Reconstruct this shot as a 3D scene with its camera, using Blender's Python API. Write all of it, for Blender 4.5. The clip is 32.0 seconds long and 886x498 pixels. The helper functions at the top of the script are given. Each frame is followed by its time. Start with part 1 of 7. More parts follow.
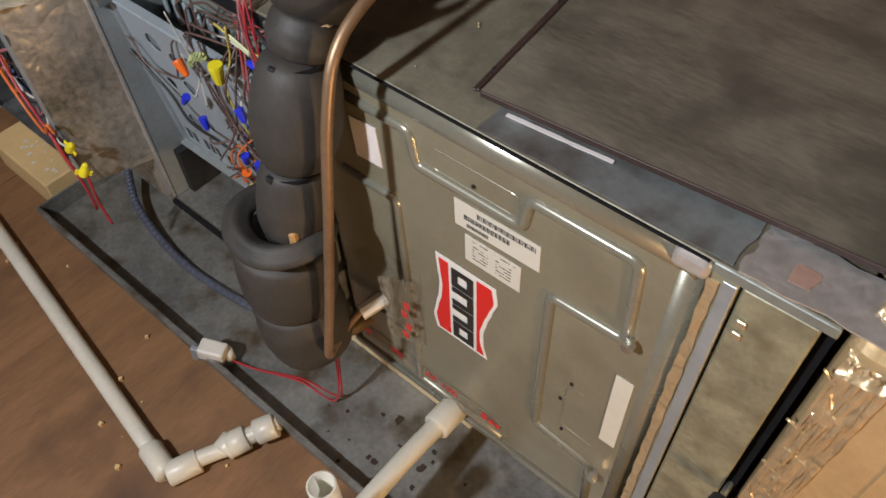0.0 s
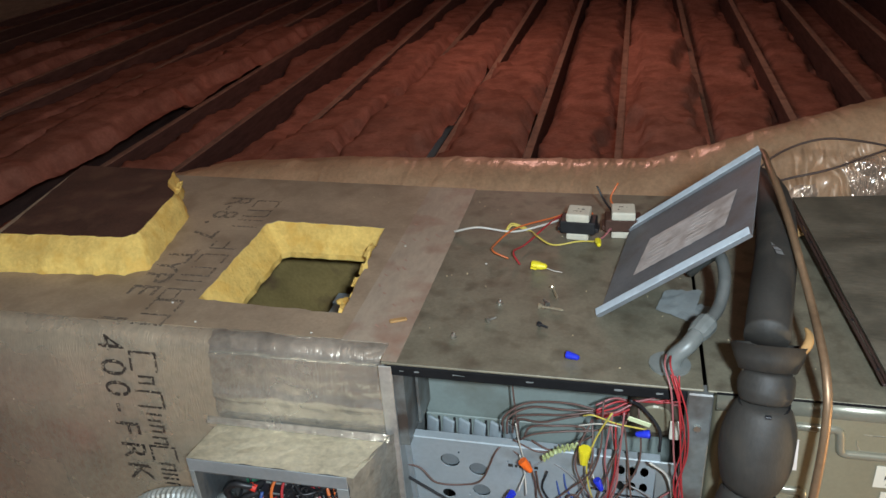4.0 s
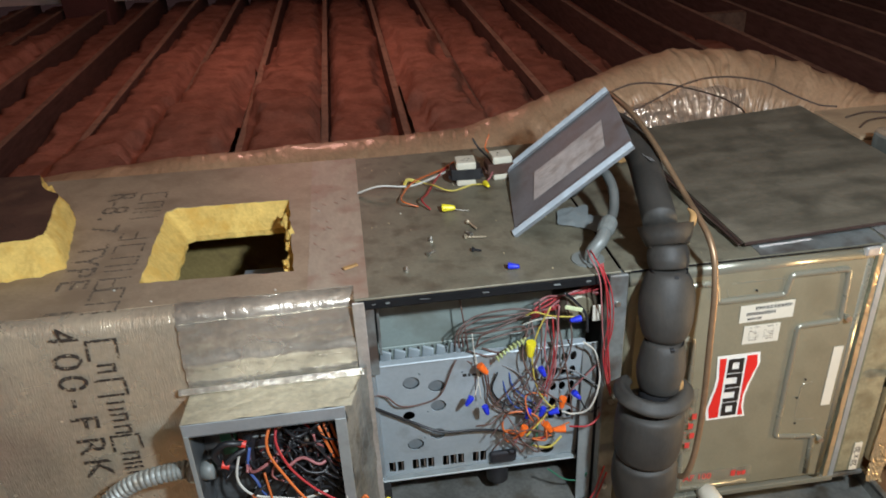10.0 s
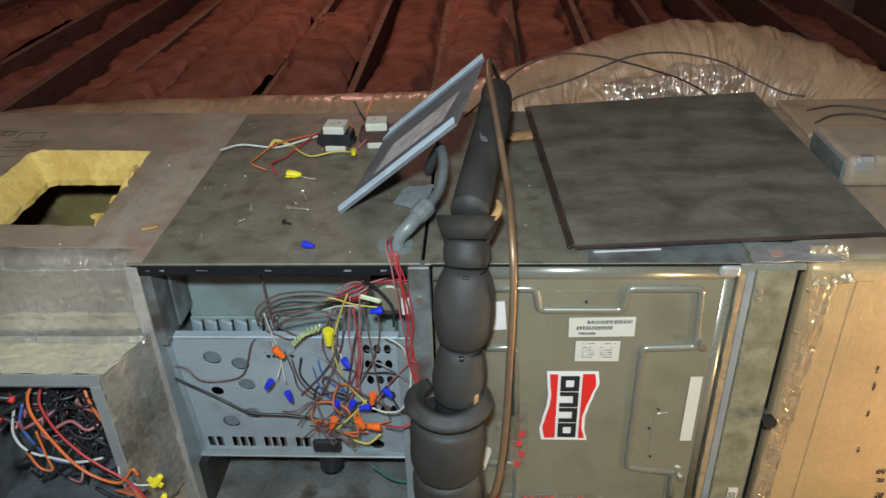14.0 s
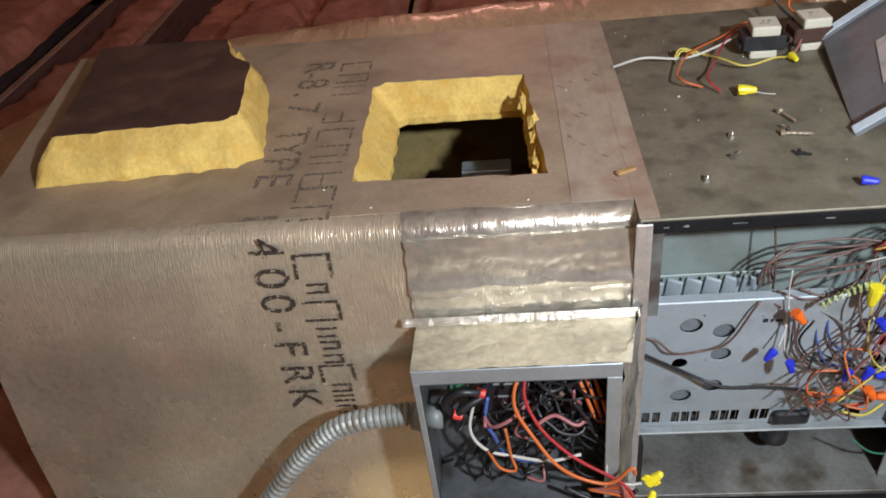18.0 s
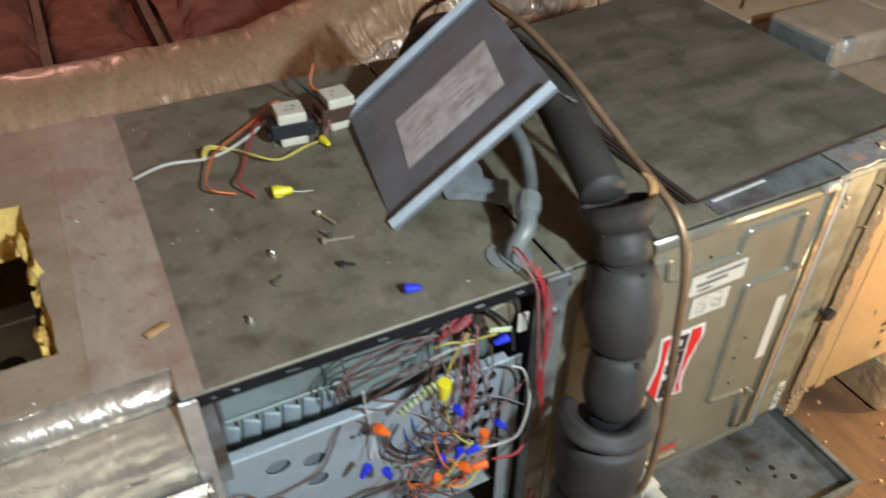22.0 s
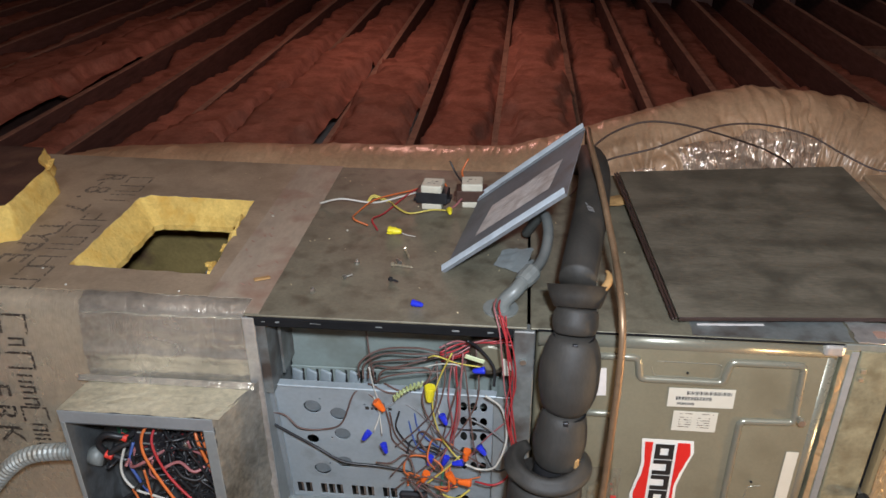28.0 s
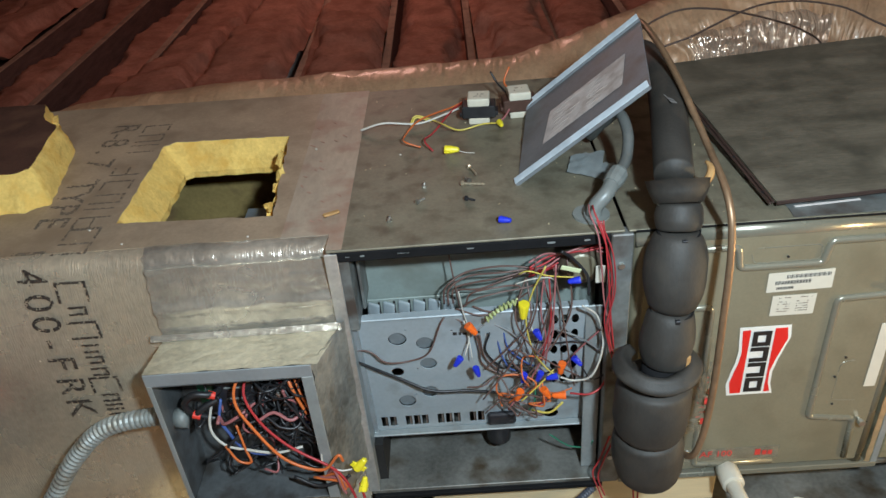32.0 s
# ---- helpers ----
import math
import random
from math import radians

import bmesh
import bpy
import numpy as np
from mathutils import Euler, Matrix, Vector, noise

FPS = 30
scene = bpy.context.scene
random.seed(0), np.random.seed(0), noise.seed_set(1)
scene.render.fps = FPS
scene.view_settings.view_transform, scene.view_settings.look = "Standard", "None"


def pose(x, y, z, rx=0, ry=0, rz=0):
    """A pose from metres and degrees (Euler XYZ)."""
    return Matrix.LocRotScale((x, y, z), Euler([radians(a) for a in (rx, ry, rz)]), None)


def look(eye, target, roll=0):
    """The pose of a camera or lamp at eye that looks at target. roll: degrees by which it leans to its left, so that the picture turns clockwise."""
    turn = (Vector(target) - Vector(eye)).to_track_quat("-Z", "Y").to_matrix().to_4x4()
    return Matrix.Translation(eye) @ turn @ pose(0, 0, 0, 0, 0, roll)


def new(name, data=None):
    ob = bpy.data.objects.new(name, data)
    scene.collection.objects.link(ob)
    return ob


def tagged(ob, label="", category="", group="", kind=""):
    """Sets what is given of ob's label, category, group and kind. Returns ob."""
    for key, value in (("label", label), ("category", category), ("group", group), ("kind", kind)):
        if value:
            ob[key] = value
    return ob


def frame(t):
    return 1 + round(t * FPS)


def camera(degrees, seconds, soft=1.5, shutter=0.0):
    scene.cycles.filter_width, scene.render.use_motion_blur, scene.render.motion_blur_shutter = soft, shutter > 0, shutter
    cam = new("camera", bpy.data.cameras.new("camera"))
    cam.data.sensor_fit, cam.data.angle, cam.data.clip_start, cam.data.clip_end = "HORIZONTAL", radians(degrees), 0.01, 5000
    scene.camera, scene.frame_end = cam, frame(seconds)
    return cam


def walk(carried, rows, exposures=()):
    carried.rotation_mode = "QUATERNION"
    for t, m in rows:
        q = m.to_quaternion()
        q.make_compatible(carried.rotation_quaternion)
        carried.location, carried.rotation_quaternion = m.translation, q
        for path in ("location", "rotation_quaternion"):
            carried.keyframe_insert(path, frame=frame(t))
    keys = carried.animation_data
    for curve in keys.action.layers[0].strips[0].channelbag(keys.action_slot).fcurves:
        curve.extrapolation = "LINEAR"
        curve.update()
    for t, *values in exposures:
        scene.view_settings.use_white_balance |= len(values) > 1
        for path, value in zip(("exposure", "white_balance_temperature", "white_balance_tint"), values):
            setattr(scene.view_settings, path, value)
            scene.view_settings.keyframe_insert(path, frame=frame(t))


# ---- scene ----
EXPO = [(0, -0.42, 7200, 23), (1, -0.46, 6250, 18), (2, -0.34, 7000, 22), (3, -0.22, 6500, 12), (3.5, -0.18, 6550, 12), (6, 0.03, 6800, 16), (8, 0.0, 6950, 20), (10, -0.03, 6700, 14), (11, -0.16, 6600, 12), (12, -0.28, 6450, 9), (13, -0.36, 6350, 8), (16, 0.12, 6700, 14), (17, 0.1, 7100, 24), (18, 0.12, 6900, 20), (19, 0.1, 6700, 14), (20, 0.3, 6500, 10), (21, 0.38, 6500, 10), (22, 0.04, 6600, 12), (24, -0.2, 6800, 17), (25.5, -0.23, 6800, 17), (28, -0.16, 6800, 20), (30, -0.12, 6600, 12), (31, -0.11, 6450, 9), (32, -0.1, 6450, 9)]
# ---- camera and walk ----
cam = camera(60.0, 32.0, soft=1.5, shutter=0.3)
PATH = [
    (0, (0.988, -0.369, 1.055), (0.138, 0.549, -0.505), -3.1),
    (0.5, (1.028, -0.368, 1.033), (0.151, 0.617, -0.471), -6.6),
    (1, (1.004, -0.408, 1.023), (0.151, 0.72, -0.391), -4.0),
    (1.5, (0.899, -0.483, 1.12), (0.28, 0.857, -0.229), -1.3),
    (2, (0.909, -0.692, 1.181), (0.359, 0.842, 0.02), -1.8),
    (2.5, (0.662, -0.879, 1.181), (0.106, 0.783, 0.216), -1.4),
    (3, (0.394, -0.915, 1.175), (0.139, 0.857, 0.284), -0.8),
    (3.5, (0.372, -0.826, 1.256), (-0.13, 0.876, 0.333), -5.0),
    (5.5, (0.02, -1.029, 1.283), (-0.065, 0.749, 0.371), -1.0),
    (6, (-0.046, -1.061, 1.289), (-0.108, 0.731, 0.402), -3.8),
    (6.5, (-0.026, -1.072, 1.289), (-0.035, 0.733, 0.428), -3.6),
    (7, (0.004, -1.079, 1.307), (0.051, 0.733, 0.461), -2.9),
    (7.5, (0.001, -1.076, 1.304), (0.07, 0.741, 0.47), -2.3),
    (8, (0.01, -1.083, 1.306), (0.109, 0.732, 0.473), -2.2),
    (8.5, (0.011, -1.091, 1.308), (0.138, 0.723, 0.474), -1.9),
    (9, (0.011, -1.09, 1.31), (0.139, 0.718, 0.466), -1.9),
    (9.5, (0.016, -1.094, 1.3), (0.151, 0.706, 0.439), -2.3),
    (10, (0.028, -1.059, 1.268), (0.226, 0.692, 0.323), -2.8),
    (10.5, (0.101, -1.007, 1.229), (0.361, 0.666, 0.165), -3.0),
    (11, (0.203, -0.979, 1.221), (0.503, 0.668, 0.127), -2.2),
    (11.5, (0.236, -0.925, 1.224), (0.622, 0.718, 0.15), -0.7),
    (12, (0.433, -0.934, 1.202), (0.698, 0.747, 0.151), -0.2),
    (12.5, (0.545, -0.953, 1.225), (0.652, 0.741, 0.167), -0.6),
    (13, (0.549, -0.959, 1.232), (0.571, 0.754, 0.2), -1.5),
    (13.5, (0.543, -0.954, 1.222), (0.5, 0.764, 0.198), -1.9),
    (15.5, (0.334, -0.96, 1.196), (-0.03, 0.707, 0.154), -4.0),
    (16, (0.086, -0.935, 1.165), (-0.388, 0.672, 0.072), -6.6),
    (16.5, (0.018, -0.837, 1.124), (-0.448, 0.732, -0.026), -8.6),
    (17, (-0.035, -0.731, 1.122), (-0.41, 0.826, -0.076), -8.7),
    (17.5, (-0.141, -0.733, 1.133), (-0.399, 0.825, -0.094), -9.0),
    (18, (-0.139, -0.742, 1.158), (-0.344, 0.844, -0.044), -7.8),
    (18.5, (-0.098, -0.701, 1.199), (-0.231, 0.952, 0.08), -5.8),
    (19, (-0.108, -0.671, 1.206), (-0.218, 1.014, 0.134), -4.2),
    (19.5, (-0.268, -0.54, 1.243), (-0.131, 1.136, 0.161), -3.4),
    (20, (-0.342, -0.449, 1.264), (-0.07, 1.2, 0.166), -1.3),
    (20.5, (-0.195, -0.476, 1.275), (0.042, 1.206, 0.219), -3.3),
    (21, (-0.131, -0.486, 1.254), (0.348, 1.148, 0.205), -1.6),
    (21.5, (-0.099, -0.49, 1.234), (0.61, 1.001, 0.105), -0.9),
    (22, (0.01, -0.555, 1.208), (0.707, 0.838, -0.046), 0.3),
    (22.5, (0.219, -0.712, 1.171), (0.645, 0.785, -0.084), -0.6),
    (23, (0.385, -0.667, 1.171), (0.669, 0.852, -0.098), 0.1),
    (23.5, (0.522, -0.761, 1.181), (0.478, 0.905, 0.074), -0.0),
    (24, (0.622, -0.873, 1.202), (0.298, 0.782, 0.126), -3.1),
    (24.5, (0.616, -0.887, 1.21), (0.203, 0.75, 0.137), -4.5),
    (25, (0.62, -0.913, 1.211), (0.169, 0.751, 0.197), -4.8),
    (25.5, (0.637, -0.945, 1.205), (0.186, 0.765, 0.271), -4.9),
    (27.5, (0.438, -0.927, 1.261), (0.289, 0.81, 0.282), 0.2),
    (28, (0.421, -0.98, 1.271), (0.234, 0.778, 0.336), -0.6),
    (28.5, (0.265, -0.962, 1.269), (0.21, 0.8, 0.326), -3.1),
    (29, (0.193, -0.94, 1.236), (0.277, 0.768, 0.2), -3.1),
    (29.5, (0.183, -0.944, 1.242), (0.244, 0.742, 0.168), -1.9),
    (30, (0.171, -0.953, 1.246), (0.17, 0.739, 0.181), -2.0),
    (30.5, (0.178, -0.959, 1.243), (0.145, 0.738, 0.184), -2.4),
    (31, (0.187, -0.963, 1.237), (0.156, 0.727, 0.168), -2.5),
    (31.5, (0.197, -0.957, 1.234), (0.151, 0.722, 0.148), -3.2),
    (32, (0.211, -0.951, 1.237), (0.147, 0.718, 0.137), -5.3),
]
walk(cam, [(t, look(eye, target, roll)) for t, eye, target, roll in PATH], exposures=EXPO)

# ---- light: a hand-held white work light above the technician, a warm lamp low on the deck, a bulb far back ----
world = bpy.data.worlds.new("attic_dark")
world.use_nodes = True
world.node_tree.nodes["Background"].inputs[0].default_value = (0.34, 0.2, 0.21, 1)
world.node_tree.nodes["Background"].inputs[1].default_value = 0.06
scene.world = world


def lamp(name, place, watts, colour, radius):
    data = bpy.data.lights.new(name, "POINT")
    data.energy, data.color, data.shadow_soft_size = watts, colour, radius
    ob = new(name, data)
    ob.location = place
    return ob


lamp("white_work_light", (0.5, -1.05, 1.46), 130, (0.72, 0.88, 0.985), 0.04)
lamp("attic_bulb", (-0.3, 4.2, 1.65), 32, (1.0, 0.54, 0.46), 0.3)
lamp("warm_deck_lamp", (1.85, -0.4, 0.24), 38, (1.0, 0.73, 0.37), 0.045)

# ---- materials ----


def material(name, colour, rough=0.6, metal=0.0, spread=0.25, scale=6.0, bump=0.15, fine=90.0, dust=None, dust_at=0.55, stretch=(1, 1, 1), spec=0.5, coat=0.0, per_object=0.0):
    """A procedural surface: base colour, broad patches, fine grain, an optional dust or stain colour, and fine relief."""
    m = bpy.data.materials.new(name)
    m.use_nodes = True
    nt = m.node_tree
    n, link = nt.nodes, nt.links.new
    bsdf = n["Principled BSDF"]
    tc, mp = n.new("ShaderNodeTexCoord"), n.new("ShaderNodeMapping")
    mp.inputs["Scale"].default_value = stretch
    link(tc.outputs["Object"], mp.inputs["Vector"])
    big, small = n.new("ShaderNodeTexNoise"), n.new("ShaderNodeTexNoise")
    for tex, s, d in ((big, scale, 5.0), (small, fine, 3.0)):
        tex.inputs["Scale"].default_value, tex.inputs["Detail"].default_value, tex.inputs["Roughness"].default_value = s, d, 0.6
        link(mp.outputs[0], tex.inputs["Vector"])
    dark = tuple(c * (1 - spread) for c in colour)
    light = tuple(min(1, c * (1 + spread * 0.8)) for c in colour)
    ramp = n.new("ShaderNodeMix")
    ramp.data_type = "RGBA"
    ramp.inputs[6].default_value, ramp.inputs[7].default_value = (*dark, 1), (*light, 1)
    add = n.new("ShaderNodeMath")
    add.operation = "MULTIPLY_ADD"
    link(small.outputs[0], add.inputs[0])
    add.inputs[1].default_value = 0.45
    link(big.outputs[0], add.inputs[2])
    shift = n.new("ShaderNodeMapRange")
    shift.inputs[1].default_value, shift.inputs[2].default_value = 0.45, 1.0
    link(add.outputs[0], shift.inputs[0])
    link(shift.outputs[0], ramp.inputs[0])
    out = ramp.outputs[2]
    if dust:
        spot, edge = n.new("ShaderNodeTexNoise"), n.new("ShaderNodeMapRange")
        spot.inputs["Scale"].default_value, spot.inputs["Detail"].default_value = scale * 1.7, 6.0
        link(tc.outputs["Object"], spot.inputs["Vector"])
        edge.inputs[1].default_value, edge.inputs[2].default_value = dust_at - 0.08, dust_at + 0.14
        link(spot.outputs[0], edge.inputs[0])
        mix = n.new("ShaderNodeMix")
        mix.data_type = "RGBA"
        mix.inputs[7].default_value = (*dust, 1)
        link(edge.outputs[0], mix.inputs[0])
        link(out, mix.inputs[6])
        out = mix.outputs[2]
    if per_object:
        info, hsv, rng = n.new("ShaderNodeObjectInfo"), n.new("ShaderNodeHueSaturation"), n.new("ShaderNodeMapRange")
        rng.inputs[3].default_value, rng.inputs[4].default_value = 1 - per_object, 1 + per_object
        link(info.outputs["Random"], rng.inputs[0])
        link(rng.outputs[0], hsv.inputs["Value"])
        link(out, hsv.inputs["Color"])
        out = hsv.outputs[0]
    link(out, bsdf.inputs["Base Color"])
    vary = n.new("ShaderNodeMapRange")
    vary.inputs[3].default_value, vary.inputs[4].default_value = max(0.05, rough - 0.12), min(1, rough + 0.12)
    link(big.outputs[0], vary.inputs[0])
    link(vary.outputs[0], bsdf.inputs["Roughness"])
    bsdf.inputs["Metallic"].default_value = metal
    bsdf.inputs["Specular IOR Level"].default_value = spec
    bsdf.inputs["Coat Weight"].default_value = coat
    if bump:
        b = n.new("ShaderNodeBump")
        b.inputs["Strength"].default_value, b.inputs["Distance"].default_value = bump, 0.004
        link(add.outputs[0], b.inputs["Height"])
        link(b.outputs[0], bsdf.inputs["Normal"])
    return m


def crinkled(name, colour, rough, metal, size, depth, spread=0.2, grain=0.0, fine=300, stretch=(1, 1, 1), reach=0.01):
    """Thin foil or film with sharp creases, and a fine fibre grain if wanted."""
    m = material(name, colour, rough, metal, spread, 4.0, 0.0)
    n, link = m.node_tree.nodes, m.node_tree.links.new
    bsdf, tc = n["Principled BSDF"], n.new("ShaderNodeTexCoord")
    lay = n.new("ShaderNodeMapping")
    lay.inputs["Scale"].default_value = stretch
    link(tc.outputs["Object"], lay.inputs[0])
    last = None
    for scale, share in ((size, 1.0), (size * 2.7, 0.5)):
        w, mid, fold, b = n.new("ShaderNodeTexNoise"), n.new("ShaderNodeMath"), n.new("ShaderNodeMath"), n.new("ShaderNodeBump")
        w.inputs["Scale"].default_value, w.inputs["Detail"].default_value, w.inputs["Distortion"].default_value = scale, 2.0, 0.5
        link(lay.outputs[0], w.inputs["Vector"])
        mid.operation, mid.inputs[1].default_value = "SUBTRACT", 0.5
        fold.operation = "ABSOLUTE"
        link(w.outputs[0], mid.inputs[0])
        link(mid.outputs[0], fold.inputs[0])
        b.inputs["Strength"].default_value, b.inputs["Distance"].default_value = depth * share, reach * 4
        link(fold.outputs[0], b.inputs["Height"])
        if last:
            link(last.outputs[0], b.inputs["Normal"])
        last = b
    if grain:
        g, b2, mp = n.new("ShaderNodeTexNoise"), n.new("ShaderNodeBump"), n.new("ShaderNodeMapping")
        g.inputs["Scale"].default_value = fine
        mp.inputs["Scale"].default_value = (1, 0.12, 0.12)
        link(tc.outputs["Object"], mp.inputs[0])
        link(mp.outputs[0], g.inputs["Vector"])
        b2.inputs["Strength"].default_value, b2.inputs["Distance"].default_value = grain, 0.002
        link(g.outputs[0], b2.inputs["Height"])
        link(last.outputs[0], b2.inputs["Normal"])
        last = b2
    link(last.outputs[0], bsdf.inputs["Normal"])
    return m


FOIL = crinkled("foil_kraft_duct_facing", (0.82, 0.7, 0.53), 0.27, 0.66, 3, 0.045, 0.3, 0.5, 480)
FOIL.node_tree.nodes["Principled BSDF"].inputs["Coat Weight"].default_value = 0.9
FOIL.node_tree.nodes["Principled BSDF"].inputs["Coat Roughness"].default_value = 0.17
FOIL.node_tree.nodes["Principled BSDF"].inputs["Coat IOR"].default_value = 1.9
FOIL_DUSTY = material("dusty_foil_kraft", (0.39, 0.295, 0.205), 0.5, 0.15, 0.28, 9, 0.08, 160, (0.28, 0.205, 0.14), 0.56)
TAPE = crinkled("aluminium_foil_tape", (0.68, 0.67, 0.64), 0.32, 0.66, 9, 0.22, 0.45, 0.22, 500)
TAPE.node_tree.nodes["Principled BSDF"].inputs["Coat Weight"].default_value = 0.8
TAPE.node_tree.nodes["Principled BSDF"].inputs["Coat Roughness"].default_value = 0.28
TAPE.node_tree.nodes["Principled BSDF"].inputs["Coat IOR"].default_value = 1.9
TAPE_DUSTY = crinkled("dusty_foil_tape", (0.6, 0.54, 0.4), 0.4, 0.35, 14, 0.2, 0.6)
SEAM_TAPE = material("tan_dusty_seam_tape", (0.42, 0.34, 0.26), 0.5, 0.15, 0.3, 9, 0.15, 120, (0.33, 0.2, 0.145), 0.56, (1, 0.35, 1))
TAPE_TAN = crinkled("gold_tinted_foil_tape", (0.62, 0.47, 0.28), 0.3, 0.55, 12, 0.4, 0.3)
TAN_BOARD = material("matte_tan_board", (0.4, 0.28, 0.17), 0.75, 0, 0.2, 6, 0.15, 90, (0.28, 0.19, 0.12), 0.62)
RETURN_FOIL = crinkled("tan_duct_board_facing", (0.62, 0.45, 0.24), 0.36, 0.45, 4, 0.1, 0.2, 0.25, 300)
WOOL = material("yellow_glass_wool", (0.86, 0.57, 0.17), 0.95, 0, 0.3, 18, 0.8, 150, (0.72, 0.43, 0.1), 0.58, spec=0.1)
WOOL_DARK = material("dark_duct_liner", (0.08, 0.038, 0.026), 0.9, 0, 0.4, 9, 0.5, 200, (0.12, 0.062, 0.04), 0.58, spec=0.2)
CABINET_TOP = material("dusty_galvanised_steel_top", (0.215, 0.195, 0.14), 0.52, 0.25, 0.3, 16, 0.08, 220, (0.12, 0.1, 0.07), 0.58)
GALV = material("galvanised_steel", (0.42, 0.47, 0.5), 0.42, 0.55, 0.16, 10, 0.05, 120)
GALV_DULL = material("dull_galvanised_steel", (0.33, 0.36, 0.36), 0.5, 0.4, 0.2, 8, 0.06, 120, (0.25, 0.22, 0.18), 0.66)
BROWN_METAL = material("brown_grimy_metal", (0.1, 0.078, 0.055), 0.5, 0.3, 0.35, 20, 0.06, 140, (0.05, 0.038, 0.028), 0.56)
# Silvery colour for added patches that put glints on the duct jacket.
GLINT_FILM = crinkled("silvery_glint_film", (0.74, 0.56, 0.42), 0.2, 0.42, 24, 0.7, 0.3, stretch=(1, 0.3, 0.35))
GLINT_FILM.node_tree.nodes["Principled BSDF"].inputs["Coat Weight"].default_value = 1.0
GLINT_FILM.node_tree.nodes["Principled BSDF"].inputs["Coat Roughness"].default_value = 0.05
GLINT_FILM.node_tree.nodes["Principled BSDF"].inputs["Coat IOR"].default_value = 2.0
CASE_CREAM = material("scuffed_cream_plastic", (0.56, 0.53, 0.46), 0.45, 0, 0.12, 6, 0.05, 90, (0.4, 0.36, 0.29), 0.62)
GREY_PLATE = material("grey_coated_plate", (0.37, 0.425, 0.455), 0.5, 0.2, 0.15, 7, 0.04, 140, (0.21, 0.22, 0.21), 0.63)
BROWN_PLATE = material("dark_brown_plate", (0.2, 0.15, 0.12), 0.6, 0.1, 0.4, 20, 0.06, 140, (0.1, 0.07, 0.055), 0.55)
# Plate grey darkened: the recess shade of the knockouts is in the colour.
KNOCK_SHADE = material("shaded_blue_grey_knockout", (0.2, 0.235, 0.255), 0.5, 0.25, 0.2, 30, 0.04, 140)
BLOWER_GREY = material("green_grey_blower_plate", (0.27, 0.32, 0.3), 0.5, 0.2, 0.15, 8, 0.04, 140, (0.2, 0.22, 0.19), 0.62)
FILTER = material("mottled_olive_galvanised", (0.31, 0.295, 0.2), 0.45, 0.3, 0.4, 18, 0.06, 150, (0.2, 0.18, 0.115), 0.55)
OLIVE = material("olive_brown_paint", (0.238, 0.217, 0.15), 0.38, 0.15, 0.17, 6, 0.05, 210, (0.19, 0.17, 0.115), 0.6, coat=0.15)
# Paler, shinier olive that gives rolled edges and beads their bluish sheen.
OLIVE_EDGE = material("olive_paint_sheen", (0.29, 0.28, 0.22), 0.27, 0.45, 0.14, 7, 0.04, 200)
BLACK_GASKET = material("black_foam_gasket", (0.012, 0.012, 0.013), 0.9, 0, 0.3, 20, 0.4, 150, spec=0.12)
INSIDE_DARK = material("near_black_interior", (0.024, 0.024, 0.024), 0.85, 0, 0.4, 10, 0.3, 90, (0.045, 0.042, 0.038), 0.6, spec=0.25)
FOAM = material("black_pipe_foam", (0.036, 0.033, 0.029), 0.62, 0, 0.4, 9, 0.22, 240, (0.062, 0.053, 0.043), 0.6, (1, 1, 0.4), spec=0.5)
FOAM_CUT = material("cut_foam_edge", (0.46, 0.26, 0.1), 0.8, 0, 0.3, 40, 0.3)
COPPER = material("tarnished_copper", (0.31, 0.2, 0.12), 0.42, 0.6, 0.35, 12, 0.05, 120)
SHEET_METAL = material("dark_dirty_sheet_metal", (0.152, 0.134, 0.1), 0.5, 0.12, 0.5, 8.0, 0.06, 110, (0.08, 0.072, 0.054), 0.56, (0.6, 2.4, 1))
SHEET_EDGE = material("dark_red_brown_edge", (0.06, 0.034, 0.027), 0.6, 0.2, 0.25, 10, 0.1)
LID_STEEL = material("dark_zinc_panel", (0.2, 0.213, 0.228), 0.55, 0.2, 0.25, 9, 0.05, 160, (0.16, 0.145, 0.14), 0.6, spec=0.3)
# Light caught by the panel's lips is painted in as paler zinc.
LID_EDGE_LIT = material("lit_zinc_flange", (0.6, 0.68, 0.74), 0.4, 0.2, 0.2, 24, 0.05)
PAPER = material("aged_paper_label", (0.72, 0.67, 0.64), 0.7, 0, 0.16, 14, 0.3, 60)
PAPER_WHITE = material("white_label", (0.64, 0.61, 0.52), 0.5, 0, 0.06, 10, 0.02)
INK = material("black_ink", (0.03, 0.027, 0.025), 0.6, 0, 0.1, 20, 0)
INK_FADED = material("faded_brown_black_ink", (0.045, 0.033, 0.026), 0.7, 0, 0.45, 90, 0, 400)
INK_PALE = material("pale_dusty_ink", (0.165, 0.13, 0.098), 0.75, 0, 0.45, 60, 0, 400)


def broken(ink, scale, share):
    """Worn print: grains of ink missing."""
    n, link = ink.node_tree.nodes, ink.node_tree.links.new
    tc, grain, cut = n.new("ShaderNodeTexCoord"), n.new("ShaderNodeTexNoise"), n.new("ShaderNodeMapRange")
    grain.inputs["Scale"].default_value, grain.inputs["Detail"].default_value = scale, 2.0
    cut.inputs[1].default_value, cut.inputs[2].default_value = share - 0.04, share + 0.04
    link(tc.outputs["Object"], grain.inputs["Vector"])
    link(grain.outputs[0], cut.inputs[0])
    link(cut.outputs[0], n["Principled BSDF"].inputs["Alpha"])


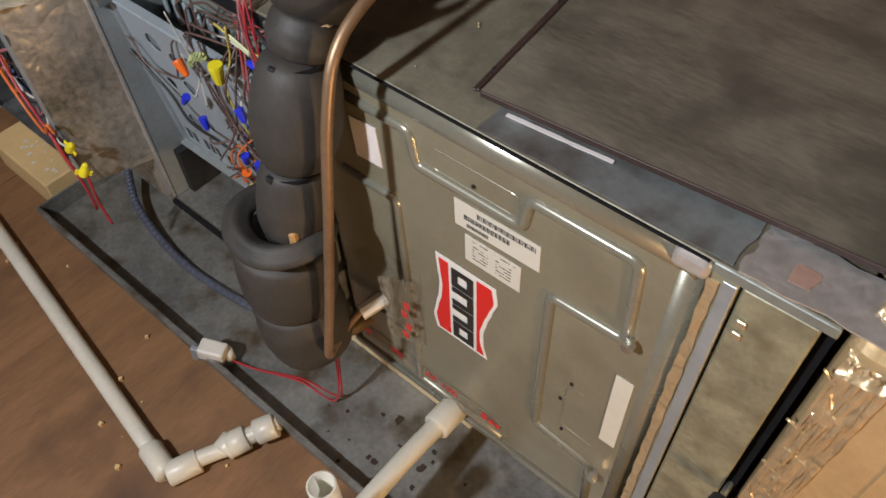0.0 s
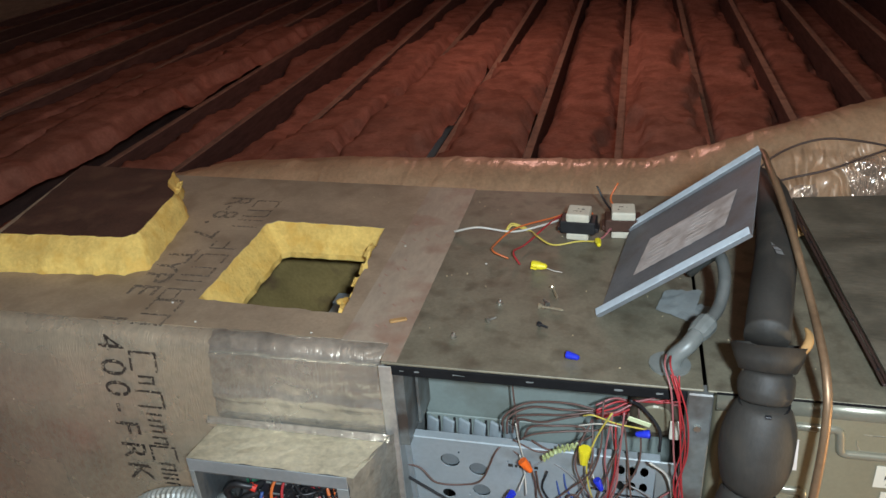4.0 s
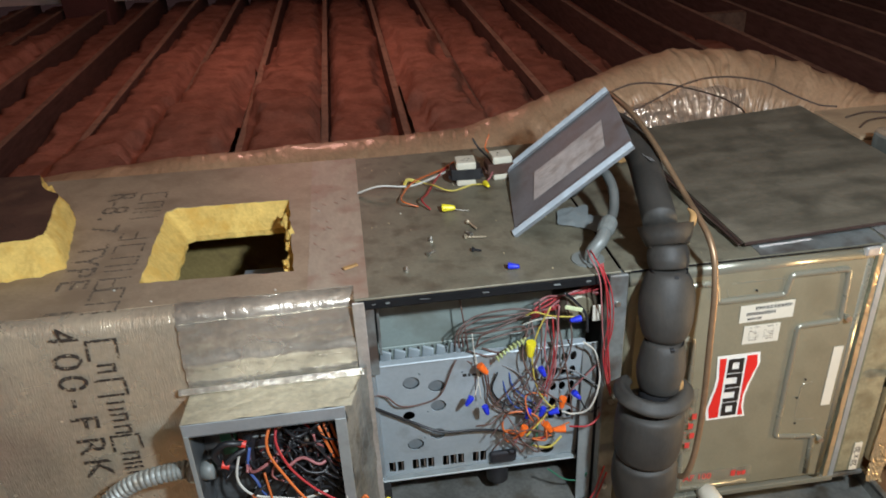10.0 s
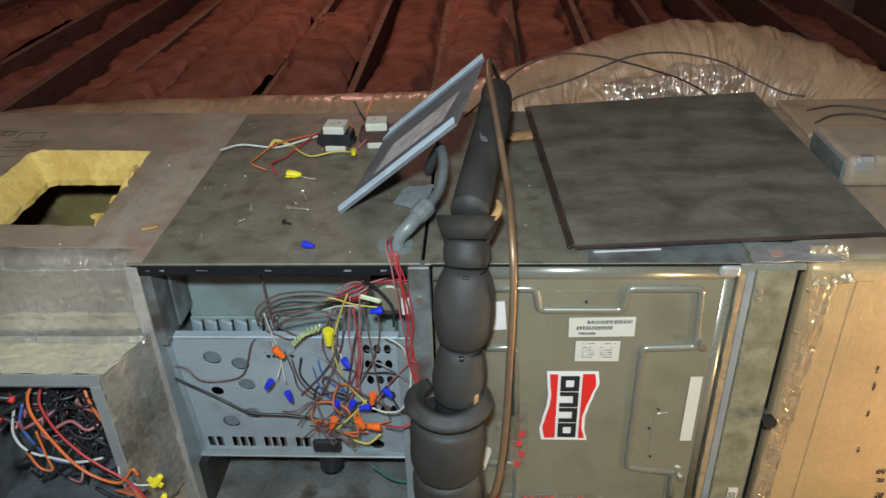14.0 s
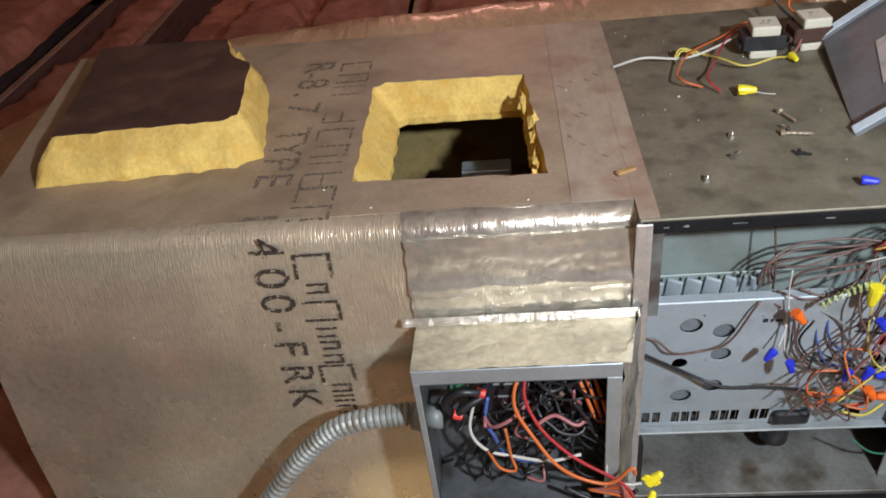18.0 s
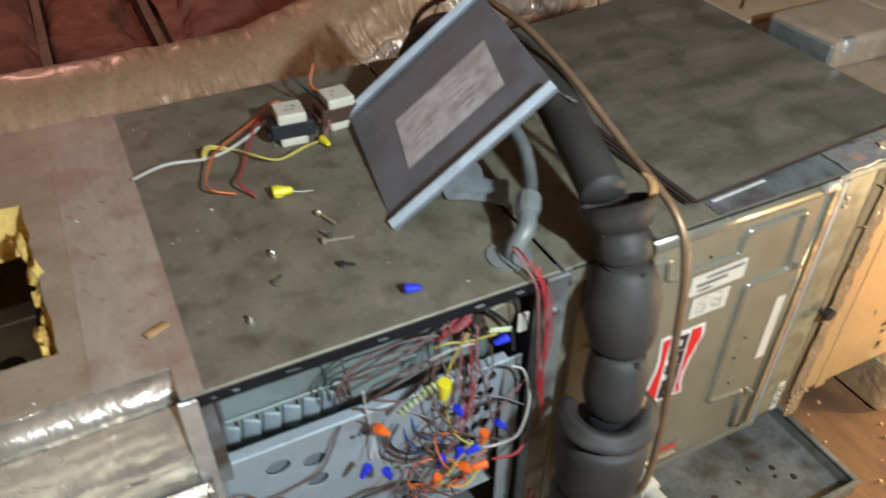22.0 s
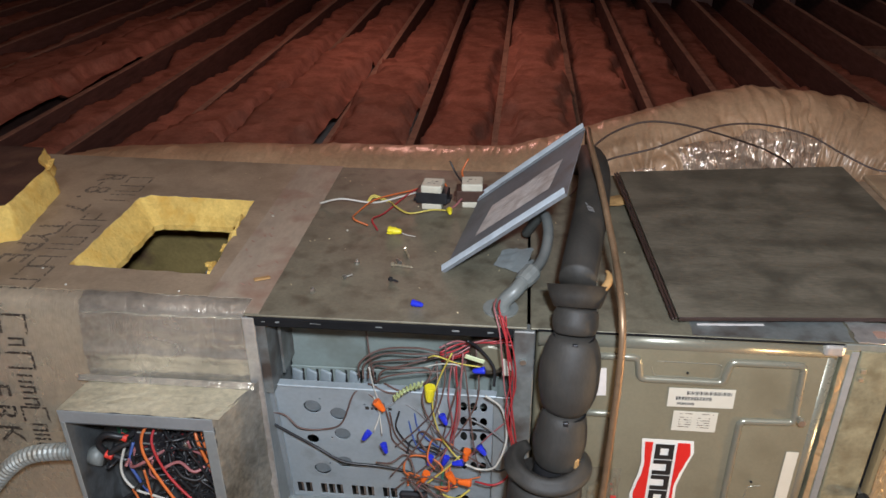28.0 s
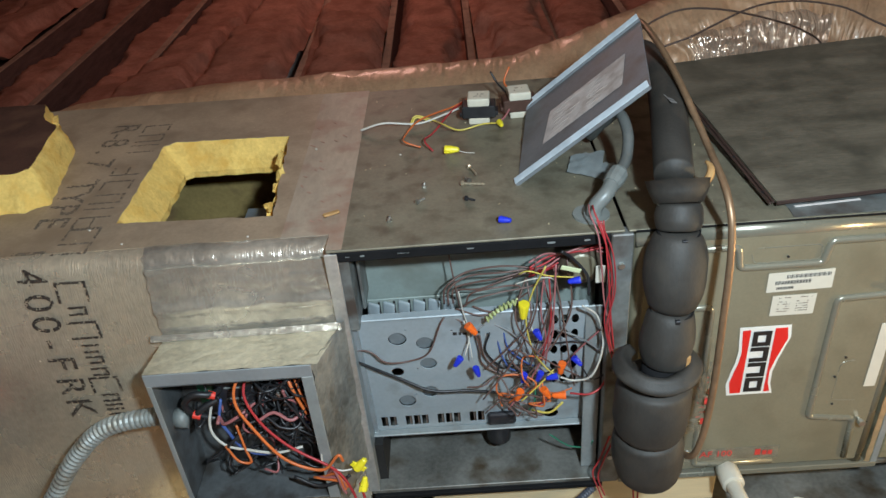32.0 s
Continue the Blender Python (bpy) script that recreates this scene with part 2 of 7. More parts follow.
broken(INK_FADED, 210, 0.46)
broken(INK_PALE, 190, 0.5)
RED_INK = material("red_ink", (0.62, 0.05, 0.04), 0.5, 0, 0.15, 60, 0)
DECAL_RED = material("decal_red", (0.72, 0.025, 0.02), 0.3, 0, 0.05, 8, 0)
DECAL_WHITE = material("decal_white", (0.8, 0.79, 0.74), 0.3, 0, 0.05, 8, 0)
DECAL_BLACK = material("decal_black", (0.02, 0.02, 0.02), 0.3, 0, 0.05, 8, 0)
PVC = material("white_pvc", (0.62, 0.58, 0.48), 0.35, 0, 0.1, 8, 0.04, 100, (0.5, 0.44, 0.34), 0.68)
PAN = material("grey_drain_pan_steel", (0.21, 0.21, 0.192), 0.42, 0.35, 0.5, 10, 0.08, 120, (0.085, 0.06, 0.035), 0.59)
PLYWOOD = material("plywood_deck", (0.215, 0.105, 0.045), 0.7, 0, 0.35, 4, 0.12, 60, (0.1, 0.05, 0.026), 0.58, (5, 0.8, 1))
# Shade on the joist sides is painted into this timber; tops are dusty.
JOIST = material("rough_shaded_timber", (0.125, 0.07, 0.058), 0.9, 0, 0.4, 6, 0.3, 70, None, stretch=(6, 1, 6), per_object=0.2, spec=0.2)
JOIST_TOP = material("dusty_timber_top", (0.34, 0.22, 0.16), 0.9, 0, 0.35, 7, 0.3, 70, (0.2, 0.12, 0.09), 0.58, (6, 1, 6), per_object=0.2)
# Timber lightened so the unseen roof and walls bounce light back down.
RAFTER = material("roof_timber", (0.42, 0.29, 0.2), 0.85, 0, 0.3, 6, 0.3, 70, None, stretch=(6, 1, 6))
INSUL = material("red_brown_loose_insulation", (0.4, 0.19, 0.14), 1.0, 0, 0.4, 5, 0.4, 55, (0.27, 0.12, 0.085), 0.55, spec=0.05, per_object=0.12)
DRYWALL = material("pale_textured_drywall", (0.8, 0.68, 0.63), 0.9, 0, 0.1, 3, 0.6, 25)
POST = material("dark_red_brown_timber", (0.13, 0.045, 0.04), 0.8, 0, 0.3, 5, 0.2)
FLEX = crinkled("tan_silver_duct_jacket", (0.62, 0.395, 0.24), 0.45, 0.12, 11, 0.35, 0.3, stretch=(1, 0.35, 0.4))
FLEX.node_tree.nodes["Principled BSDF"].inputs["Coat Weight"].default_value = 0.3
FLEX.node_tree.nodes["Principled BSDF"].inputs["Coat Roughness"].default_value = 0.12
LINER = material("olive_tan_duct_liner", (0.3, 0.22, 0.085), 0.85, 0, 0.3, 8, 0.3, 120, (0.12, 0.068, 0.045), 0.62, spec=0.2)
FADED_RED = material("faded_red_print", (0.42, 0.25, 0.19), 0.6, 0, 0.3, 60, 0)
INK_GHOST = material("ghost_diagram_ink", (0.5, 0.44, 0.4), 0.7, 0, 0.1, 40, 0)
CABLE_DARK = material("dark_cable_jacket", (0.075, 0.046, 0.036), 0.5, 0, 0.2, 30, 0)
CONDUIT_DARK = material("dark_blue_grey_conduit", (0.07, 0.08, 0.11), 0.45, 0, 0.2, 20, 0.05)
HOSE = material("grey_flexible_tubing", (0.2, 0.215, 0.205), 0.45, 0.1, 0.2, 20, 0.05)
CONDUIT = material("galvanised_flexible_conduit", (0.36, 0.38, 0.36), 0.5, 0.4, 0.2, 20, 0.03, 90, (0.25, 0.22, 0.17), 0.58)
WHITE_PLASTIC = material("white_plastic", (0.62, 0.59, 0.52), 0.45, 0, 0.1, 10, 0.03)
RED_PLASTIC = material("red_rubber_grip", (0.75, 0.05, 0.03), 0.5, 0, 0.1, 12, 0.05)
# The elbow's grey hose again, with the pipe's shadow put into the colour.
HOSE_SHADED = material("shaded_grey_flexible_hose", (0.1, 0.105, 0.1), 0.5, 0.05, 0.25, 20, 0.05)
TRAFO_PAPER = material("pale_transformer_insulation", (0.62, 0.58, 0.47), 0.6, 0, 0.12, 30, 0.1)
IRON = material("black_laminated_iron", (0.03, 0.03, 0.033), 0.5, 0.4, 0.3, 40, 0.2)
IRON_BROWN = material("rusty_brown_iron", (0.09, 0.045, 0.032), 0.6, 0.3, 0.3, 40, 0.2)
RUST = material("dark_rust_crumbs", (0.045, 0.03, 0.018), 0.9, 0, 0.4, 60, 0.3)
GREY_TAPE = crinkled("dusty_green_grey_tape", (0.235, 0.25, 0.225), 0.48, 0.35, 10, 0.14, 0.35)
BREAKER = material("black_moulded_plastic", (0.018, 0.018, 0.022), 0.4, 0, 0.2, 30, 0.05)
STEEL = material("zinc_screw", (0.55, 0.54, 0.5), 0.3, 0.9, 0.15, 40, 0.02)
BRASS = material("pale_zinc_screw", (0.6, 0.52, 0.38), 0.3, 0.7, 0.15, 40, 0.02)
WOOD_STRIP = material("cream_wood_strip", (0.68, 0.55, 0.34), 0.7, 0, 0.12, 6, 0.1, 60, None, stretch=(1, 8, 8))
CREAM = material("cream_foam_board", (0.6, 0.42, 0.2), 0.7, 0, 0.15, 6, 0.1, 60)
CLEAR_TAPE = crinkled("yellowed_clear_tape", (0.32, 0.285, 0.21), 0.16, 0.0, 16, 0.4, 0.3)
CLEAR_TAPE.node_tree.nodes["Principled BSDF"].inputs["Alpha"].default_value = 0.4
TAPE_GREY = crinkled("dusty_grey_foil_tape", (0.7, 0.65, 0.56), 0.25, 0.75, 11, 0.14, 0.5, 0.4, 480)
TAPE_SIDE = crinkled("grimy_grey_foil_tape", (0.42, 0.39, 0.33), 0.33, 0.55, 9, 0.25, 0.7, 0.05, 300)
LABEL_BROWN = material("stained_paper", (0.62, 0.58, 0.56), 0.7, 0, 0.3, 16, 0.3, 60, (0.4, 0.34, 0.31), 0.56)
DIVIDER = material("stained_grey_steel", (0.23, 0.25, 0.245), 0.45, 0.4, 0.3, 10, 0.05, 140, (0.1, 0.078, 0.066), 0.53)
# Shade inside the junction box is painted in as darker, dirty steel.
BOX_INSIDE = material("dirty_shaded_box_steel", (0.13, 0.14, 0.145), 0.5, 0.35, 0.4, 14, 0.05, 140, (0.06, 0.055, 0.05), 0.55)


def vinyl(name, colour):
    return material(name, colour, 0.4, 0, 0.1, 30, 0)


W_BLACK, W_BROWN, W_RED = vinyl("black_wire", (0.02, 0.02, 0.022)), vinyl("brown_wire", (0.13, 0.075, 0.062)), vinyl("red_wire", (0.42, 0.035, 0.04))
W_PINK, W_WHITE, W_YELLOW = vinyl("dull_pink_wire", (0.36, 0.13, 0.13)), vinyl("white_wire", (0.58, 0.56, 0.5)), vinyl("yellow_wire", (0.62, 0.5, 0.1))
W_ORANGE, W_BLUE, W_GREEN = vinyl("orange_wire", (0.62, 0.15, 0.04)), vinyl("blue_wire", (0.06, 0.11, 0.32)), vinyl("green_wire", (0.04, 0.2, 0.12))
W_GREY = vinyl("grey_wire", (0.2, 0.2, 0.2))
N_BLUE, N_ORANGE, N_YELLOW = vinyl("blue_nut_plastic", (0.015, 0.035, 0.6)), vinyl("orange_nut_plastic", (0.95, 0.16, 0.02)), vinyl("yellow_nut_plastic", (0.85, 0.72, 0.03))

# ---- mesh helpers ----


def mesh_object(name, bm, mat, parent=None, label="", smooth=False):
    data = bpy.data.meshes.new(name)
    bm.normal_update()
    bm.to_mesh(data)
    bm.free()
    data.materials.append(mat)
    if smooth:
        data.shade_smooth()
    ob = new(name, data)
    if parent:
        ob.parent = parent
    if label:
        tagged(ob, label)
    return ob


def part(name, bm, mat, parent, label="", smooth=False):
    return mesh_object(name, bm, mat, parent, label, smooth)


def thing(name, label, category, group="", kind=""):
    return tagged(new(name), label, category, group, kind)


def box(lo, hi, bevel=0.0, seg=1):
    bm = bmesh.new()
    bmesh.ops.create_cube(bm, size=1)
    size = [b - a for a, b in zip(lo, hi)]
    mid = [(a + b) / 2 for a, b in zip(lo, hi)]
    bmesh.ops.transform(bm, matrix=Matrix.Translation(mid) @ Matrix.Diagonal((*size, 1)), verts=bm.verts)
    if bevel:
        bmesh.ops.bevel(bm, geom=bm.edges[:], offset=bevel, segments=seg, affect="EDGES", profile=0.5)
    return bm


def turned(bm, m):
    bmesh.ops.transform(bm, matrix=m, verts=bm.verts)
    return bm


def joined(*bms):
    out = bms[0]
    for other in bms[1:]:
        data = bpy.data.meshes.new("joint")
        other.to_mesh(data)
        other.free()
        out.from_mesh(data)
        bpy.data.meshes.remove(data)
    return out


def curve_points(points, steps=8):
    """A smooth line through the points (Catmull-Rom)."""
    p = [Vector(q) for q in points]
    p = [2 * p[0] - p[1], *p, 2 * p[-1] - p[-2]]
    out = []
    for a, b, c, d in zip(p, p[1:], p[2:], p[3:]):
        for k in range(steps):
            t = k / steps
            out.append(0.5 * (2 * b + (c - a) * t + (2 * a - 5 * b + 4 * c - d) * t * t + (3 * b - a - 3 * c + d) * t**3))
    return [*out, p[-2]]


def sweep(points, radius, sides=8, cap=True, wobble=None):
    """A tube along points; radius: a number or one for each point; wobble(i, angle) scales it."""
    pts = [Vector(p) for p in points]
    radii = radius if isinstance(radius, (list, tuple)) else [radius] * len(pts)
    verts, faces, up = [], [], None
    for i, p in enumerate(pts):
        t = (pts[min(i + 1, len(pts) - 1)] - pts[max(i - 1, 0)]).normalized()
        if up is None:
            up = t.orthogonal().normalized()
        up = (up - t * up.dot(t)).normalized()
        side = t.cross(up)
        for k in range(sides):
            a = 2 * math.pi * k / sides
            r = radii[i] * (wobble(i, a) if wobble else 1)
            verts.append(p + (up * math.cos(a) + side * math.sin(a)) * r)
    for i in range(len(pts) - 1):
        for k in range(sides):
            a, b = i * sides + k, i * sides + (k + 1) % sides
            faces.append((a, b, b + sides, a + sides))
    if cap:
        faces.append(tuple(range(sides - 1, -1, -1)))
        faces.append(tuple(range((len(pts) - 1) * sides, len(pts) * sides)))
    bm = bmesh.new()
    vs = [bm.verts.new(v) for v in verts]
    for f in faces:
        bm.faces.new([vs[k] for k in f])
    return bm


def ring_tube(points, outer, inner, sides=20):
    """An open pipe end: a tube with wall thickness."""
    a = sweep(points, outer, sides, cap=False)
    b = sweep(points, inner, sides, cap=False)
    bmesh.ops.reverse_faces(b, faces=b.faces[:])
    bm = joined(a, b)
    bm.verts.ensure_lookup_table()
    n = len(points) * sides
    for base in (0, (len(points) - 1) * sides):
        for k in range(sides):
            q, w = base + k, base + (k + 1) % sides
            bm.faces.new([bm.verts[v] for v in (q, w, n + w, n + q)])
    return bm


def plate(outline, holes, thick, to_world):
    """A flat plate in its own xy plane with holes cut through, thick along -z, laid by a matrix."""
    bm = bmesh.new()
    for loop in (outline, *holes):
        vs = [bm.verts.new((*p, 0)) for p in loop]
        for a, b in zip(vs, vs[1:] + vs[:1]):
            bm.edges.new((a, b))
    bmesh.ops.triangle_fill(bm, use_beauty=True, use_dissolve=False, edges=bm.edges[:], normal=(0, 0, 1))
    ext = bmesh.ops.extrude_face_region(bm, geom=bm.faces[:])
    bmesh.ops.translate(bm, verts=[g for g in ext["geom"] if isinstance(g, bmesh.types.BMVert)], vec=(0, 0, -thick))
    bmesh.ops.recalc_face_normals(bm, faces=bm.faces[:])
    return turned(bm, to_world)


def circle(x, y, r, n=16, squash=1.0):
    return [(x + r * math.cos(2 * math.pi * k / n), y + r * squash * math.sin(2 * math.pi * k / n)) for k in range(n)]


def rect(x0, y0, x1, y1):
    return [(x0, y0), (x1, y0), (x1, y1), (x0, y1)]


FRONT = Matrix(((1, 0, 0, 0), (0, 0, -1, 0), (0, 1, 0, 0), (0, 0, 0, 1)))  # plate x, y to world x, z, facing -y


def front_at(y):
    return Matrix.Translation((0, y, 0)) @ FRONT


def lettering(name, words, size, m, mat, parent, label=""):
    data = bpy.data.curves.new(name, "FONT")
    data.body, data.size, data.align_x, data.align_y, data.extrude = words, size, "CENTER", "CENTER", 0.0002
    data.offset = 0.012 * size if mat is not INK_FADED and mat is not INK_PALE else 0.0
    tmp = new(name + "_curve", data)
    bpy.context.view_layer.update()
    mesh = bpy.data.meshes.new_from_object(tmp.evaluated_get(bpy.context.evaluated_depsgraph_get()))
    bpy.data.objects.remove(tmp)
    mesh.transform(m)
    mesh.materials.clear()
    mesh.materials.append(mat)
    ob = new(name, mesh)
    ob.parent = parent
    if label:
        tagged(ob, label)
    return ob


def bars(rects, y, mat_y_matrix=None):
    """Flat bars standing 0.4 mm proud, from (x0, y0, x1, y1) in a plate's plane."""
    bm = bmesh.new()
    m = mat_y_matrix or front_at(y)
    for x0, y0, x1, y1 in rects:
        bmesh.ops.create_cube(bm, size=1, matrix=m @ Matrix.Translation(((x0 + x1) / 2, (y0 + y1) / 2, 0.0002)) @ Matrix.Diagonal((x1 - x0, y1 - y0, 0.0004, 1)))
    return bm


TOP = 0.62
# ---- the attic shell ----
DECK = -0.045

floor = thing("floor", "brown plywood attic deck laid on the joists", "floor", kind="structure")
for k, (x0, y0, x1, y1) in enumerate(((-1.35, -4.6, -0.42, -0.1), (-0.418, -4.6, 0.8, -0.75), (0.802, -4.6, 2.3, -0.75), (-0.93, -0.098, -0.42, 0.8), (-0.418, -0.748, 0.8, 0.8), (0.802, -0.748, 2.3, 0.8))):
    part("plywood_sheet", box((x0, y0, DECK - 0.012), (x1, y1, DECK - 0.001 * (k % 3 == 1)), 0.001), PLYWOOD, floor)

framing = thing("floor_joists", "rough timber floor joists, sides coloured dark for shade, running to the far wall", "joist", kind="structure")
first = None
for k in range(-13, 16):
    x = -0.55 + 0.425 * k
    if first is None:
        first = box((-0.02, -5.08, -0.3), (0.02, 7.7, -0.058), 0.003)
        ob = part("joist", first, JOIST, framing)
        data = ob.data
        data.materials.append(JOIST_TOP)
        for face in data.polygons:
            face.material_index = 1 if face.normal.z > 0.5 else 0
    else:
        ob = new("joist", data)
        ob.parent = framing
    ob.location = (x, 0, 0)
    ob.rotation_euler = (0, radians(random.uniform(-0.5, 0.5)), 0)
for x0, y in ((2.85, 4.9), (-3.1, 3.2)):
    part("blocking", box((x0 + 0.022, y, -0.3), (x0 + 0.403, y + 0.09, -0.075), 0.003), JOIST_TOP, framing)


def batt(k):
    """Loose wool in one joist bay: torn batts of uneven height with ragged ends and gaps along the timber."""
    bm = bmesh.new()
    x0 = -0.55 + 0.425 * k + 0.02
    low = random.uniform(-0.185, -0.15) - 0.125 * max(0, min(1, (x0 - 0.9) / 0.6))
    start = -3.2 if x0 + 0.385 < -0.93 or x0 > 2.3 else 0.75
    ends = [random.uniform(1.7, 2.3)]
    while ends[-1] < 6.6:
        ends.append(ends[-1] + random.uniform(0.5, 1.3))
    drops = [random.choice((0.05, 0.035, -0.02, 0.025)) for _ in ends]
    skew = [random.uniform(-1.1, 1.1) for _ in ends]
    nx, ny = 16, 270 if start > 0 else 400
    rows = []
    for j in range(ny + 1):
        y = start + (7.9 - start) * j / ny
        gap_l = 0.05 + 0.022 * noise.noise((y * 23, k * 1.3, 2.5)) + 0.075 * noise.noise((y * 1.9, k * 5.1, 0.5)) + 0.03 * noise.noise((y * 9, k * 3.7, 1.5))
        gap_r = 0.06 + 0.022 * noise.noise((y * 21, k * 1.9, 9.5)) + 0.085 * noise.noise((y * 1.7, k * 4.3, 7.5)) + 0.03 * noise.noise((y * 8, k * 2.9, 4.5))
        row = []
        for i in range(nx + 1):
            f = i / nx
            x = x0 + 0.385 * f
            z = low
            for e, d, s in zip(ends, drops, skew):
                edge = e + s * 0.4 * (f - 0.5) + 0.14 * noise.noise((x * 9, k * 2.2, e)) + 0.05 * noise.noise((x * 33, k, e))
                z += d / (1 + math.exp(max(-30, min(30, (y - edge) * 55))))
            z += 0.02 * noise.noise((x * 3.1, y * 1.7, k * 3.3)) + 0.008 * noise.noise((x * 13, y * 12, k)) + 0.005 * noise.noise((x * 40, y * 40, 2.0))
            near = min(x - x0 - gap_l, x0 + 0.385 - gap_r - x)
            z -= 0.085 / (1 + math.exp(max(-30, min(30, near * 160))))
            row.append(bm.verts.new((x, y, max(z, -0.298))))
        rows.append(row)
    for a, b in zip(rows, rows[1:]):
        for i in range(nx):
            bm.faces.new((a[i], a[i + 1], b[i + 1], b[i]))
    return bm


wool = thing("loose_insulation", "red-brown torn fibre insulation lying between the floor joists", "insulation", kind="stuff")
for k in range(-13, 15):
    part("batt", batt(k), INSUL, wool, smooth=True)
tagged(mesh_object("ceiling_below", box((-6.5, -5.1, -0.32), (7, 8.3, -0.3)), DRYWALL), "plain ceiling board under the joists", "ceiling", kind="structure")
EAVE = pose(0.17, 7.15, 0, 0, 0, -5.4)
tagged(mesh_object("wall_north", turned(box((-7.4, 0.0, -0.056), (7.6, 0.1, 0.62), 0.004), EAVE), DRYWALL), "low pale textured drywall knee wall standing on the joists", "wall", kind="structure")
tagged(mesh_object("wall_plate", turned(box((-7.4, -0.04, 0.62), (7.6, 0.1, 0.67), 0.004), EAVE), POST), "dark timber plate on the knee wall", "wall", kind="structure")
tagged(mesh_object("post", box((-2.62, 6.95, -0.3), (-2.2, 7.2, 1.6), 0.006), POST), "dark red-brown timber post by the knee wall", "post", kind="structure")
# Gables, eave wall and roof stay out of view; added to close the attic.
tagged(mesh_object("wall_west", box((-6.6, -5.3, -0.27), (-6.5, 8.3, 3.6)), RAFTER), "unseen timber gable wall added to close the attic", "wall", kind="structure")
tagged(mesh_object("wall_east", box((7.0, -5.3, -0.27), (7.1, 8.3, 3.6)), RAFTER), "unseen timber gable wall added to close the attic", "wall", kind="structure")
tagged(mesh_object("wall_south", box((-6.5, -5.2, -0.27), (7, -5.1, 0.6)), RAFTER), "unseen timber eave wall added to close the attic", "wall", kind="structure")
ridge_y, ridge_z = 0.4, 3.3
for name, y0, z0 in (("roof_north", 8.3, 0.35), ("roof_south", -5.2, 0.44)):
    run, rise = ridge_y - y0, ridge_z - z0
    length, slope = math.hypot(run, rise), math.atan2(rise, run)
    lay = Matrix.Translation((0, y0, z0)) @ Matrix.Rotation(slope, 4, "X")
    roof = tagged(mesh_object(name, turned(box((-6.5, 0, 0.14), (7, length + 0.1, 0.17)), lay if run > 0 else Matrix.Translation((0, y0, z0)) @ Matrix.Rotation(slope, 4, "X") @ Matrix.Diagonal((1, 1, -1, 1))), RAFTER), "unseen board roof deck added to close the attic", "roof", kind="structure")

# ---- supply plenum of duct board ----
plenum = thing("supply_plenum", "dusty foil-faced duct board plenum with two cut openings", "duct")


def ragged(points, amount, seed, n=16):
    """A cut outline with the same number of points on each side, torn a little."""
    out = []
    for a, b in zip(points, points[1:] + points[:1]):
        a, b = Vector(a), Vector(b)
        side = Vector((-(b - a).y, (b - a).x)).normalized()
        for k in range(n):
            p = a.lerp(b, k / n)
            j = noise.noise((p.x * 38, p.y * 38, seed)) + 0.6 * noise.noise((p.x * 110, p.y * 110, seed))
            out.append(tuple(p + side * j * amount))
    return out


def cut_edge(levels, parent, name, seed):
    """The torn glass wool face of a cut: lofted through outlines, each (outline, z)."""
    bm = bmesh.new()
    rings, steps = [], 5
    for (p, za), (q, zb) in zip(levels, levels[1:]):
        for s in range(steps):
            t = s / steps
            rings.append([bm.verts.new((a[0] + (b[0] - a[0]) * t + 0.0035 * noise.noise((a[0] * 60, a[1] * 60, seed + t * 3)), a[1] + (b[1] - a[1]) * t + 0.0035 * noise.noise((a[0] * 60, a[1] * 60, seed + 9 + t * 3)), za + (zb - za) * t)) for a, b in zip(p, q)])
    rings.append([bm.verts.new((x, y, levels[-1][1])) for x, y in levels[-1][0]])
    for a, b in zip(rings, rings[1:]):
        n = len(a)
        for k in range(n):
            bm.faces.new((a[k], a[(k + 1) % n], b[(k + 1) % n], b[k]))
    return part(name, bm, WOOL, parent, "torn yellow glass wool edge", smooth=True)


HOLE_R = [(-0.362, 0.13), (-0.1, 0.118), (-0.12, 0.425), (-0.35, 0.437), (-0.367, 0.42)]
HOLE_R_IN = [(-0.325, 0.125), (-0.108, 0.116), (-0.128, 0.395), (-0.315, 0.4), (-0.33, 0.388)]
PLENUM_TOP = [(-0.888, 0.05), (-0.002, 0.05), (-0.002, 0.628), (-0.985, 0.66), (-0.93, 0.31)]
holes = [ragged(HOLE_R, 0.004, 1.0)]
part("top_facing", plate(PLENUM_TOP, holes, 0.0012, Matrix.Translation((0, 0, TOP))), FOIL_DUSTY, plenum, "dusty tan foil facing")
inner_r = ragged(HOLE_R_IN, 0.006, 3.0)
part("top_core", plate(PLENUM_TOP, [inner_r], 0.012, Matrix.Translation((0, 0, TOP - 0.05))), WOOL, plenum, "yellow glass wool core")
cut_edge([(holes[0], TOP - 0.0006), (inner_r, TOP - 0.05)], plenum, "cut_edge", 1.0)


def facing_y(z):
    """How far the front facing leans back at a height."""
    k = max(0.0, (0.5968 - z) / (0.5268 / 30))
    return 0.0212 * math.exp(-0.16 * k) * (1 - k / 30)


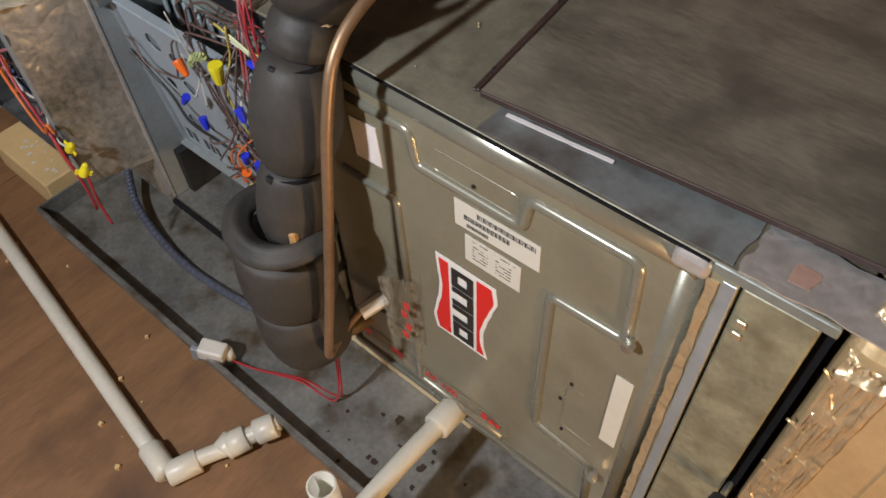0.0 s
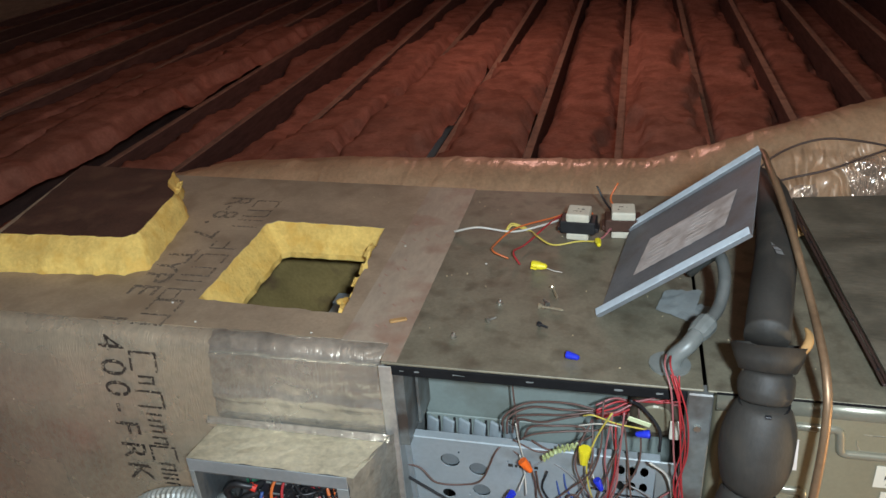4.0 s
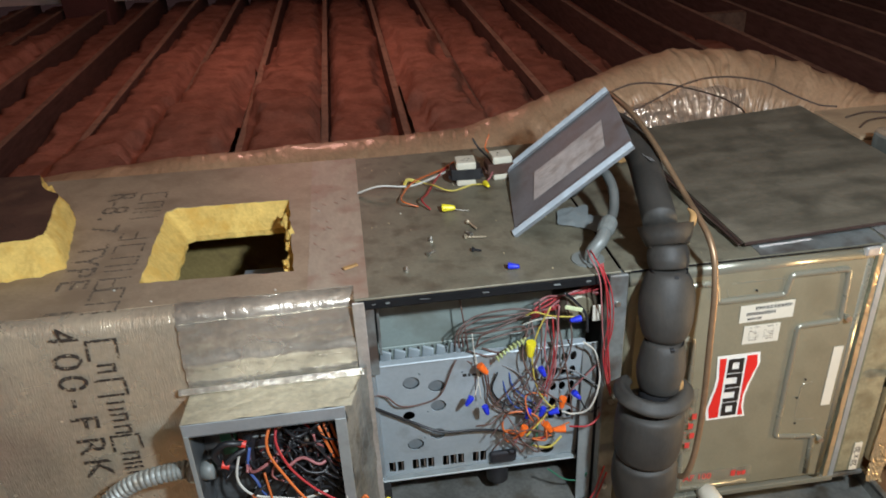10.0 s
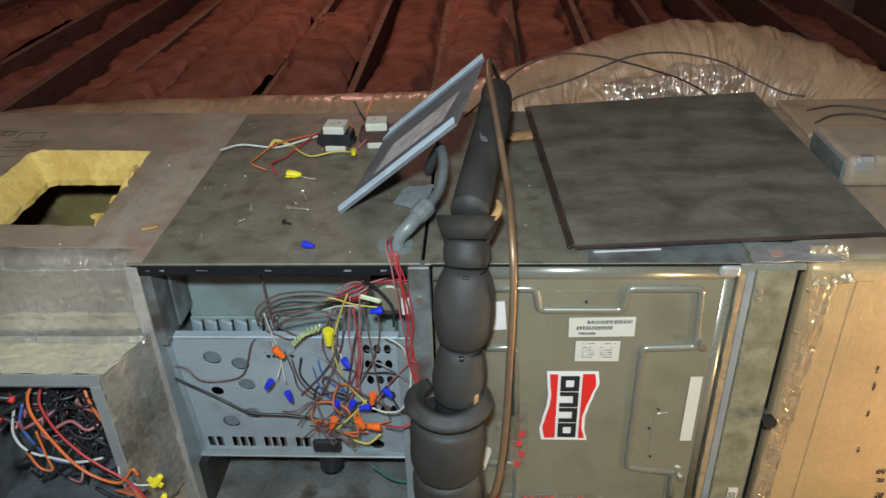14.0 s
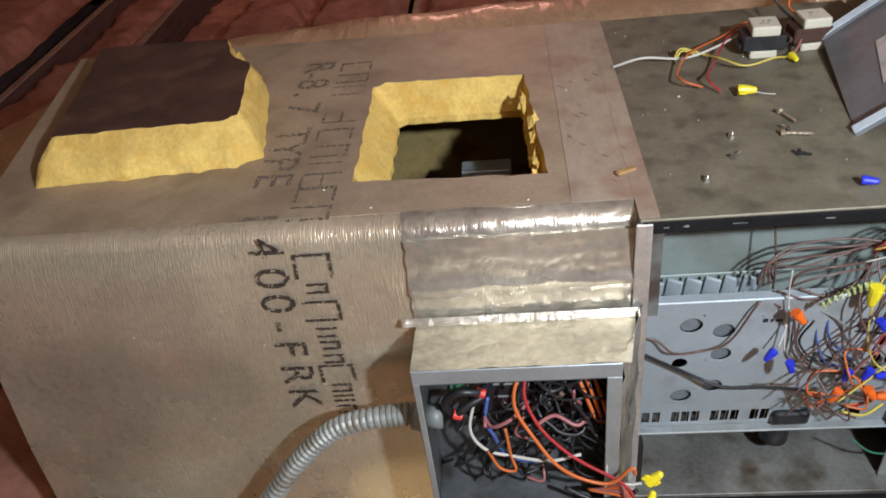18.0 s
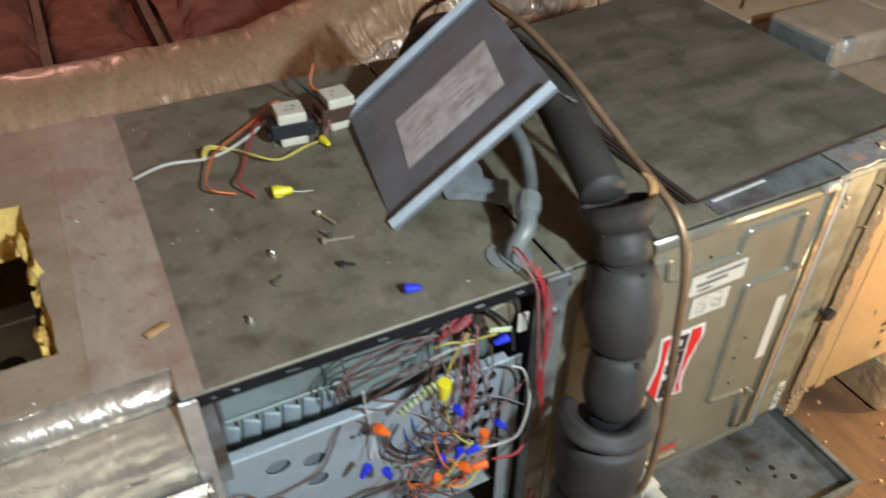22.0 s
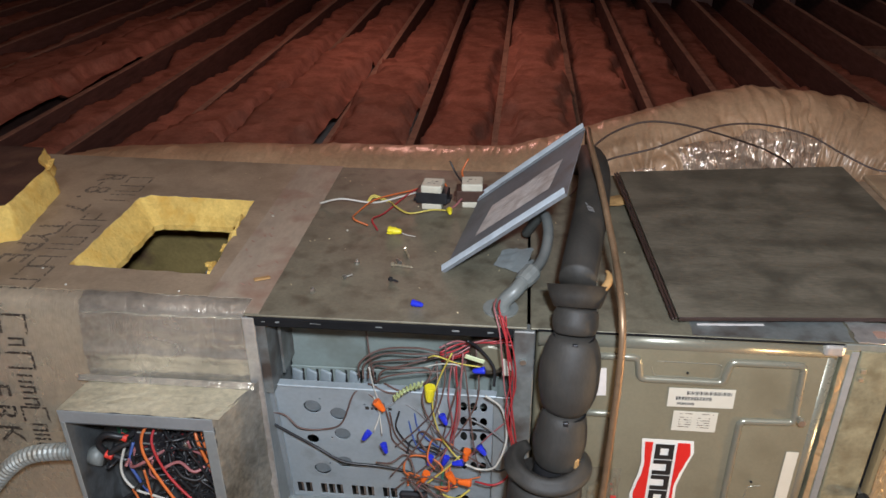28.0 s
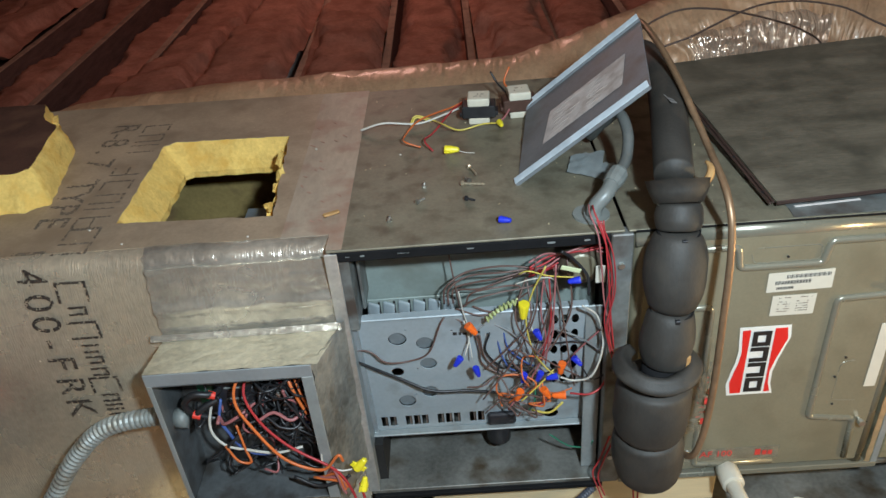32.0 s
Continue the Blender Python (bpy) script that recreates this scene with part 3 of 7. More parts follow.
def wrap_sheet():
    """The front facing with its rounded top edge, slightly wavy."""
    bm = bmesh.new()
    shoulder = radians(74)
    prof = [(0.052 - 0.032 * math.sin(shoulder * k / 9), TOP - 0.032 + 0.032 * math.cos(shoulder * k / 9)) for k in range(10)]
    y0, z0 = prof[-1]
    prof += [(y0 * math.exp(-0.16 * k) * (1 - k / 30), z0 - (z0 - 0.07) * k / 30) for k in range(1, 31)]
    rows = []
    for y, z in prof:
        row = []
        for i in range(61):
            left = -0.888 - 0.06 * (TOP - z) / 0.55
            x = left * (1 - i / 60)
            w = 0.0018 * noise.noise((x * 4, z * 5, 1.0)) + 0.006 * noise.noise((x * 5, z * 5, 7.0)) * max(0, min(1, (-0.52 - x) / 0.1)) + 0.005 * math.exp(-((x + 0.66) ** 2) / 0.02) * (z < 0.59)
            row.append(bm.verts.new((x, y - w if z < 0.6 else y, z + (0.0015 * noise.noise((x * 9, y * 9, 4)) if z > 0.6 else 0))))
        rows.append(row)
    for a, b in zip(rows, rows[1:]):
        for i in range(60):
            bm.faces.new((a[i], b[i], b[i + 1], a[i + 1]))
    return bm


part("front_facing", wrap_sheet(), FOIL, plenum, "tan foil facing with a metallic sheen", smooth=True)
part("front_board", box((-0.9, 0.024, 0.072), (-0.003, 0.06, TOP - 0.0625)), WOOL_DARK, plenum)
part("back_board", box((-0.95, 0.585, 0.07), (-0.003, 0.632, TOP - 0.0625)), LINER, plenum)
part("bottom_board", box((-0.95, 0.002, 0.05), (-0.003, 0.63, 0.07)), FOIL, plenum)
part("end_board", turned(box((-0.02, 0.0, 0.0), (0.02, 0.62, 0.5)), Matrix.Translation((-0.93, 0.012, 0.06)) @ Matrix.Rotation(radians(5.5), 4, "Y")), FOIL, plenum)
part("seam_tape", box((-0.075, 0.046, TOP + 0.0003), (0.0, 0.625, TOP + 0.0008)), SEAM_TAPE, plenum, "wide dusty tape over the seam")
part("seam_tape", box((0.0, 0.003, TOP + 0.0003), (0.024, 0.625, TOP + 0.0012)), SEAM_TAPE, plenum, "wide dusty tape over the seam")
flange = part("inner_flange", box((-0.235, 0.16, 0.3), (-0.15, 0.42, 0.46), 0.002), GALV_DULL, plenum, "metal heater flange box inside the duct")
part("flange_lip", box((-0.235, 0.385, 0.4605), (-0.15, 0.422, 0.466), 0.001), GALV, flange, "bright folded lip")
part("knockout", turned(sweep([(0, 0, 0), (0, 0, 0.003)], 0.02, 18), pose(-0.188, 0.3, 0.4595)), INSIDE_DARK, flange)
part("heater_panel", box((-0.148, 0.12, 0.3), (-0.01, 0.42, 0.455), 0.002), IRON_BROWN, plenum, "rusty brown heater panel inside the duct")
# torn wool clumps along the ragged edge
for k in range(16):
    f = k / 15
    x, y = -0.101 - 0.018 * f + random.uniform(-0.012, 0.004), 0.125 + 0.285 * f + random.uniform(-0.01, 0.01)
    bm = bmesh.new()
    bmesh.ops.create_icosphere(bm, subdivisions=2, radius=random.uniform(0.004, 0.013))
    for v in bm.verts:
        v.co *= 0.55 + 1.3 * abs(noise.noise(v.co * 120 + Vector((k, 0, 0))))
    part("wool_clump", turned(bm, Matrix.Translation((x - 0.004, y, TOP - random.uniform(0.004, 0.03))) @ Matrix.Rotation(random.uniform(-0.5, 0.5), 4, "X") @ Matrix.Diagonal((0.7, 2.2, 1.0, 1))), WOOL, plenum)
for k in range(16):
    x, y = random.uniform(-0.068, 0.015), random.uniform(0.05, 0.5)
    part("faded_print", turned(bars([(-random.uniform(0.003, 0.012), -0.0012, 0.004, 0.0012)], 0, Matrix.Identity(4)), pose(x, y, TOP + 0.0017, 0, 0, random.uniform(-60, -30))), FADED_RED, plenum)

# the piece sawn out of the duct, lying dark face up on the plenum
cutout = thing("duct_board_cutout", "cut-out piece of duct board lying dark face up on the plenum", "duct board")
BLOCK_LOW = [(-0.838, 0.172), (-0.7, 0.175), (-0.54, 0.19), (-0.507, 0.216), (-0.548, 0.437), (-0.592, 0.474), (-0.628, 0.556), (-0.885, 0.578)]
BLOCK_MID = [(-0.828, 0.185), (-0.7, 0.185), (-0.542, 0.203), (-0.517, 0.225), (-0.554, 0.434), (-0.596, 0.472), (-0.632, 0.553), (-0.883, 0.572)]
BLOCK_TOP = [(-0.812, 0.222), (-0.7, 0.226), (-0.558, 0.232), (-0.537, 0.246), (-0.566, 0.43), (-0.604, 0.464), (-0.638, 0.548), (-0.876, 0.558)]
crown = ragged(BLOCK_TOP, 0.004, 6.0, 12)
cut_edge([(ragged(BLOCK_LOW, 0.005, 2.0, 12), TOP + 0.0004), (ragged(BLOCK_MID, 0.005, 4.0, 12), TOP + 0.03), (crown, TOP + 0.055)], cutout, "torn_side", 2.0)
part("liner_face", plate(crown, [], 0.003, Matrix.Translation((0, 0, TOP + 0.0565))), WOOL_DARK, cutout, "dark fibrous liner face")
for k in range(5):
    bm = bmesh.new()
    bmesh.ops.create_icosphere(bm, subdivisions=2, radius=random.uniform(0.005, 0.009))
    for v in bm.verts:
        v.co *= 0.6 + 1.2 * abs(noise.noise(v.co * 160 + Vector((k, 3, 0))))
    part("wool_clump", turned(bm, pose(-0.593 - 0.008 * k, 0.474 + 0.016 * k, TOP + 0.03 + random.uniform(-0.004, 0.006)) @ Matrix.Diagonal((1, 1.6, 0.5, 1))), WOOL, cutout)

# printed lines on the facing: one reads, the brand line is bars
ON_TOP = lambda x, y: Matrix.Translation((x, y, TOP + 0.0005)) @ Matrix.Rotation(radians(-90), 4, "Z")


def ON_FRONT(x, z):
    slope = (facing_y(z + 0.004) - facing_y(z - 0.004)) / 0.008
    return Matrix.Translation((x, facing_y(z) - 0.005, z)) @ Matrix.Rotation(-math.atan(slope), 4, "X") @ FRONT @ Matrix.Rotation(radians(-90), 4, "Z")



for char, y in zip("R-8.7 TYPE 1", (0.52, 0.485, 0.452, 0.415, 0.362, 0, 0.275, 0.232, 0.19, 0.147, 0, 0.055)):
    if char != " ":
        lettering("print_character", char, 0.078, ON_TOP(-0.478, y), INK_PALE, plenum)
for char, z in zip("400-FRK", (0.6, 0.557, 0.518, 0.48, 0.441, 0.392, 0.344)):
    lettering("print_character", char, 0.066, ON_FRONT(-0.464, z), INK_FADED, plenum)


def block_letter(w, h, kind):
    """Strokes of a plain made-up block mark of a letter's size."""
    t = 0.0042
    sets = {0: [(0, 0, t, h), (t, h - t, w, h), (t, 0, w, t)], 1: [(0, 0, t, h), (w - t, 0, w, h), (t, h - t, w - t, h)], 2: [(0, 0, t, h), (w - t, 0, w, h)], 3: [(0, 0, w - t, t), (w - t, 0, w, h), (0, h / 2, w - t, h / 2 + t)]}
    return sets[kind % 4]


def brand_line(marks, m_of, mat, name):
    for place, w, h, kind in marks:
        part(name, bars([(a - w / 2, b - h / 2, c - w / 2, d - h / 2) for a, b, c, d in block_letter(w, h, kind)], 0, m_of(place)), mat, plenum)


brand_line([(y, 0.033, 0.056, k) for k, y in enumerate((0.51, 0.463, 0.416, 0.321, 0.268, 0.218, 0.17, 0.135, 0.103, 0.06))], lambda y: ON_TOP(-0.408, y), INK_PALE, "print_bar")
brand_line([(0.572, 0.036, 0.05, 0), (0.539, 0.016, 0.03, 1), (0.503, 0.034, 0.05, 1), (0.467, 0.017, 0.028, 2), (0.444, 0.016, 0.028, 1), (0.419, 0.017, 0.028, 1), (0.391, 0.034, 0.05, 0), (0.362, 0.017, 0.03, 1), (0.341, 0.014, 0.03, 2), (0.318, 0.018, 0.03, 1)], lambda z: ON_FRONT(-0.405, z), INK_FADED, "print_bar")

# silver tape on the front by the cabinet
def tape_patch(name, x0, x1, z0, z1, mat, y=-0.004, n=24):
    bm = bmesh.new()
    rows = []
    for j in range(n + 1):
        row = []
        for i in range(n + 1):
            x, z = x0 + (x1 - x0) * i / n, z0 + (z1 - z0) * j / n
            row.append(bm.verts.new((x + 0.004 * noise.noise((z * 60, 1, x0)) * (i in (0, n)), y + 0.0185 * math.exp(-0.16 * max(0, (TOP - 0.023 - z) / 0.0174)) - 0.003 * abs(noise.noise((x * 30, z * 55, 3))) - 0.005 * math.exp(-(((z - 0.528 - 0.006 * noise.noise((x * 14, 0, 2))) / 0.011) ** 2)), z + 0.004 * noise.noise((x * 50, 2, z0)) * (j in (0, n)))))
        rows.append(row)
    for a, b in zip(rows, rows[1:]):
        for i in range(n):
            bm.faces.new((a[i], a[i + 1], b[i + 1], b[i]))
    return part(name, bm, mat, plenum, "crinkled foil tape", smooth=True)




def shoulder_patch(x0, x1, n=44):
    """Foil tape wrapped over the rounded front edge."""
    bm = bmesh.new()
    prof = [(0.052 - 0.0326 * math.sin(radians(74) * k / 9), TOP - 0.032 + 0.0326 * math.cos(radians(74) * k / 9)) for k in (1, 1.6, 2.2, 3, 4, 5, 6, 7, 8, 9)] + [(facing_y(z) - 0.002, z) for z in (0.592, 0.586)]
    rows = []
    for j, (y, z) in enumerate(prof):
        row = []
        for i in range(n + 1):
            x = x0 + (x1 - x0) * i / n
            dent = 0.0009 * noise.noise((x * 22, j * 0.5, 3.0)) + 0.001 * noise.noise((x * 70, j * 1.1, 6.0))
            edge = 0.006 * noise.noise((x * 30, 0.5, j > 5)) if j in (0, len(prof) - 1) else 0.0
            row.append(bm.verts.new((x + (0.005 * noise.noise((j * 0.9, 2.0, 1.0)) if i == 0 else 0), y - abs(dent) * (j > 2) + edge * (j == 0), z + abs(dent) * (j < 8) + edge * (j > 0))))
        rows.append(row)
    for a, b in zip(rows, rows[1:]):
        for i in range(n):
            bm.faces.new((a[i], b[i], b[i + 1], a[i + 1]))
    return part("foil_tape", bm, TAPE_GREY, plenum, "crinkled foil tape over the rounded edge", smooth=True)


shoulder_patch(-0.288, 0.004)
tape_patch("foil_tape", -0.285, 0.004, 0.476, 0.6, TAPE_GREY)

# ---- air handler cabinet ----
unit = thing("air_handler", "horizontal air handler cabinet with its blower compartment open", "air handler")
part("top_panel", box((0.0, 0.0, TOP - 0.004), (0.444, 0.622, TOP), 0.0012), CABINET_TOP, unit, "dusty grey steel top over the blower")
part("top_panel", box((0.449, 0.0, TOP - 0.004), (1.0, 0.622, TOP - 0.0006), 0.0012), CABINET_TOP, unit, "dusty grey steel top over the coil")
part("back_panel", box((0.0, 0.61, 0.07), (1.0, 0.62, TOP - 0.005)), GALV_DULL, unit)
part("bottom_panel", box((0.0, 0.004, 0.066), (1.0, 0.61, 0.076), 0.001), PAN, unit, "stained grey steel floor")
part("end_panel", box((0.001, 0.004, 0.077), (0.014, 0.609, TOP - 0.005)), GALV_DULL, unit)
part("edge_tape", box((-0.004, -0.0015, 0.08), (0.0155, 0.003, TOP - 0.006), 0.001), TAPE, unit, "dusty foil tape over the cabinet edge")
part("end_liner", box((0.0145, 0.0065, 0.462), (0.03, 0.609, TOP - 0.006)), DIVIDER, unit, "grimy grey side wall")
# The same end wall below the control plate, in the near-black interior tone.
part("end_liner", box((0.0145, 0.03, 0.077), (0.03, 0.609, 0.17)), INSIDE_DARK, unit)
part("partition", box((0.43, 0.02, 0.077), (0.444, 0.609, TOP - 0.006)), INSIDE_DARK, unit)
part("coil_core", box((0.46, 0.06, 0.077), (0.99, 0.6, TOP - 0.006)), INSIDE_DARK, unit)
part("inner_back", box((0.031, 0.4, 0.077), (0.429, 0.41, TOP - 0.006)), INSIDE_DARK, unit)
part("top_gasket", box((0.004, 0.0, TOP - 0.022), (0.424, 0.014, TOP - 0.0045), 0.002), BLACK_GASKET, unit, "black foam gasket with torn white flecks")
for x in (0.028, 0.05, 0.106, 0.112, 0.21, 0.33, 0.385):
    part("gasket_fleck", plate(ragged(rect(x, TOP - 0.0125, x + random.uniform(0.004, 0.012), TOP - random.uniform(0.0105, 0.0117)), 0.0016, x * 7, 6), [], 0.0006, front_at(-0.0008)), GALV_DULL, unit)
part("bottom_sill", box((0.004, -0.004, 0.058), (0.43, 0.012, 0.068), 0.0015), BLACK_GASKET, unit)
part("divider_strip", box((0.424, -0.004, 0.07), (0.457, 0.02, TOP - 0.005), 0.002), DIVIDER, unit, "dull brown divider strip")
for z in (0.56, 0.35, 0.14):
    part("screw", turned(sweep([(0, 0, 0), (0, 0, 0.004)], 0.005, 8), Matrix.Translation((0.44, -0.008, z)) @ Matrix.Rotation(radians(-90), 4, "X")), STEEL, unit)

# blower deck plate with its tabs
part("blower_plate", box((0.031, 0.108, 0.37), (0.425, 0.11, 0.612), 0.0006), BLOWER_GREY, unit, "grey blower housing plate above a row of louvres")
part("louvre_strip", box((0.031, 0.1, 0.395), (0.3, 0.103, 0.45), 0.001), BLOWER_GREY, unit)
for x in (0.03, 0.056, 0.082, 0.108, 0.134, 0.16):
    # No opening is cut: a dark strip paints the shade beside each louvre.
    part("louvre_slot_shade", box((x + 0.0205, 0.0985, 0.407), (x + 0.0245, 0.0998, 0.446), 0.0004), INSIDE_DARK, unit)
    part("louvre", turned(box((-0.011, -0.003, 0), (0.011, 0.003, 0.04), 0.0028, 3), pose(x + 0.01, 0.0955, 0.407, 0, 7, -24)), GREY_PLATE, unit, smooth=True)
part("blower_rim", sweep([(0.1 + 0.09 * math.cos(a), 0.108, 0.6 + 0.02 * math.sin(a)) for a in [math.pi + math.pi * k / 16 for k in range(17)]], 0.006, 8), INSIDE_DARK, unit, "dark blower inlet rim", smooth=True)
part("side_flap", turned(box((-0.001, 0, 0), (0.004, 0.06, 0.12), 0.001), pose(0.034, 0.05, 0.47)), DIVIDER, unit)

# control plate, its bottom set back
TILT_PLATE = Matrix.Translation((0, 0.062, 0.172)) @ Matrix.Rotation(radians(6.2), 4, "X") @ FRONT
knock = [circle(0.083, 0.242, 0.0155), circle(0.128, 0.228, 0.015), circle(0.13, 0.178, 0.0145), circle(0.075, 0.161, 0.011), circle(0.127, 0.104, 0.0145), circle(0.084, 0.082, 0.0155), circle(0.342, 0.022, 0.0135)]
vents = [rect(x, 0.012, x + 0.012, 0.04) for x in (0.03, 0.046, 0.075, 0.09, 0.105, 0.134, 0.149, 0.164, 0.193, 0.208)]
grid = [circle(x, z + 0.011, 0.0062, 14, 1.8) for z in (0.105, 0.142, 0.18, 0.217, 0.252) for x in (0.345, 0.362, 0.379)]
small = [circle(x, z, 0.0022, 8) for x, z in ((0.098, 0.262), (0.175, 0.254), (0.11, 0.166), (0.1, 0.098), (0.02, 0.2), (0.3, 0.27))]
part("control_plate", plate(rect(0.004, 0.0, 0.4, 0.292), knock + vents + grid + small, 0.002, TILT_PLATE), GREY_PLATE, unit, "grey control plate with round knockouts and slots")
part("plate_lip", turned(box((0.004, -0.001, 0.0), (0.4, 0.004, 0.014), 0.0015), TILT_PLATE), GALV_DULL, unit)
part("plate_fold", turned(box((0.004, 0.289, -0.012), (0.4, 0.294, 0.004), 0.0015), TILT_PLATE), GREY_PLATE, unit)
part("plate_side", turned(box((0.0, 0.0, -0.004), (0.022, 0.292, 0.006), 0.0015), TILT_PLATE), GALV, unit)
for x, z in ((0.083, 0.242), (0.128, 0.228), (0.13, 0.178), (0.127, 0.104), (0.084, 0.082)):
    part("knockout_disc", turned(sweep([(0, 0, 0), (0, 0, 0.0015)], 0.0146, 20), TILT_PLATE @ Matrix.Translation((x + 0.0004, z - 0.0008, -0.006)) @ Matrix.Rotation(radians(7), 4, "Y")), KNOCK_SHADE, unit)
for s in vents:
    # Louvres inside the vent slots are darker and browner than the plate.
    part("louvre", turned(box((-0.0034, 0.0, -0.0008), (0.0034, 0.026, 0.0004), 0.0005), TILT_PLATE @ Matrix.Translation((s[0][0] + 0.0095, 0.013, -0.004)) @ Matrix.Rotation(radians(62), 4, "Y")), BROWN_PLATE, unit)
part("connector_block", turned(box((0.225, 0.012, 0.0), (0.278, 0.04, 0.014), 0.006, 2), TILT_PLATE), BREAKER, unit, "black oval plug connector")
part("mark", turned(bars([(0.176, 0.243, 0.183, 0.25), (0.186, 0.243, 0.19, 0.249), (0.193, 0.243, 0.202, 0.248), (0.205, 0.243, 0.21, 0.252), (0.216, 0.244, 0.222, 0.25)], 0, Matrix.Identity(4)), TILT_PLATE), INK, unit, "handwritten marker note")
relay = part("motor_end", turned(sweep([(0, 0, 0), (0, 0, 0.004), (0, 0, 0.05), (0, 0, 0.054)], [0.033, 0.036, 0.036, 0.03], 24), Matrix.Translation((0.388, 0.095, 0.53)) @ Matrix.Rotation(radians(90), 4, "X")), BROWN_METAL, unit, "round dark brown motor end", smooth=True)
part("motor_cap", turned(sweep([(0, 0, 0), (0, 0, 0.002)], [0.025, 0.022], 20), Matrix.Translation((0.388, 0.041, 0.53)) @ Matrix.Rotation(radians(90), 4, "X")), OLIVE, relay)
part("relay_label", box((0.408, 0.026, 0.508), (0.424, 0.0295, 0.54), 0.001), PAPER_WHITE, unit)
part("motor_mount", turned(sweep([(0, 0, 0), (0, 0, 0.004), (0, 0, 0.116), (0, 0, 0.12)], [0.02, 0.0225, 0.0225, 0.02], 18), pose(0.246, 0.085, 0.112) @ Matrix.Diagonal((1, 1, 0.6, 1))), BREAKER, unit, "round dark motor capacitor", smooth=True)
part("side_bracket", box((0.395, 0.03, 0.077), (0.423, 0.034, 0.46), 0.001), GALV_DULL, unit)

# coil door: a shallow pan with rolled edges, raised beads, labels and a decal
door = part("coil_door", box((0.459, -0.001, 0.078), (0.906, 0.043, 0.617), 0.02, 6), OLIVE, unit, "olive painted coil door with pressed beads", smooth=True)
part("door_face", box((0.476, -0.0016, 0.09), (0.888, 0.004, 0.598), 0.001), OLIVE, door)
part("edge_roll", sweep([(0.462, 0.0135, 0.5985), (0.9, 0.0135, 0.5985)], 0.0162, 20), OLIVE_EDGE, door, smooth=True)
part("edge_roll", sweep([(0.892, 0.0125, 0.082), (0.892, 0.0125, 0.606)], 0.0148, 20), OLIVE_EDGE, door, smooth=True)
part("corner_tab", box((0.878, -0.006, 0.598), (0.908, 0.02, TOP - 0.002), 0.005, 2), TAPE, door)


def bead(points, r=0.0062):
    pts = []
    for a, b in zip(points, points[1:]):
        a, b = Vector((a[0], -0.0008, a[1])), Vector((b[0], -0.0008, b[1]))
        d = (b - a).normalized() * 0.009
        pts += [a + d, b - d]
    smooth = [pts[0]]
    for k in range(1, len(pts) - 1, 2):
        p, q = pts[k], pts[k + 1]
        c = Vector((points[(k + 1) // 2][0], -0.0008, points[(k + 1) // 2][1]))
        for s in range(6):
            t = s / 5
            smooth.append((1 - t) ** 2 * p + 2 * t * (1 - t) * c + t * t * q)
    smooth.append(pts[-1])
    return sweep(smooth, r, 10)


for line in (
    [(0.5, 0.577), (0.614, 0.577), (0.62, 0.538), (0.745, 0.538), (0.751, 0.577), (0.857, 0.577), (0.863, 0.469), (0.782, 0.466), (0.782, 0.208), (0.861, 0.197), (0.866, 0.09)],
    [(0.5, 0.466), (0.586, 0.466), (0.592, 0.25)],
    [(0.5, 0.215), (0.592, 0.215), (0.594, 0.102), (0.745, 0.1)],
):
    part("pressed_bead", bead(line), OLIVE_EDGE, door, smooth=True)
for line in ([(0.634, 0.57), (0.64, 0.545), (0.74, 0.545), (0.74, 0.572), (0.634, 0.572)], [(0.845, 0.335), (0.815, 0.33), (0.815, 0.245), (0.865, 0.24)]):
    part("fine_bead", bead(line, 0.0013), OLIVE_EDGE, door)
for x, z in ((0.869, 0.479), (0.872, 0.195)):
    screw = part("hex_screw", turned(sweep([(0, 0, 0), (0, 0, 0.008)], 0.0062, 6), Matrix.Translation((x, -0.016, z)) @ Matrix.Rotation(radians(-90), 4, "X")), STEEL, door)
    part("screw_shank", turned(sweep([(0, 0, 0), (0, 0, 0.016)], 0.003, 8), Matrix.Translation((x, -0.009, z)) @ Matrix.Rotation(radians(-90), 4, "X")), STEEL, screw)
for x, z in ((0.69, 0.554), (0.82, 0.342), (0.81, 0.3), (0.818, 0.236)):
    part("small_screw", turned(sweep([(0, 0, 0), (0, 0, 0.002)], 0.002, 8), Matrix.Translation((x, -0.004, z)) @ Matrix.Rotation(radians(-90), 4, "X")), IRON, door)


def sticker(name, x0, z0, x1, z1, lines, label, mat=PAPER_WHITE, ink=INK, skew=0.0):
    ob = part(name, turned(box((x0, -0.0028, z0), (x1, -0.0018, z1)), Matrix.Translation((x0, 0, z0)) @ Matrix.Rotation(radians(skew), 4, "Y") @ Matrix.Translation((-x0, 0, -z0))), mat, door, label)
    w, h = x1 - x0, z1 - z0
    if lines:
        part("print", turned(bars([(x0 + a * w, z0 + b * h, x0 + c * w, z0 + d * h) for a, b, c, d in lines], -0.0028), Matrix.Translation((x0, 0, z0)) @ Matrix.Rotation(radians(skew), 4, "Y") @ Matrix.Translation((-x0, 0, -z0))), ink, ob)
    return ob


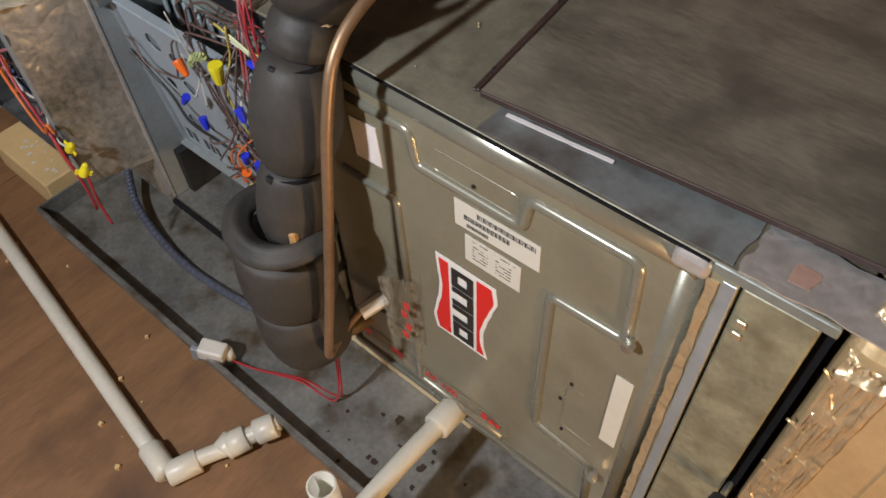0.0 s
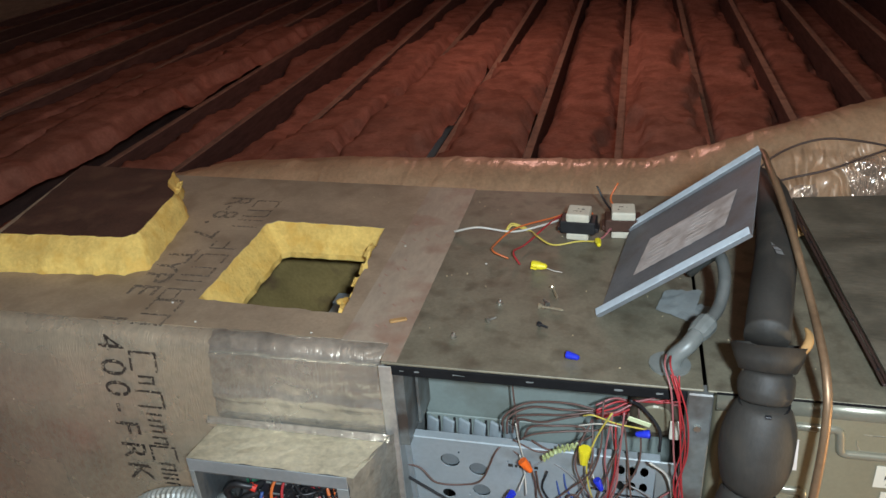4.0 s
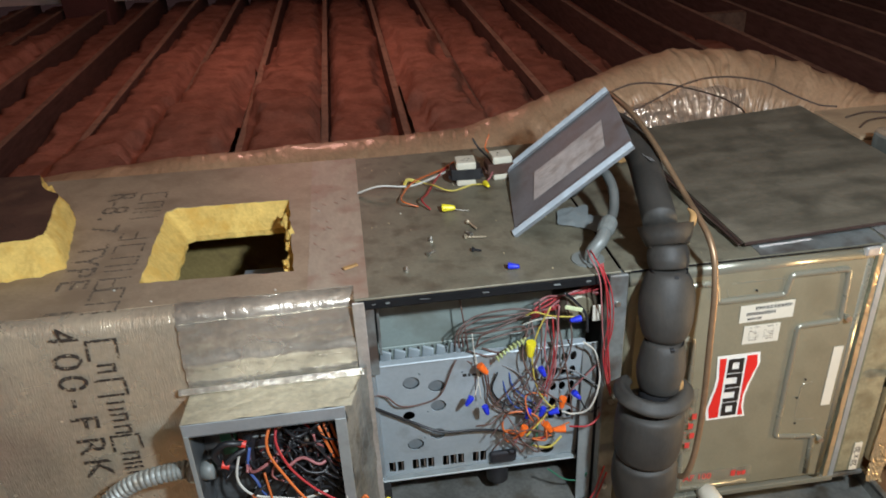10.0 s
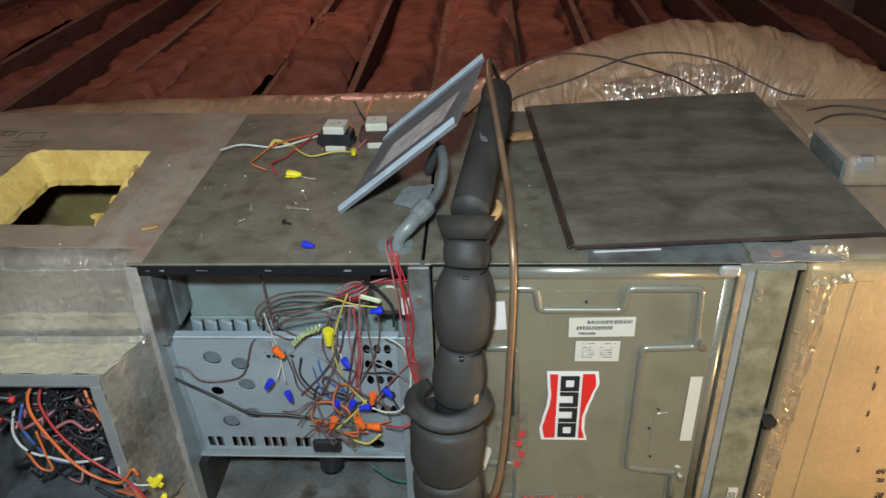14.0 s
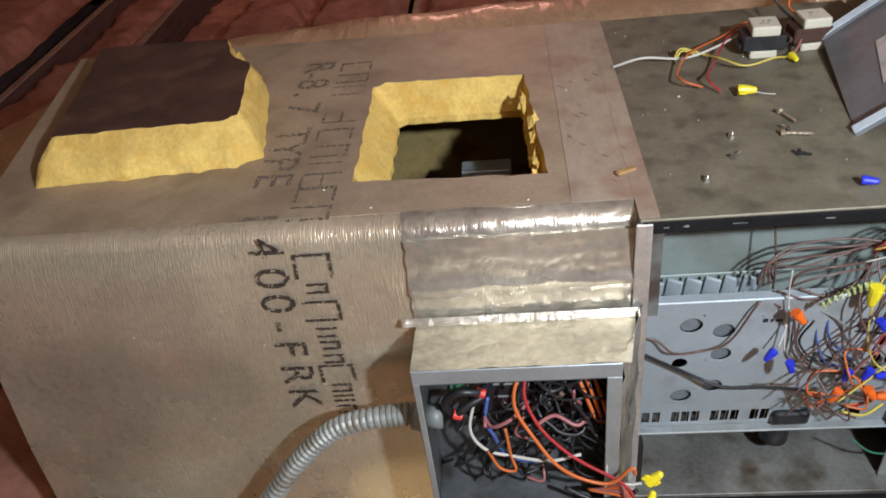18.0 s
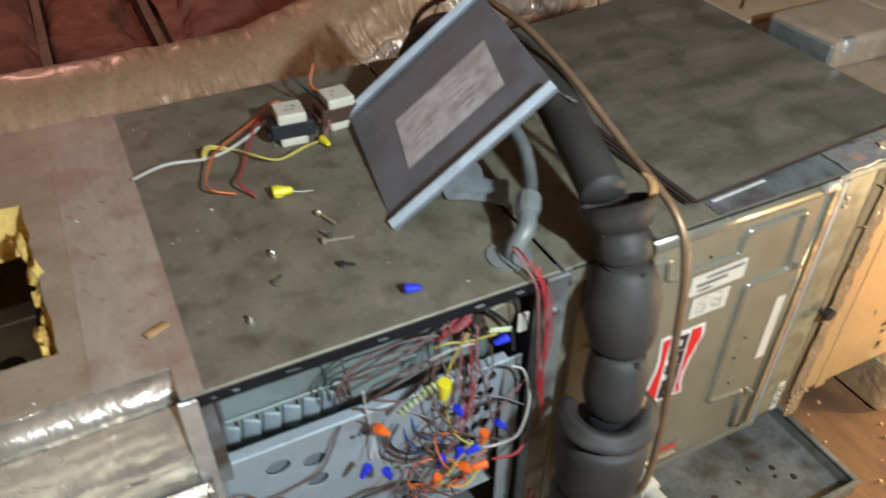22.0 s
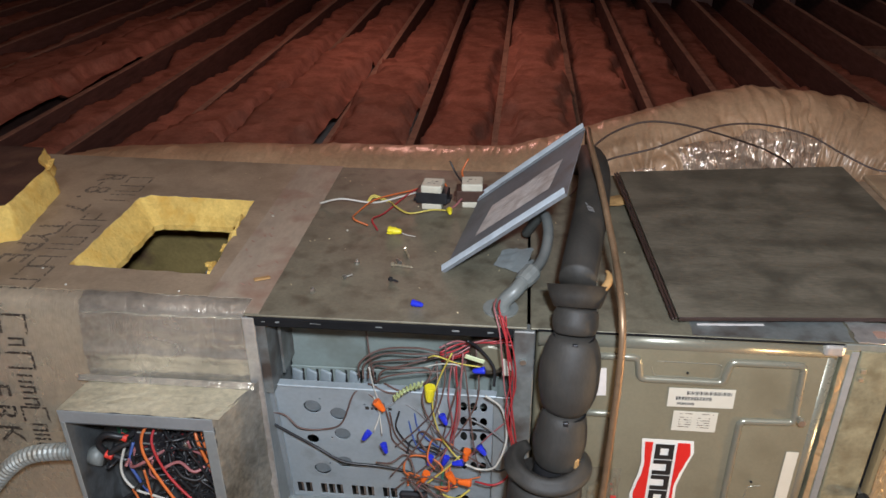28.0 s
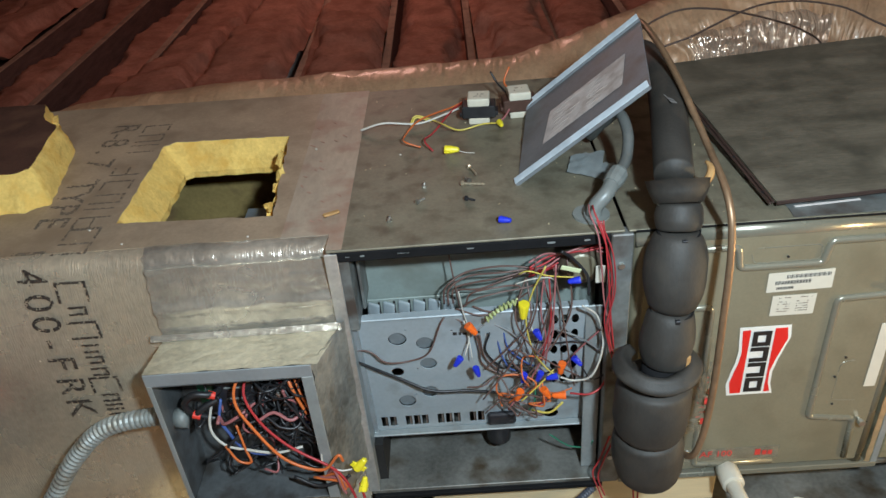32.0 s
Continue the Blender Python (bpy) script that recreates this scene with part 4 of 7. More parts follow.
barcode = [(0.28 + 0.012 * k * 1.9, 0.68, 0.28 + 0.012 * k * 1.9 + (0.008 if k % 3 else 0.015), 0.86) for k in range(30)]
barcode += [(0.12 + 0.023 * k, 0.38, 0.12 + 0.023 * k + (0.009 if k % 2 else 0.015), 0.56) for k in range(24)] + [(0.15 + 0.024 * k, 0.12, 0.15 + 0.024 * k + 0.014, 0.25) for k in range(11)]
sticker("barcode_label", 0.667, 0.488, 0.767, 0.524, barcode, "white barcode label", skew=-1.2)
sticker("data_label", 0.679, 0.441, 0.747, 0.48, [(0.1, 0.88, 0.9, 0.91)] + [(x, y, x + 0.28, y + 0.03) for x in (0.14, 0.56) for y in (0.2, 0.32, 0.44, 0.56, 0.68)], "small white data label", ink=INK_PALE)
sticker("strip_label", 0.863, 0.273, 0.882, 0.41, [], "narrow white strip label", ink=INK_PALE)
sticker("old_label", 0.535, 0.5, 0.572, 0.552, [], "curled white label beside the pipe", mat=PAPER, skew=-4)

# maker's decal as a plain waving flag: red, white, black bars
def swayed(knots, f):
    """A smooth edge through evenly spaced knots from foot to top."""
    p = f * (len(knots) - 1)
    k = min(int(p), len(knots) - 2)
    t = p - k
    t = t * t * (3 - 2 * t) * 0.5 + t * 0.5
    return knots[k] + (knots[k + 1] - knots[k]) * t


DECAL_L = (0.6326, 0.6288, 0.6332, 0.6386, 0.6408, 0.6386, 0.637)
DECAL_R = (0.709, 0.7035, 0.703, 0.7079, 0.7144, 0.7215, 0.7185)


def decal_strip(name, left, right, z0, z1, y, mat, parent, n=24):
    low = [(left(k / n), z0 + (z1 - z0) * k / n) for k in range(n + 1)]
    high = [(right(k / n), z0 + (z1 - z0) * k / n) for k in range(n, -1, -1)]
    return part(name, plate(low + high, [], 0.0006, front_at(y)), mat, parent)


decal = decal_strip("maker_decal", lambda f: swayed(DECAL_L, f), lambda f: swayed(DECAL_R, f), 0.272, 0.42, -0.0026, DECAL_WHITE, door)
tagged(decal, "red, white and black maker's decal")
decal_strip("red_band", lambda f: swayed(DECAL_L, f) + 0.005, lambda f: 0.655, 0.277, 0.414, -0.0033, DECAL_RED, decal)
decal_strip("red_band", lambda f: 0.694, lambda f: swayed(DECAL_R, f) - 0.005, 0.277, 0.415, -0.0033, DECAL_RED, decal)
for k, kind in enumerate((1, 0, 0, 1)):
    z0, z1, t = 0.279 + 0.0335 * k, 0.279 + 0.0335 * k + 0.0315, 0.0085
    x0, x1 = 0.6595, 0.6895
    shapes = {0: [(x0, z0, x1 - t, z0 + t), (x0, z1 - t, x1 - t, z1), (x1 - t, z0, x1, z1)], 1: [(x0, z0, x0 + t, z1), (x1 - t, z0, x1, z1), (x0 + t, z0, x1 - t, z0 + t), (x0 + t, z1 - t, x1 - t, z1)]}
    part("black_bar", bars(shapes[kind], -0.0033), DECAL_BLACK, decal)

# clear tape with red print along the door foot
tape = part("printed_tape", box((0.47, -0.0035, 0.11), (0.745, -0.0019, 0.14), 0.0004), CLEAR_TAPE, door, "clear tape with red print")
lettering("tape_print", "AF 100", 0.02, front_at(-0.0037) @ Matrix.Translation((0.632, 0.127, 0)), RED_INK, tape)
for q in ((0.702, 0.119, 0.712, 0.134), (0.715, 0.119, 0.723, 0.13), (0.725, 0.119, 0.733, 0.13), (0.54, 0.119, 0.562, 0.132), (0.48, 0.119, 0.5, 0.132)):
    part("tape_bar", bars([q], -0.0036), RED_INK, tape)
part("tape_upright", plate(ragged(rect(0.552, 0.2, 0.61, 0.352), 0.004, 3.0, 14), [], 0.0012, front_at(-0.0024)), CLEAR_TAPE, tape, "crumpled upright strip")
for k in range(9):
    x, z = 0.584 + 0.004 * (k % 3) + 0.003 * math.sin(k * 2.1), 0.225 + 0.0115 * k
    part("tape_bar", bars([(x, z, x + 0.009, z + 0.0025)], -0.0038), RED_INK, tape)
    part("crumpled_fold", turned(box((-0.009, -0.0012, -0.0009), (0.009, 0.0012, 0.0009), 0.0006), Matrix.Translation((x + 0.003, -0.0044, z + 0.005)) @ Matrix.Rotation(random.uniform(-1.3, 1.3), 4, "Y")), CLEAR_TAPE, tape)
# Black strip put in for the dark gap over the door, not a seal.
part("door_gap_line", box((0.46, -0.0024, 0.6168), (0.905, -0.0004, 0.6192)), BLACK_GASKET, unit, "black gap line above the coil door")
part("foot_rail", box((0.459, -0.003, 0.066), (0.93, 0.012, 0.079), 0.0015), OLIVE_EDGE, unit)

# filter rack
rack = part("filter_rack", box((0.908, 0.0, 0.07), (0.93, 0.05, TOP - 0.004), 0.002), FILTER, unit, "galvanised filter rack channel")
part("copper_tinted_tape", plate(ragged(rect(0.9075, 0.08, 0.9165, 0.6), 0.002, 8.0, 40), [], 0.0016, front_at(-0.0016)), TAPE_TAN, rack, "wavy gold-tinted tape edge")
part("channel_face", box((0.9185, -0.0018, 0.075), (0.9295, -0.0004, 0.606), 0.0006), GALV, rack, "bare galvanised channel face")
part("rack_back", box((0.93, 0.012, 0.07), (1.0, 0.04, TOP - 0.004)), BLACK_GASKET, rack)
fdoor = part("filter_door", box((0.9325, 0.0, 0.085), (0.99, 0.01, TOP - 0.012), 0.002), FILTER, unit, "dull steel filter access door")
for z in (0.553, 0.568):
    part("latch_tab", box((0.938, -0.003, z), (0.946, 0.0, z + 0.008), 0.001), BRASS, fdoor)
part("rack_top", box((0.908, -0.001, TOP - 0.012), (1.0, 0.03, TOP - 0.001), 0.001), GREY_TAPE, unit)
knob = part("knob", turned(sweep([(0, 0, 0), (0, 0, 0.012)], [0.011, 0.009], 14), Matrix.Translation((0.995, -0.02, 0.33)) @ Matrix.Rotation(radians(-90), 4, "X")), IRON, fdoor, "dark knurled thumb screw")
part("knob_stem", turned(sweep([(0, 0, 0), (0, 0, 0.03)], 0.0035, 8), Matrix.Translation((0.995, -0.008, 0.33)) @ Matrix.Rotation(radians(-90), 4, "X")), STEEL, knob)
tag = part("size_label", box((0.962, -0.0018, 0.088), (0.978, -0.0004, 0.16)), PAPER_WHITE, fdoor, "white filter size label")
lettering("size_print", "20 x 20", 0.017, front_at(-0.002) @ Matrix.Translation((0.97, 0.124, 0)) @ Matrix.Rotation(radians(90), 4, "Z"), INK, tag)

# ---- return plenum ----
ret = thing("return_plenum", "tan foil-faced duct board return plenum with crumpled tape", "duct")
part("front_board", box((1.006, -0.002, 0.09), (2.2, 0.045, TOP - 0.002), 0.016, 4), RETURN_FOIL, ret)
part("top_board", box((1.004, 0.014, TOP - 0.03), (2.2, 0.63, TOP + 0.002), 0.008, 2), FOIL_DUSTY, ret, "dusty grey-tan top")
part("bottom_board", box((1.006, 0.046, 0.09), (2.2, 0.6, 0.13)), RETURN_FOIL, ret)
part("back_board", box((1.006, 0.59, 0.13), (2.2, 0.63, TOP - 0.031)), RETURN_FOIL, ret)
part("foot_box", box((1.26, -0.05, -0.043), (2.2, 0.5, 0.086), 0.02, 3), TAPE_TAN, ret, "crumpled foil-wrapped elbow")


for char, z, x in zip("R-8.7", (0.317, 0.362, 0.416, 0.452, 0.487), (1.226, 1.223, 1.22, 1.235, 1.216)):
    lettering("print_character", char, 0.058, front_at(-0.0024) @ Matrix.Translation((x, z, 0)) @ Matrix.Rotation(radians(90), 4, "Z"), INK_FADED, ret)
for x, z, w, h in ((1.143, 0.42, 0.004, 0.014), (1.147, 0.385, 0.004, 0.02), (1.152, 0.33, 0.004, 0.012), (1.156, 0.25, 0.004, 0.012), (1.163, 0.52, 0.004, 0.05), (1.2, 0.2, 0.014, 0.012), (1.204, 0.18, 0.014, 0.01), (1.212, 0.135, 0.014, 0.02), (1.226, 0.19, 0.012, 0.03)):
    part("print_bar", bars([(x, z, x + w, z + h)], -0.0024), INK_FADED, ret)
for k in range(26):
    z = 0.11 + 0.0185 * k
    part("tape_wrinkle", turned(box((-0.011, -0.0016, -0.0013), (0.011, 0.0016, 0.0013), 0.0009), Matrix.Translation((1.018 + 0.006 * math.sin(k * 1.7), -0.0046, z)) @ Matrix.Rotation(0.9 + 0.6 * math.sin(k * 2.9), 4, "Y")), TAPE_TAN, ret)
part("tape_strip", box((1.075, -0.0032, 0.092), (1.1, -0.0021, TOP - 0.03)), RETURN_FOIL, ret, "pale strip of tape")

box_cover = thing("duct_cover_box", "grey foil-taped box sitting on the return plenum", "box")
part("body", box((1.138, 0.232, TOP + 0.002), (1.334, 0.39, TOP + 0.058), 0.013, 3), FOIL_DUSTY, box_cover, smooth=False)
part("body_extension", box((1.337, 0.228, TOP + 0.002), (1.9, 0.39, TOP + 0.056), 0.011, 3), FOIL_DUSTY, box_cover)
part("end_tape", box((1.1355, 0.24, TOP + 0.004), (1.15, 0.382, TOP + 0.05), 0.004), GREY_TAPE, box_cover, "blue-grey tape over the end")
part("corner_tape", box((1.15, 0.2285, TOP + 0.03), (1.185, 0.25, TOP + 0.0595), 0.006), TAPE, box_cover)
part("seam_tape", box((1.328, 0.2255, TOP + 0.006), (1.343, 0.3, TOP + 0.0595), 0.006), TAPE, box_cover)
trunk = thing("trunk_board", "tan duct board lying behind the box on the return plenum", "duct board")
part("board", box((1.16, 0.45, TOP + 0.002), (2.2, 0.64, TOP + 0.012), 0.003, 2), TAN_BOARD, trunk)
for pts in ([(1.19, 0.5, 0.0), (1.24, 0.535, 0.002), (1.3, 0.53, 0.004), (1.36, 0.48, 0.0)], [(1.2, 0.57, 0.0), (1.27, 0.585, 0.003), (1.35, 0.545, 0.003), (1.42, 0.47, 0.0)]):
    spare = thing("spare_cable", "thin dark cable end lying on the tan duct board", "cable", "loose dark cables")
    part("cable", sweep(curve_points([(x, y, TOP + 0.0142 + z) for x, y, z in pts], 8), 0.0022, 8), CABLE_DARK, spare, smooth=True)

# ---- drain pan, pipes and things on the deck ----
pan = thing("drain_pan", "grey stained steel drain pan under the air handler", "pan")
part("pan_floor", box((-0.25, -0.15, DECK + 0.001), (1.066, 0.72, DECK + 0.006)), PAN, pan)
for lo, hi in (((-0.25, -0.153, DECK + 0.001), (1.066, -0.149, 0.0)), ((1.063, -0.149, DECK + 0.001), (1.067, 0.72, 0.0)), ((-0.252, -0.149, DECK + 0.001), (-0.248, 0.72, 0.0)), ((-0.248, 0.717, DECK + 0.001), (1.063, 0.72, 0.0))):
    part("pan_rim", box(lo, hi, 0.001), PAN, pan)
for lo, hi in (((-0.25, -0.158, -0.004), (1.07, -0.148, 0.001)), ((1.058, -0.148, -0.004), (1.07, 0.72, 0.001))):
    part("rolled_edge", box(lo, hi, 0.0018), PAN, pan)

for k in range(40):
    x, y, s = random.uniform(0.45, 1.04), random.uniform(-0.14, -0.03), random.uniform(0.003, 0.01)
    part("rust_flake", plate(ragged(rect(x, y, x + s, y + s * random.uniform(0.5, 1.6)), s * 0.5, k * 3.1, 6), [], 0.0008, Matrix.Translation((0, 0, DECK + 0.0072))), RUST, pan)

for y, x0, x1, mat in ((0.03, 0.11, 0.655, WOOD_STRIP), (0.5, 0.05, 0.95, WOOD_STRIP), (0.3, 0.7, 0.99, WOOD_STRIP)):
    tagged(mesh_object("support_strip", box((x0, y, DECK + 0.006), (x1, y + 0.035, 0.065), 0.002), mat), "cream timber strip standing in the pan under the cabinet", "strip", "supports under the cabinet")
tagged(mesh_object("support_strip", box((-0.9, 0.3, DECK + 0.0), (-0.86, 0.6, 0.05), 0.002), WOOD_STRIP), "timber strip under the duct board plenum", "strip", "supports under the cabinet")

crate = thing("foam_board", "tan board with a torn white patch under the plenum", "board")
part("board", box((-0.46, -0.12, DECK), (-0.252, 0.3, 0.03), 0.003), CREAM, crate)
bm = plate(ragged([(-0.42, -0.02), (-0.29, -0.02), (-0.29, 0.02), (-0.42, 0.02)], 0.012, 7.0), [], 0.001, Matrix.Translation((0, 0, 0.0312)))
part("torn_patch", bm, WHITE_PLASTIC, crate, "flaking white patch")
for k in range(34):
    x, y, s = random.uniform(-0.42, -0.27), random.uniform(-0.11, -0.02), random.uniform(0.002, 0.006)
    part("white_flake", plate(ragged(rect(x, y, x + s, y + s * 1.3), 0.0015, k, 3), [], 0.001, Matrix.Translation((0, 0, 0.0312))), WHITE_PLASTIC, crate)


def pvc(name, points, r, label, fittings=()):
    t = thing(name, label, "pipe", "white plumbing pipes")
    part("pipe", sweep(curve_points(points, 10), r, 18), PVC, t, smooth=True)
    for a, b, rr in fittings:
        part("coupling", sweep([a, Vector(a).lerp(Vector(b), 0.04), Vector(a).lerp(Vector(b), 0.96), b], [rr * 0.93, rr, rr, rr * 0.93], 18), PVC, t, smooth=True)
    return t


R = 0.0135
pvc("drain_pipe", [(0.655, 0.02, 0.085), (0.655, -0.03, 0.088), (0.657, -0.14, 0.1), (0.662, -0.34, 0.1)], R, "white plastic drain pipe running from the coil over the pan", [((0.655, 0.0, 0.086), (0.656, -0.045, 0.09), 0.02), ((0.662, -0.27, 0.1), (0.664, -0.37, 0.1), 0.0195)])
stub = thing("open_pipe_stub", "open upright white plastic pipe stub on the deck", "pipe", "white plumbing pipes")
part("pipe", ring_tube([(0.672, -0.235, DECK), (0.668, -0.232, 0.272)], 0.0165, 0.0135), PVC, stub, smooth=True)
zp = DECK + R
pvc("floor_pipe", [(-0.9, -0.15, zp), (-0.25, -0.232, zp), (0.33, -0.31, zp)], R, "long white plastic pipe lying on the deck", [((0.3, -0.306, zp + 0.002), (0.355, -0.314, zp + 0.002), 0.0185), ((0.357, -0.315, zp + 0.002), (0.375, -0.27, zp + 0.002), 0.019)])
pvc("overflow_pipe", [(0.372, -0.275, zp + 0.006), (0.39, -0.24, zp + 0.007), (0.4, -0.225, zp + 0.007)], R * 0.95, "short white plastic pipe beside its elbow")
pvc("pan_outlet", [(0.398, -0.222, zp + 0.01), (0.43, -0.155, zp + 0.02)], R, "white plastic pan outlet with couplings", [((0.396, -0.226, zp + 0.009), (0.408, -0.2, zp + 0.013), 0.02), ((0.414, -0.188, zp + 0.015), (0.43, -0.16, zp + 0.02), 0.02), ((0.395, -0.24, zp + 0.006), (0.392, -0.215, zp + 0.009), 0.019)])

switch = thing("float_switch", "white float switch clipped to the pan rim with red leads", "switch")
part("body", turned(box((-0.022, -0.014, -0.01), (0.022, 0.014, 0.016), 0.004, 2), pose(0.262, -0.142, 0.0, 0, 8, 28)), WHITE_PLASTIC, switch)
part("cap", turned(sweep([(0, 0, 0), (0, 0, 0.03)], 0.011, 14), pose(0.275, -0.128, -0.03)), WHITE_PLASTIC, switch, smooth=True)
part("clip", turned(box((-0.03, -0.004, -0.02), (-0.018, 0.004, 0.014), 0.001), pose(0.262, -0.15, -0.002, 0, 8, 28)), GALV, switch)
for o in (0.0, 0.005):
    part("lead", sweep(curve_points([(0.28, -0.13, -0.02), (0.32, -0.11, DECK + 0.01), (0.39, -0.08 + o, DECK + 0.009), (0.46, -0.07 + o * 2, DECK + 0.012), (0.475 + o, -0.06, 0.05), (0.47 + 2 * o, -0.05, 0.15)], 8), 0.0018, 6), W_RED, switch)

dark_conduit = thing("pan_conduit", "dark blue-grey flexible conduit lying in the pan", "conduit")
line = curve_points([(-0.2, 0.02, 0.02), (-0.1, -0.03, -0.01), (0.06, -0.05, DECK + 0.014), (0.25, -0.03, DECK + 0.014), (0.36, 0.0, -0.01), (0.42, 0.02, 0.03)], 26)
part("ribbed_tube", sweep(line, [0.007 + 0.0012 * (k % 2) for k in range(len(line))], 10), CONDUIT_DARK, dark_conduit)

# ---- electric junction box with its tangle ----
jb = thing("junction_box", "open galvanised electric junction box full of tangled wires", "electrical box")
JX0, JX1, JY, JZ0, JZ1 = -0.281, -0.03, -0.105, 0.2, 0.494
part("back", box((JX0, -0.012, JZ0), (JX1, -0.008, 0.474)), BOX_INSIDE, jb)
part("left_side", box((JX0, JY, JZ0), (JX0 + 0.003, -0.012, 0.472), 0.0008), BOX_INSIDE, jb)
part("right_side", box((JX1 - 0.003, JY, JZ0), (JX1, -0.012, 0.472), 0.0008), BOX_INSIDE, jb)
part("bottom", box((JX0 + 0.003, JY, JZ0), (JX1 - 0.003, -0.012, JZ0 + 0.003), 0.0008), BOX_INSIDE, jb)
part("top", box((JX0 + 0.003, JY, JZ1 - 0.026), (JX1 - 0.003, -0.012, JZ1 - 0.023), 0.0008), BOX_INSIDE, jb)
part("top_lip", box((JX0, JY - 0.002, JZ1 - 0.022), (JX1, JY, JZ1 + 0.001), 0.0008), GALV, jb)
part("side_lip", box((JX1 - 0.018, JY - 0.002, JZ0), (JX1, JY, JZ1 - 0.022), 0.0008), GALV_DULL, jb)
part("left_lip", box((JX0, JY - 0.002, JZ0), (JX0 + 0.008, JY, JZ1 - 0.022), 0.0008), GALV_DULL, jb)


def sloped(corners, mat, name, parent, label="", n=14, rough=0.003, seed=1.0):
    """A tape sheet over four corners, crumpled."""
    a, b, c, d = (Vector(q) for q in corners)
    nrm = (b - a).cross(d - a).normalized()
    bm = bmesh.new()
    rows = []
    for j in range(n + 1):
        v = j / n
        rows.append([bm.verts.new(a.lerp(b, i / n).lerp(d.lerp(c, i / n), v) + nrm * rough * noise.noise((i * 0.7, j * 0.8, seed))) for i in range(n + 1)])
    for p, q in zip(rows, rows[1:]):
        for i in range(n):
            bm.faces.new((p[i], p[i + 1], q[i + 1], q[i]))
    return part(name, bm, mat, parent, label, smooth=True)


sloped([(JX0, JY - 0.001, JZ1 + 0.002), (JX1 + 0.01, JY - 0.001, JZ1 + 0.002), (0.0, -0.007, 0.480), (JX0 - 0.002, -0.007, 0.478)], TAPE_DUSTY, "top_tape", jb, "stained cream foil tape", seed=2.0)
sloped([(JX0 - 0.02, -0.013, 0.4805), (0.004, -0.015, 0.4825), (0.004, -0.007, 0.491), (JX0 - 0.02, -0.005, 0.488)], TAPE_GREY, "tape_fillet", jb, "bright tape in the corner", n=40, rough=0.004, seed=5.0)
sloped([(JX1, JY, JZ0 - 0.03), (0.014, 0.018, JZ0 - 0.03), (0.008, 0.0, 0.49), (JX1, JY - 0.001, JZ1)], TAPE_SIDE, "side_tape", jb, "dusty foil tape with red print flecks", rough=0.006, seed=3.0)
sloped([(0.56, -0.016, 0.195), (0.61, -0.004, 0.2), (0.604, -0.004, 0.335), (0.556, -0.02, 0.325)], CLEAR_TAPE, "loose_tape", door, "crumpled clear tape hanging loose", n=24, rough=0.005, seed=8.0)
for x, z in ((0.588, 0.225), (0.595, 0.248), (0.59, 0.272), (0.595, 0.294)):
    part("tape_bar", box((x, -0.0195, z), (x + 0.009, -0.0185, z + 0.013)), RED_INK, door)
sloped([(1.0, -0.006, 0.088), (1.032, -0.0045, 0.088), (1.046, -0.0045, 0.6), (1.012, -0.006, 0.6)], TAPE_TAN, "crumpled_tape", ret, "crumpled gold-tinted foil tape", n=26, rough=0.006, seed=12.0)
sloped([(1.01, -0.012, 0.588), (1.07, -0.01, 0.595), (1.065, 0.03, TOP + 0.011), (1.012, 0.03, TOP + 0.011)], TAPE_TAN, "crumpled_tape", ret, n=16, rough=0.009, seed=14.0)
sloped([(0.998, -0.012, 0.06), (1.03, -0.01, 0.06), (1.04, -0.007, 0.12), (1.0, -0.009, 0.12)], TAPE_TAN, "crumpled_tape", ret, n=20, rough=0.008, seed=15.0)
breaker = part("breaker_block", box((-0.2, -0.06, 0.352), (-0.137, -0.014, 0.43), 0.003), BREAKER, jb, "black two-pole breaker block")
for z in (0.418, 0.395, 0.382, 0.37):
    part("breaker_bar", box((-0.187, -0.062, z - 0.0014), (-0.153, -0.059, z + 0.0014), 0.0005), HOSE, breaker)
part("breaker_foot", box((-0.196, -0.05, 0.315), (-0.15, -0.014, 0.3515), 0.004), BREAKER, jb)
part("contactor", box((-0.13, -0.045, 0.32), (-0.045, -0.014, 0.468), 0.004), IRON, jb, "dark contactor block")
part("contactor_cap", box((-0.118, -0.052, 0.36), (-0.08, -0.0455, 0.41), 0.003), IRON_BROWN, jb)
part("ground_bar", box((-0.25, -0.02, 0.35), (-0.222, -0.0125, 0.44), 0.002), W_GREEN, jb, "green ground bar")
part("bushing", turned(sweep([(0, 0, 0), (0.02, 0, 0)], 0.017, 16), pose(JX0 + 0.003, -0.06, 0.36)), HOSE, jb, "grey conduit bushing", smooth=True)


def sunk(points, d):
    return [(x, y, z - d) for x, y, z in points]


def loose(points, r, mat, parent, name="wire", sides=6, steps=7):
    return part(name, sweep(curve_points(points, steps), r, sides), mat, parent, smooth=True)


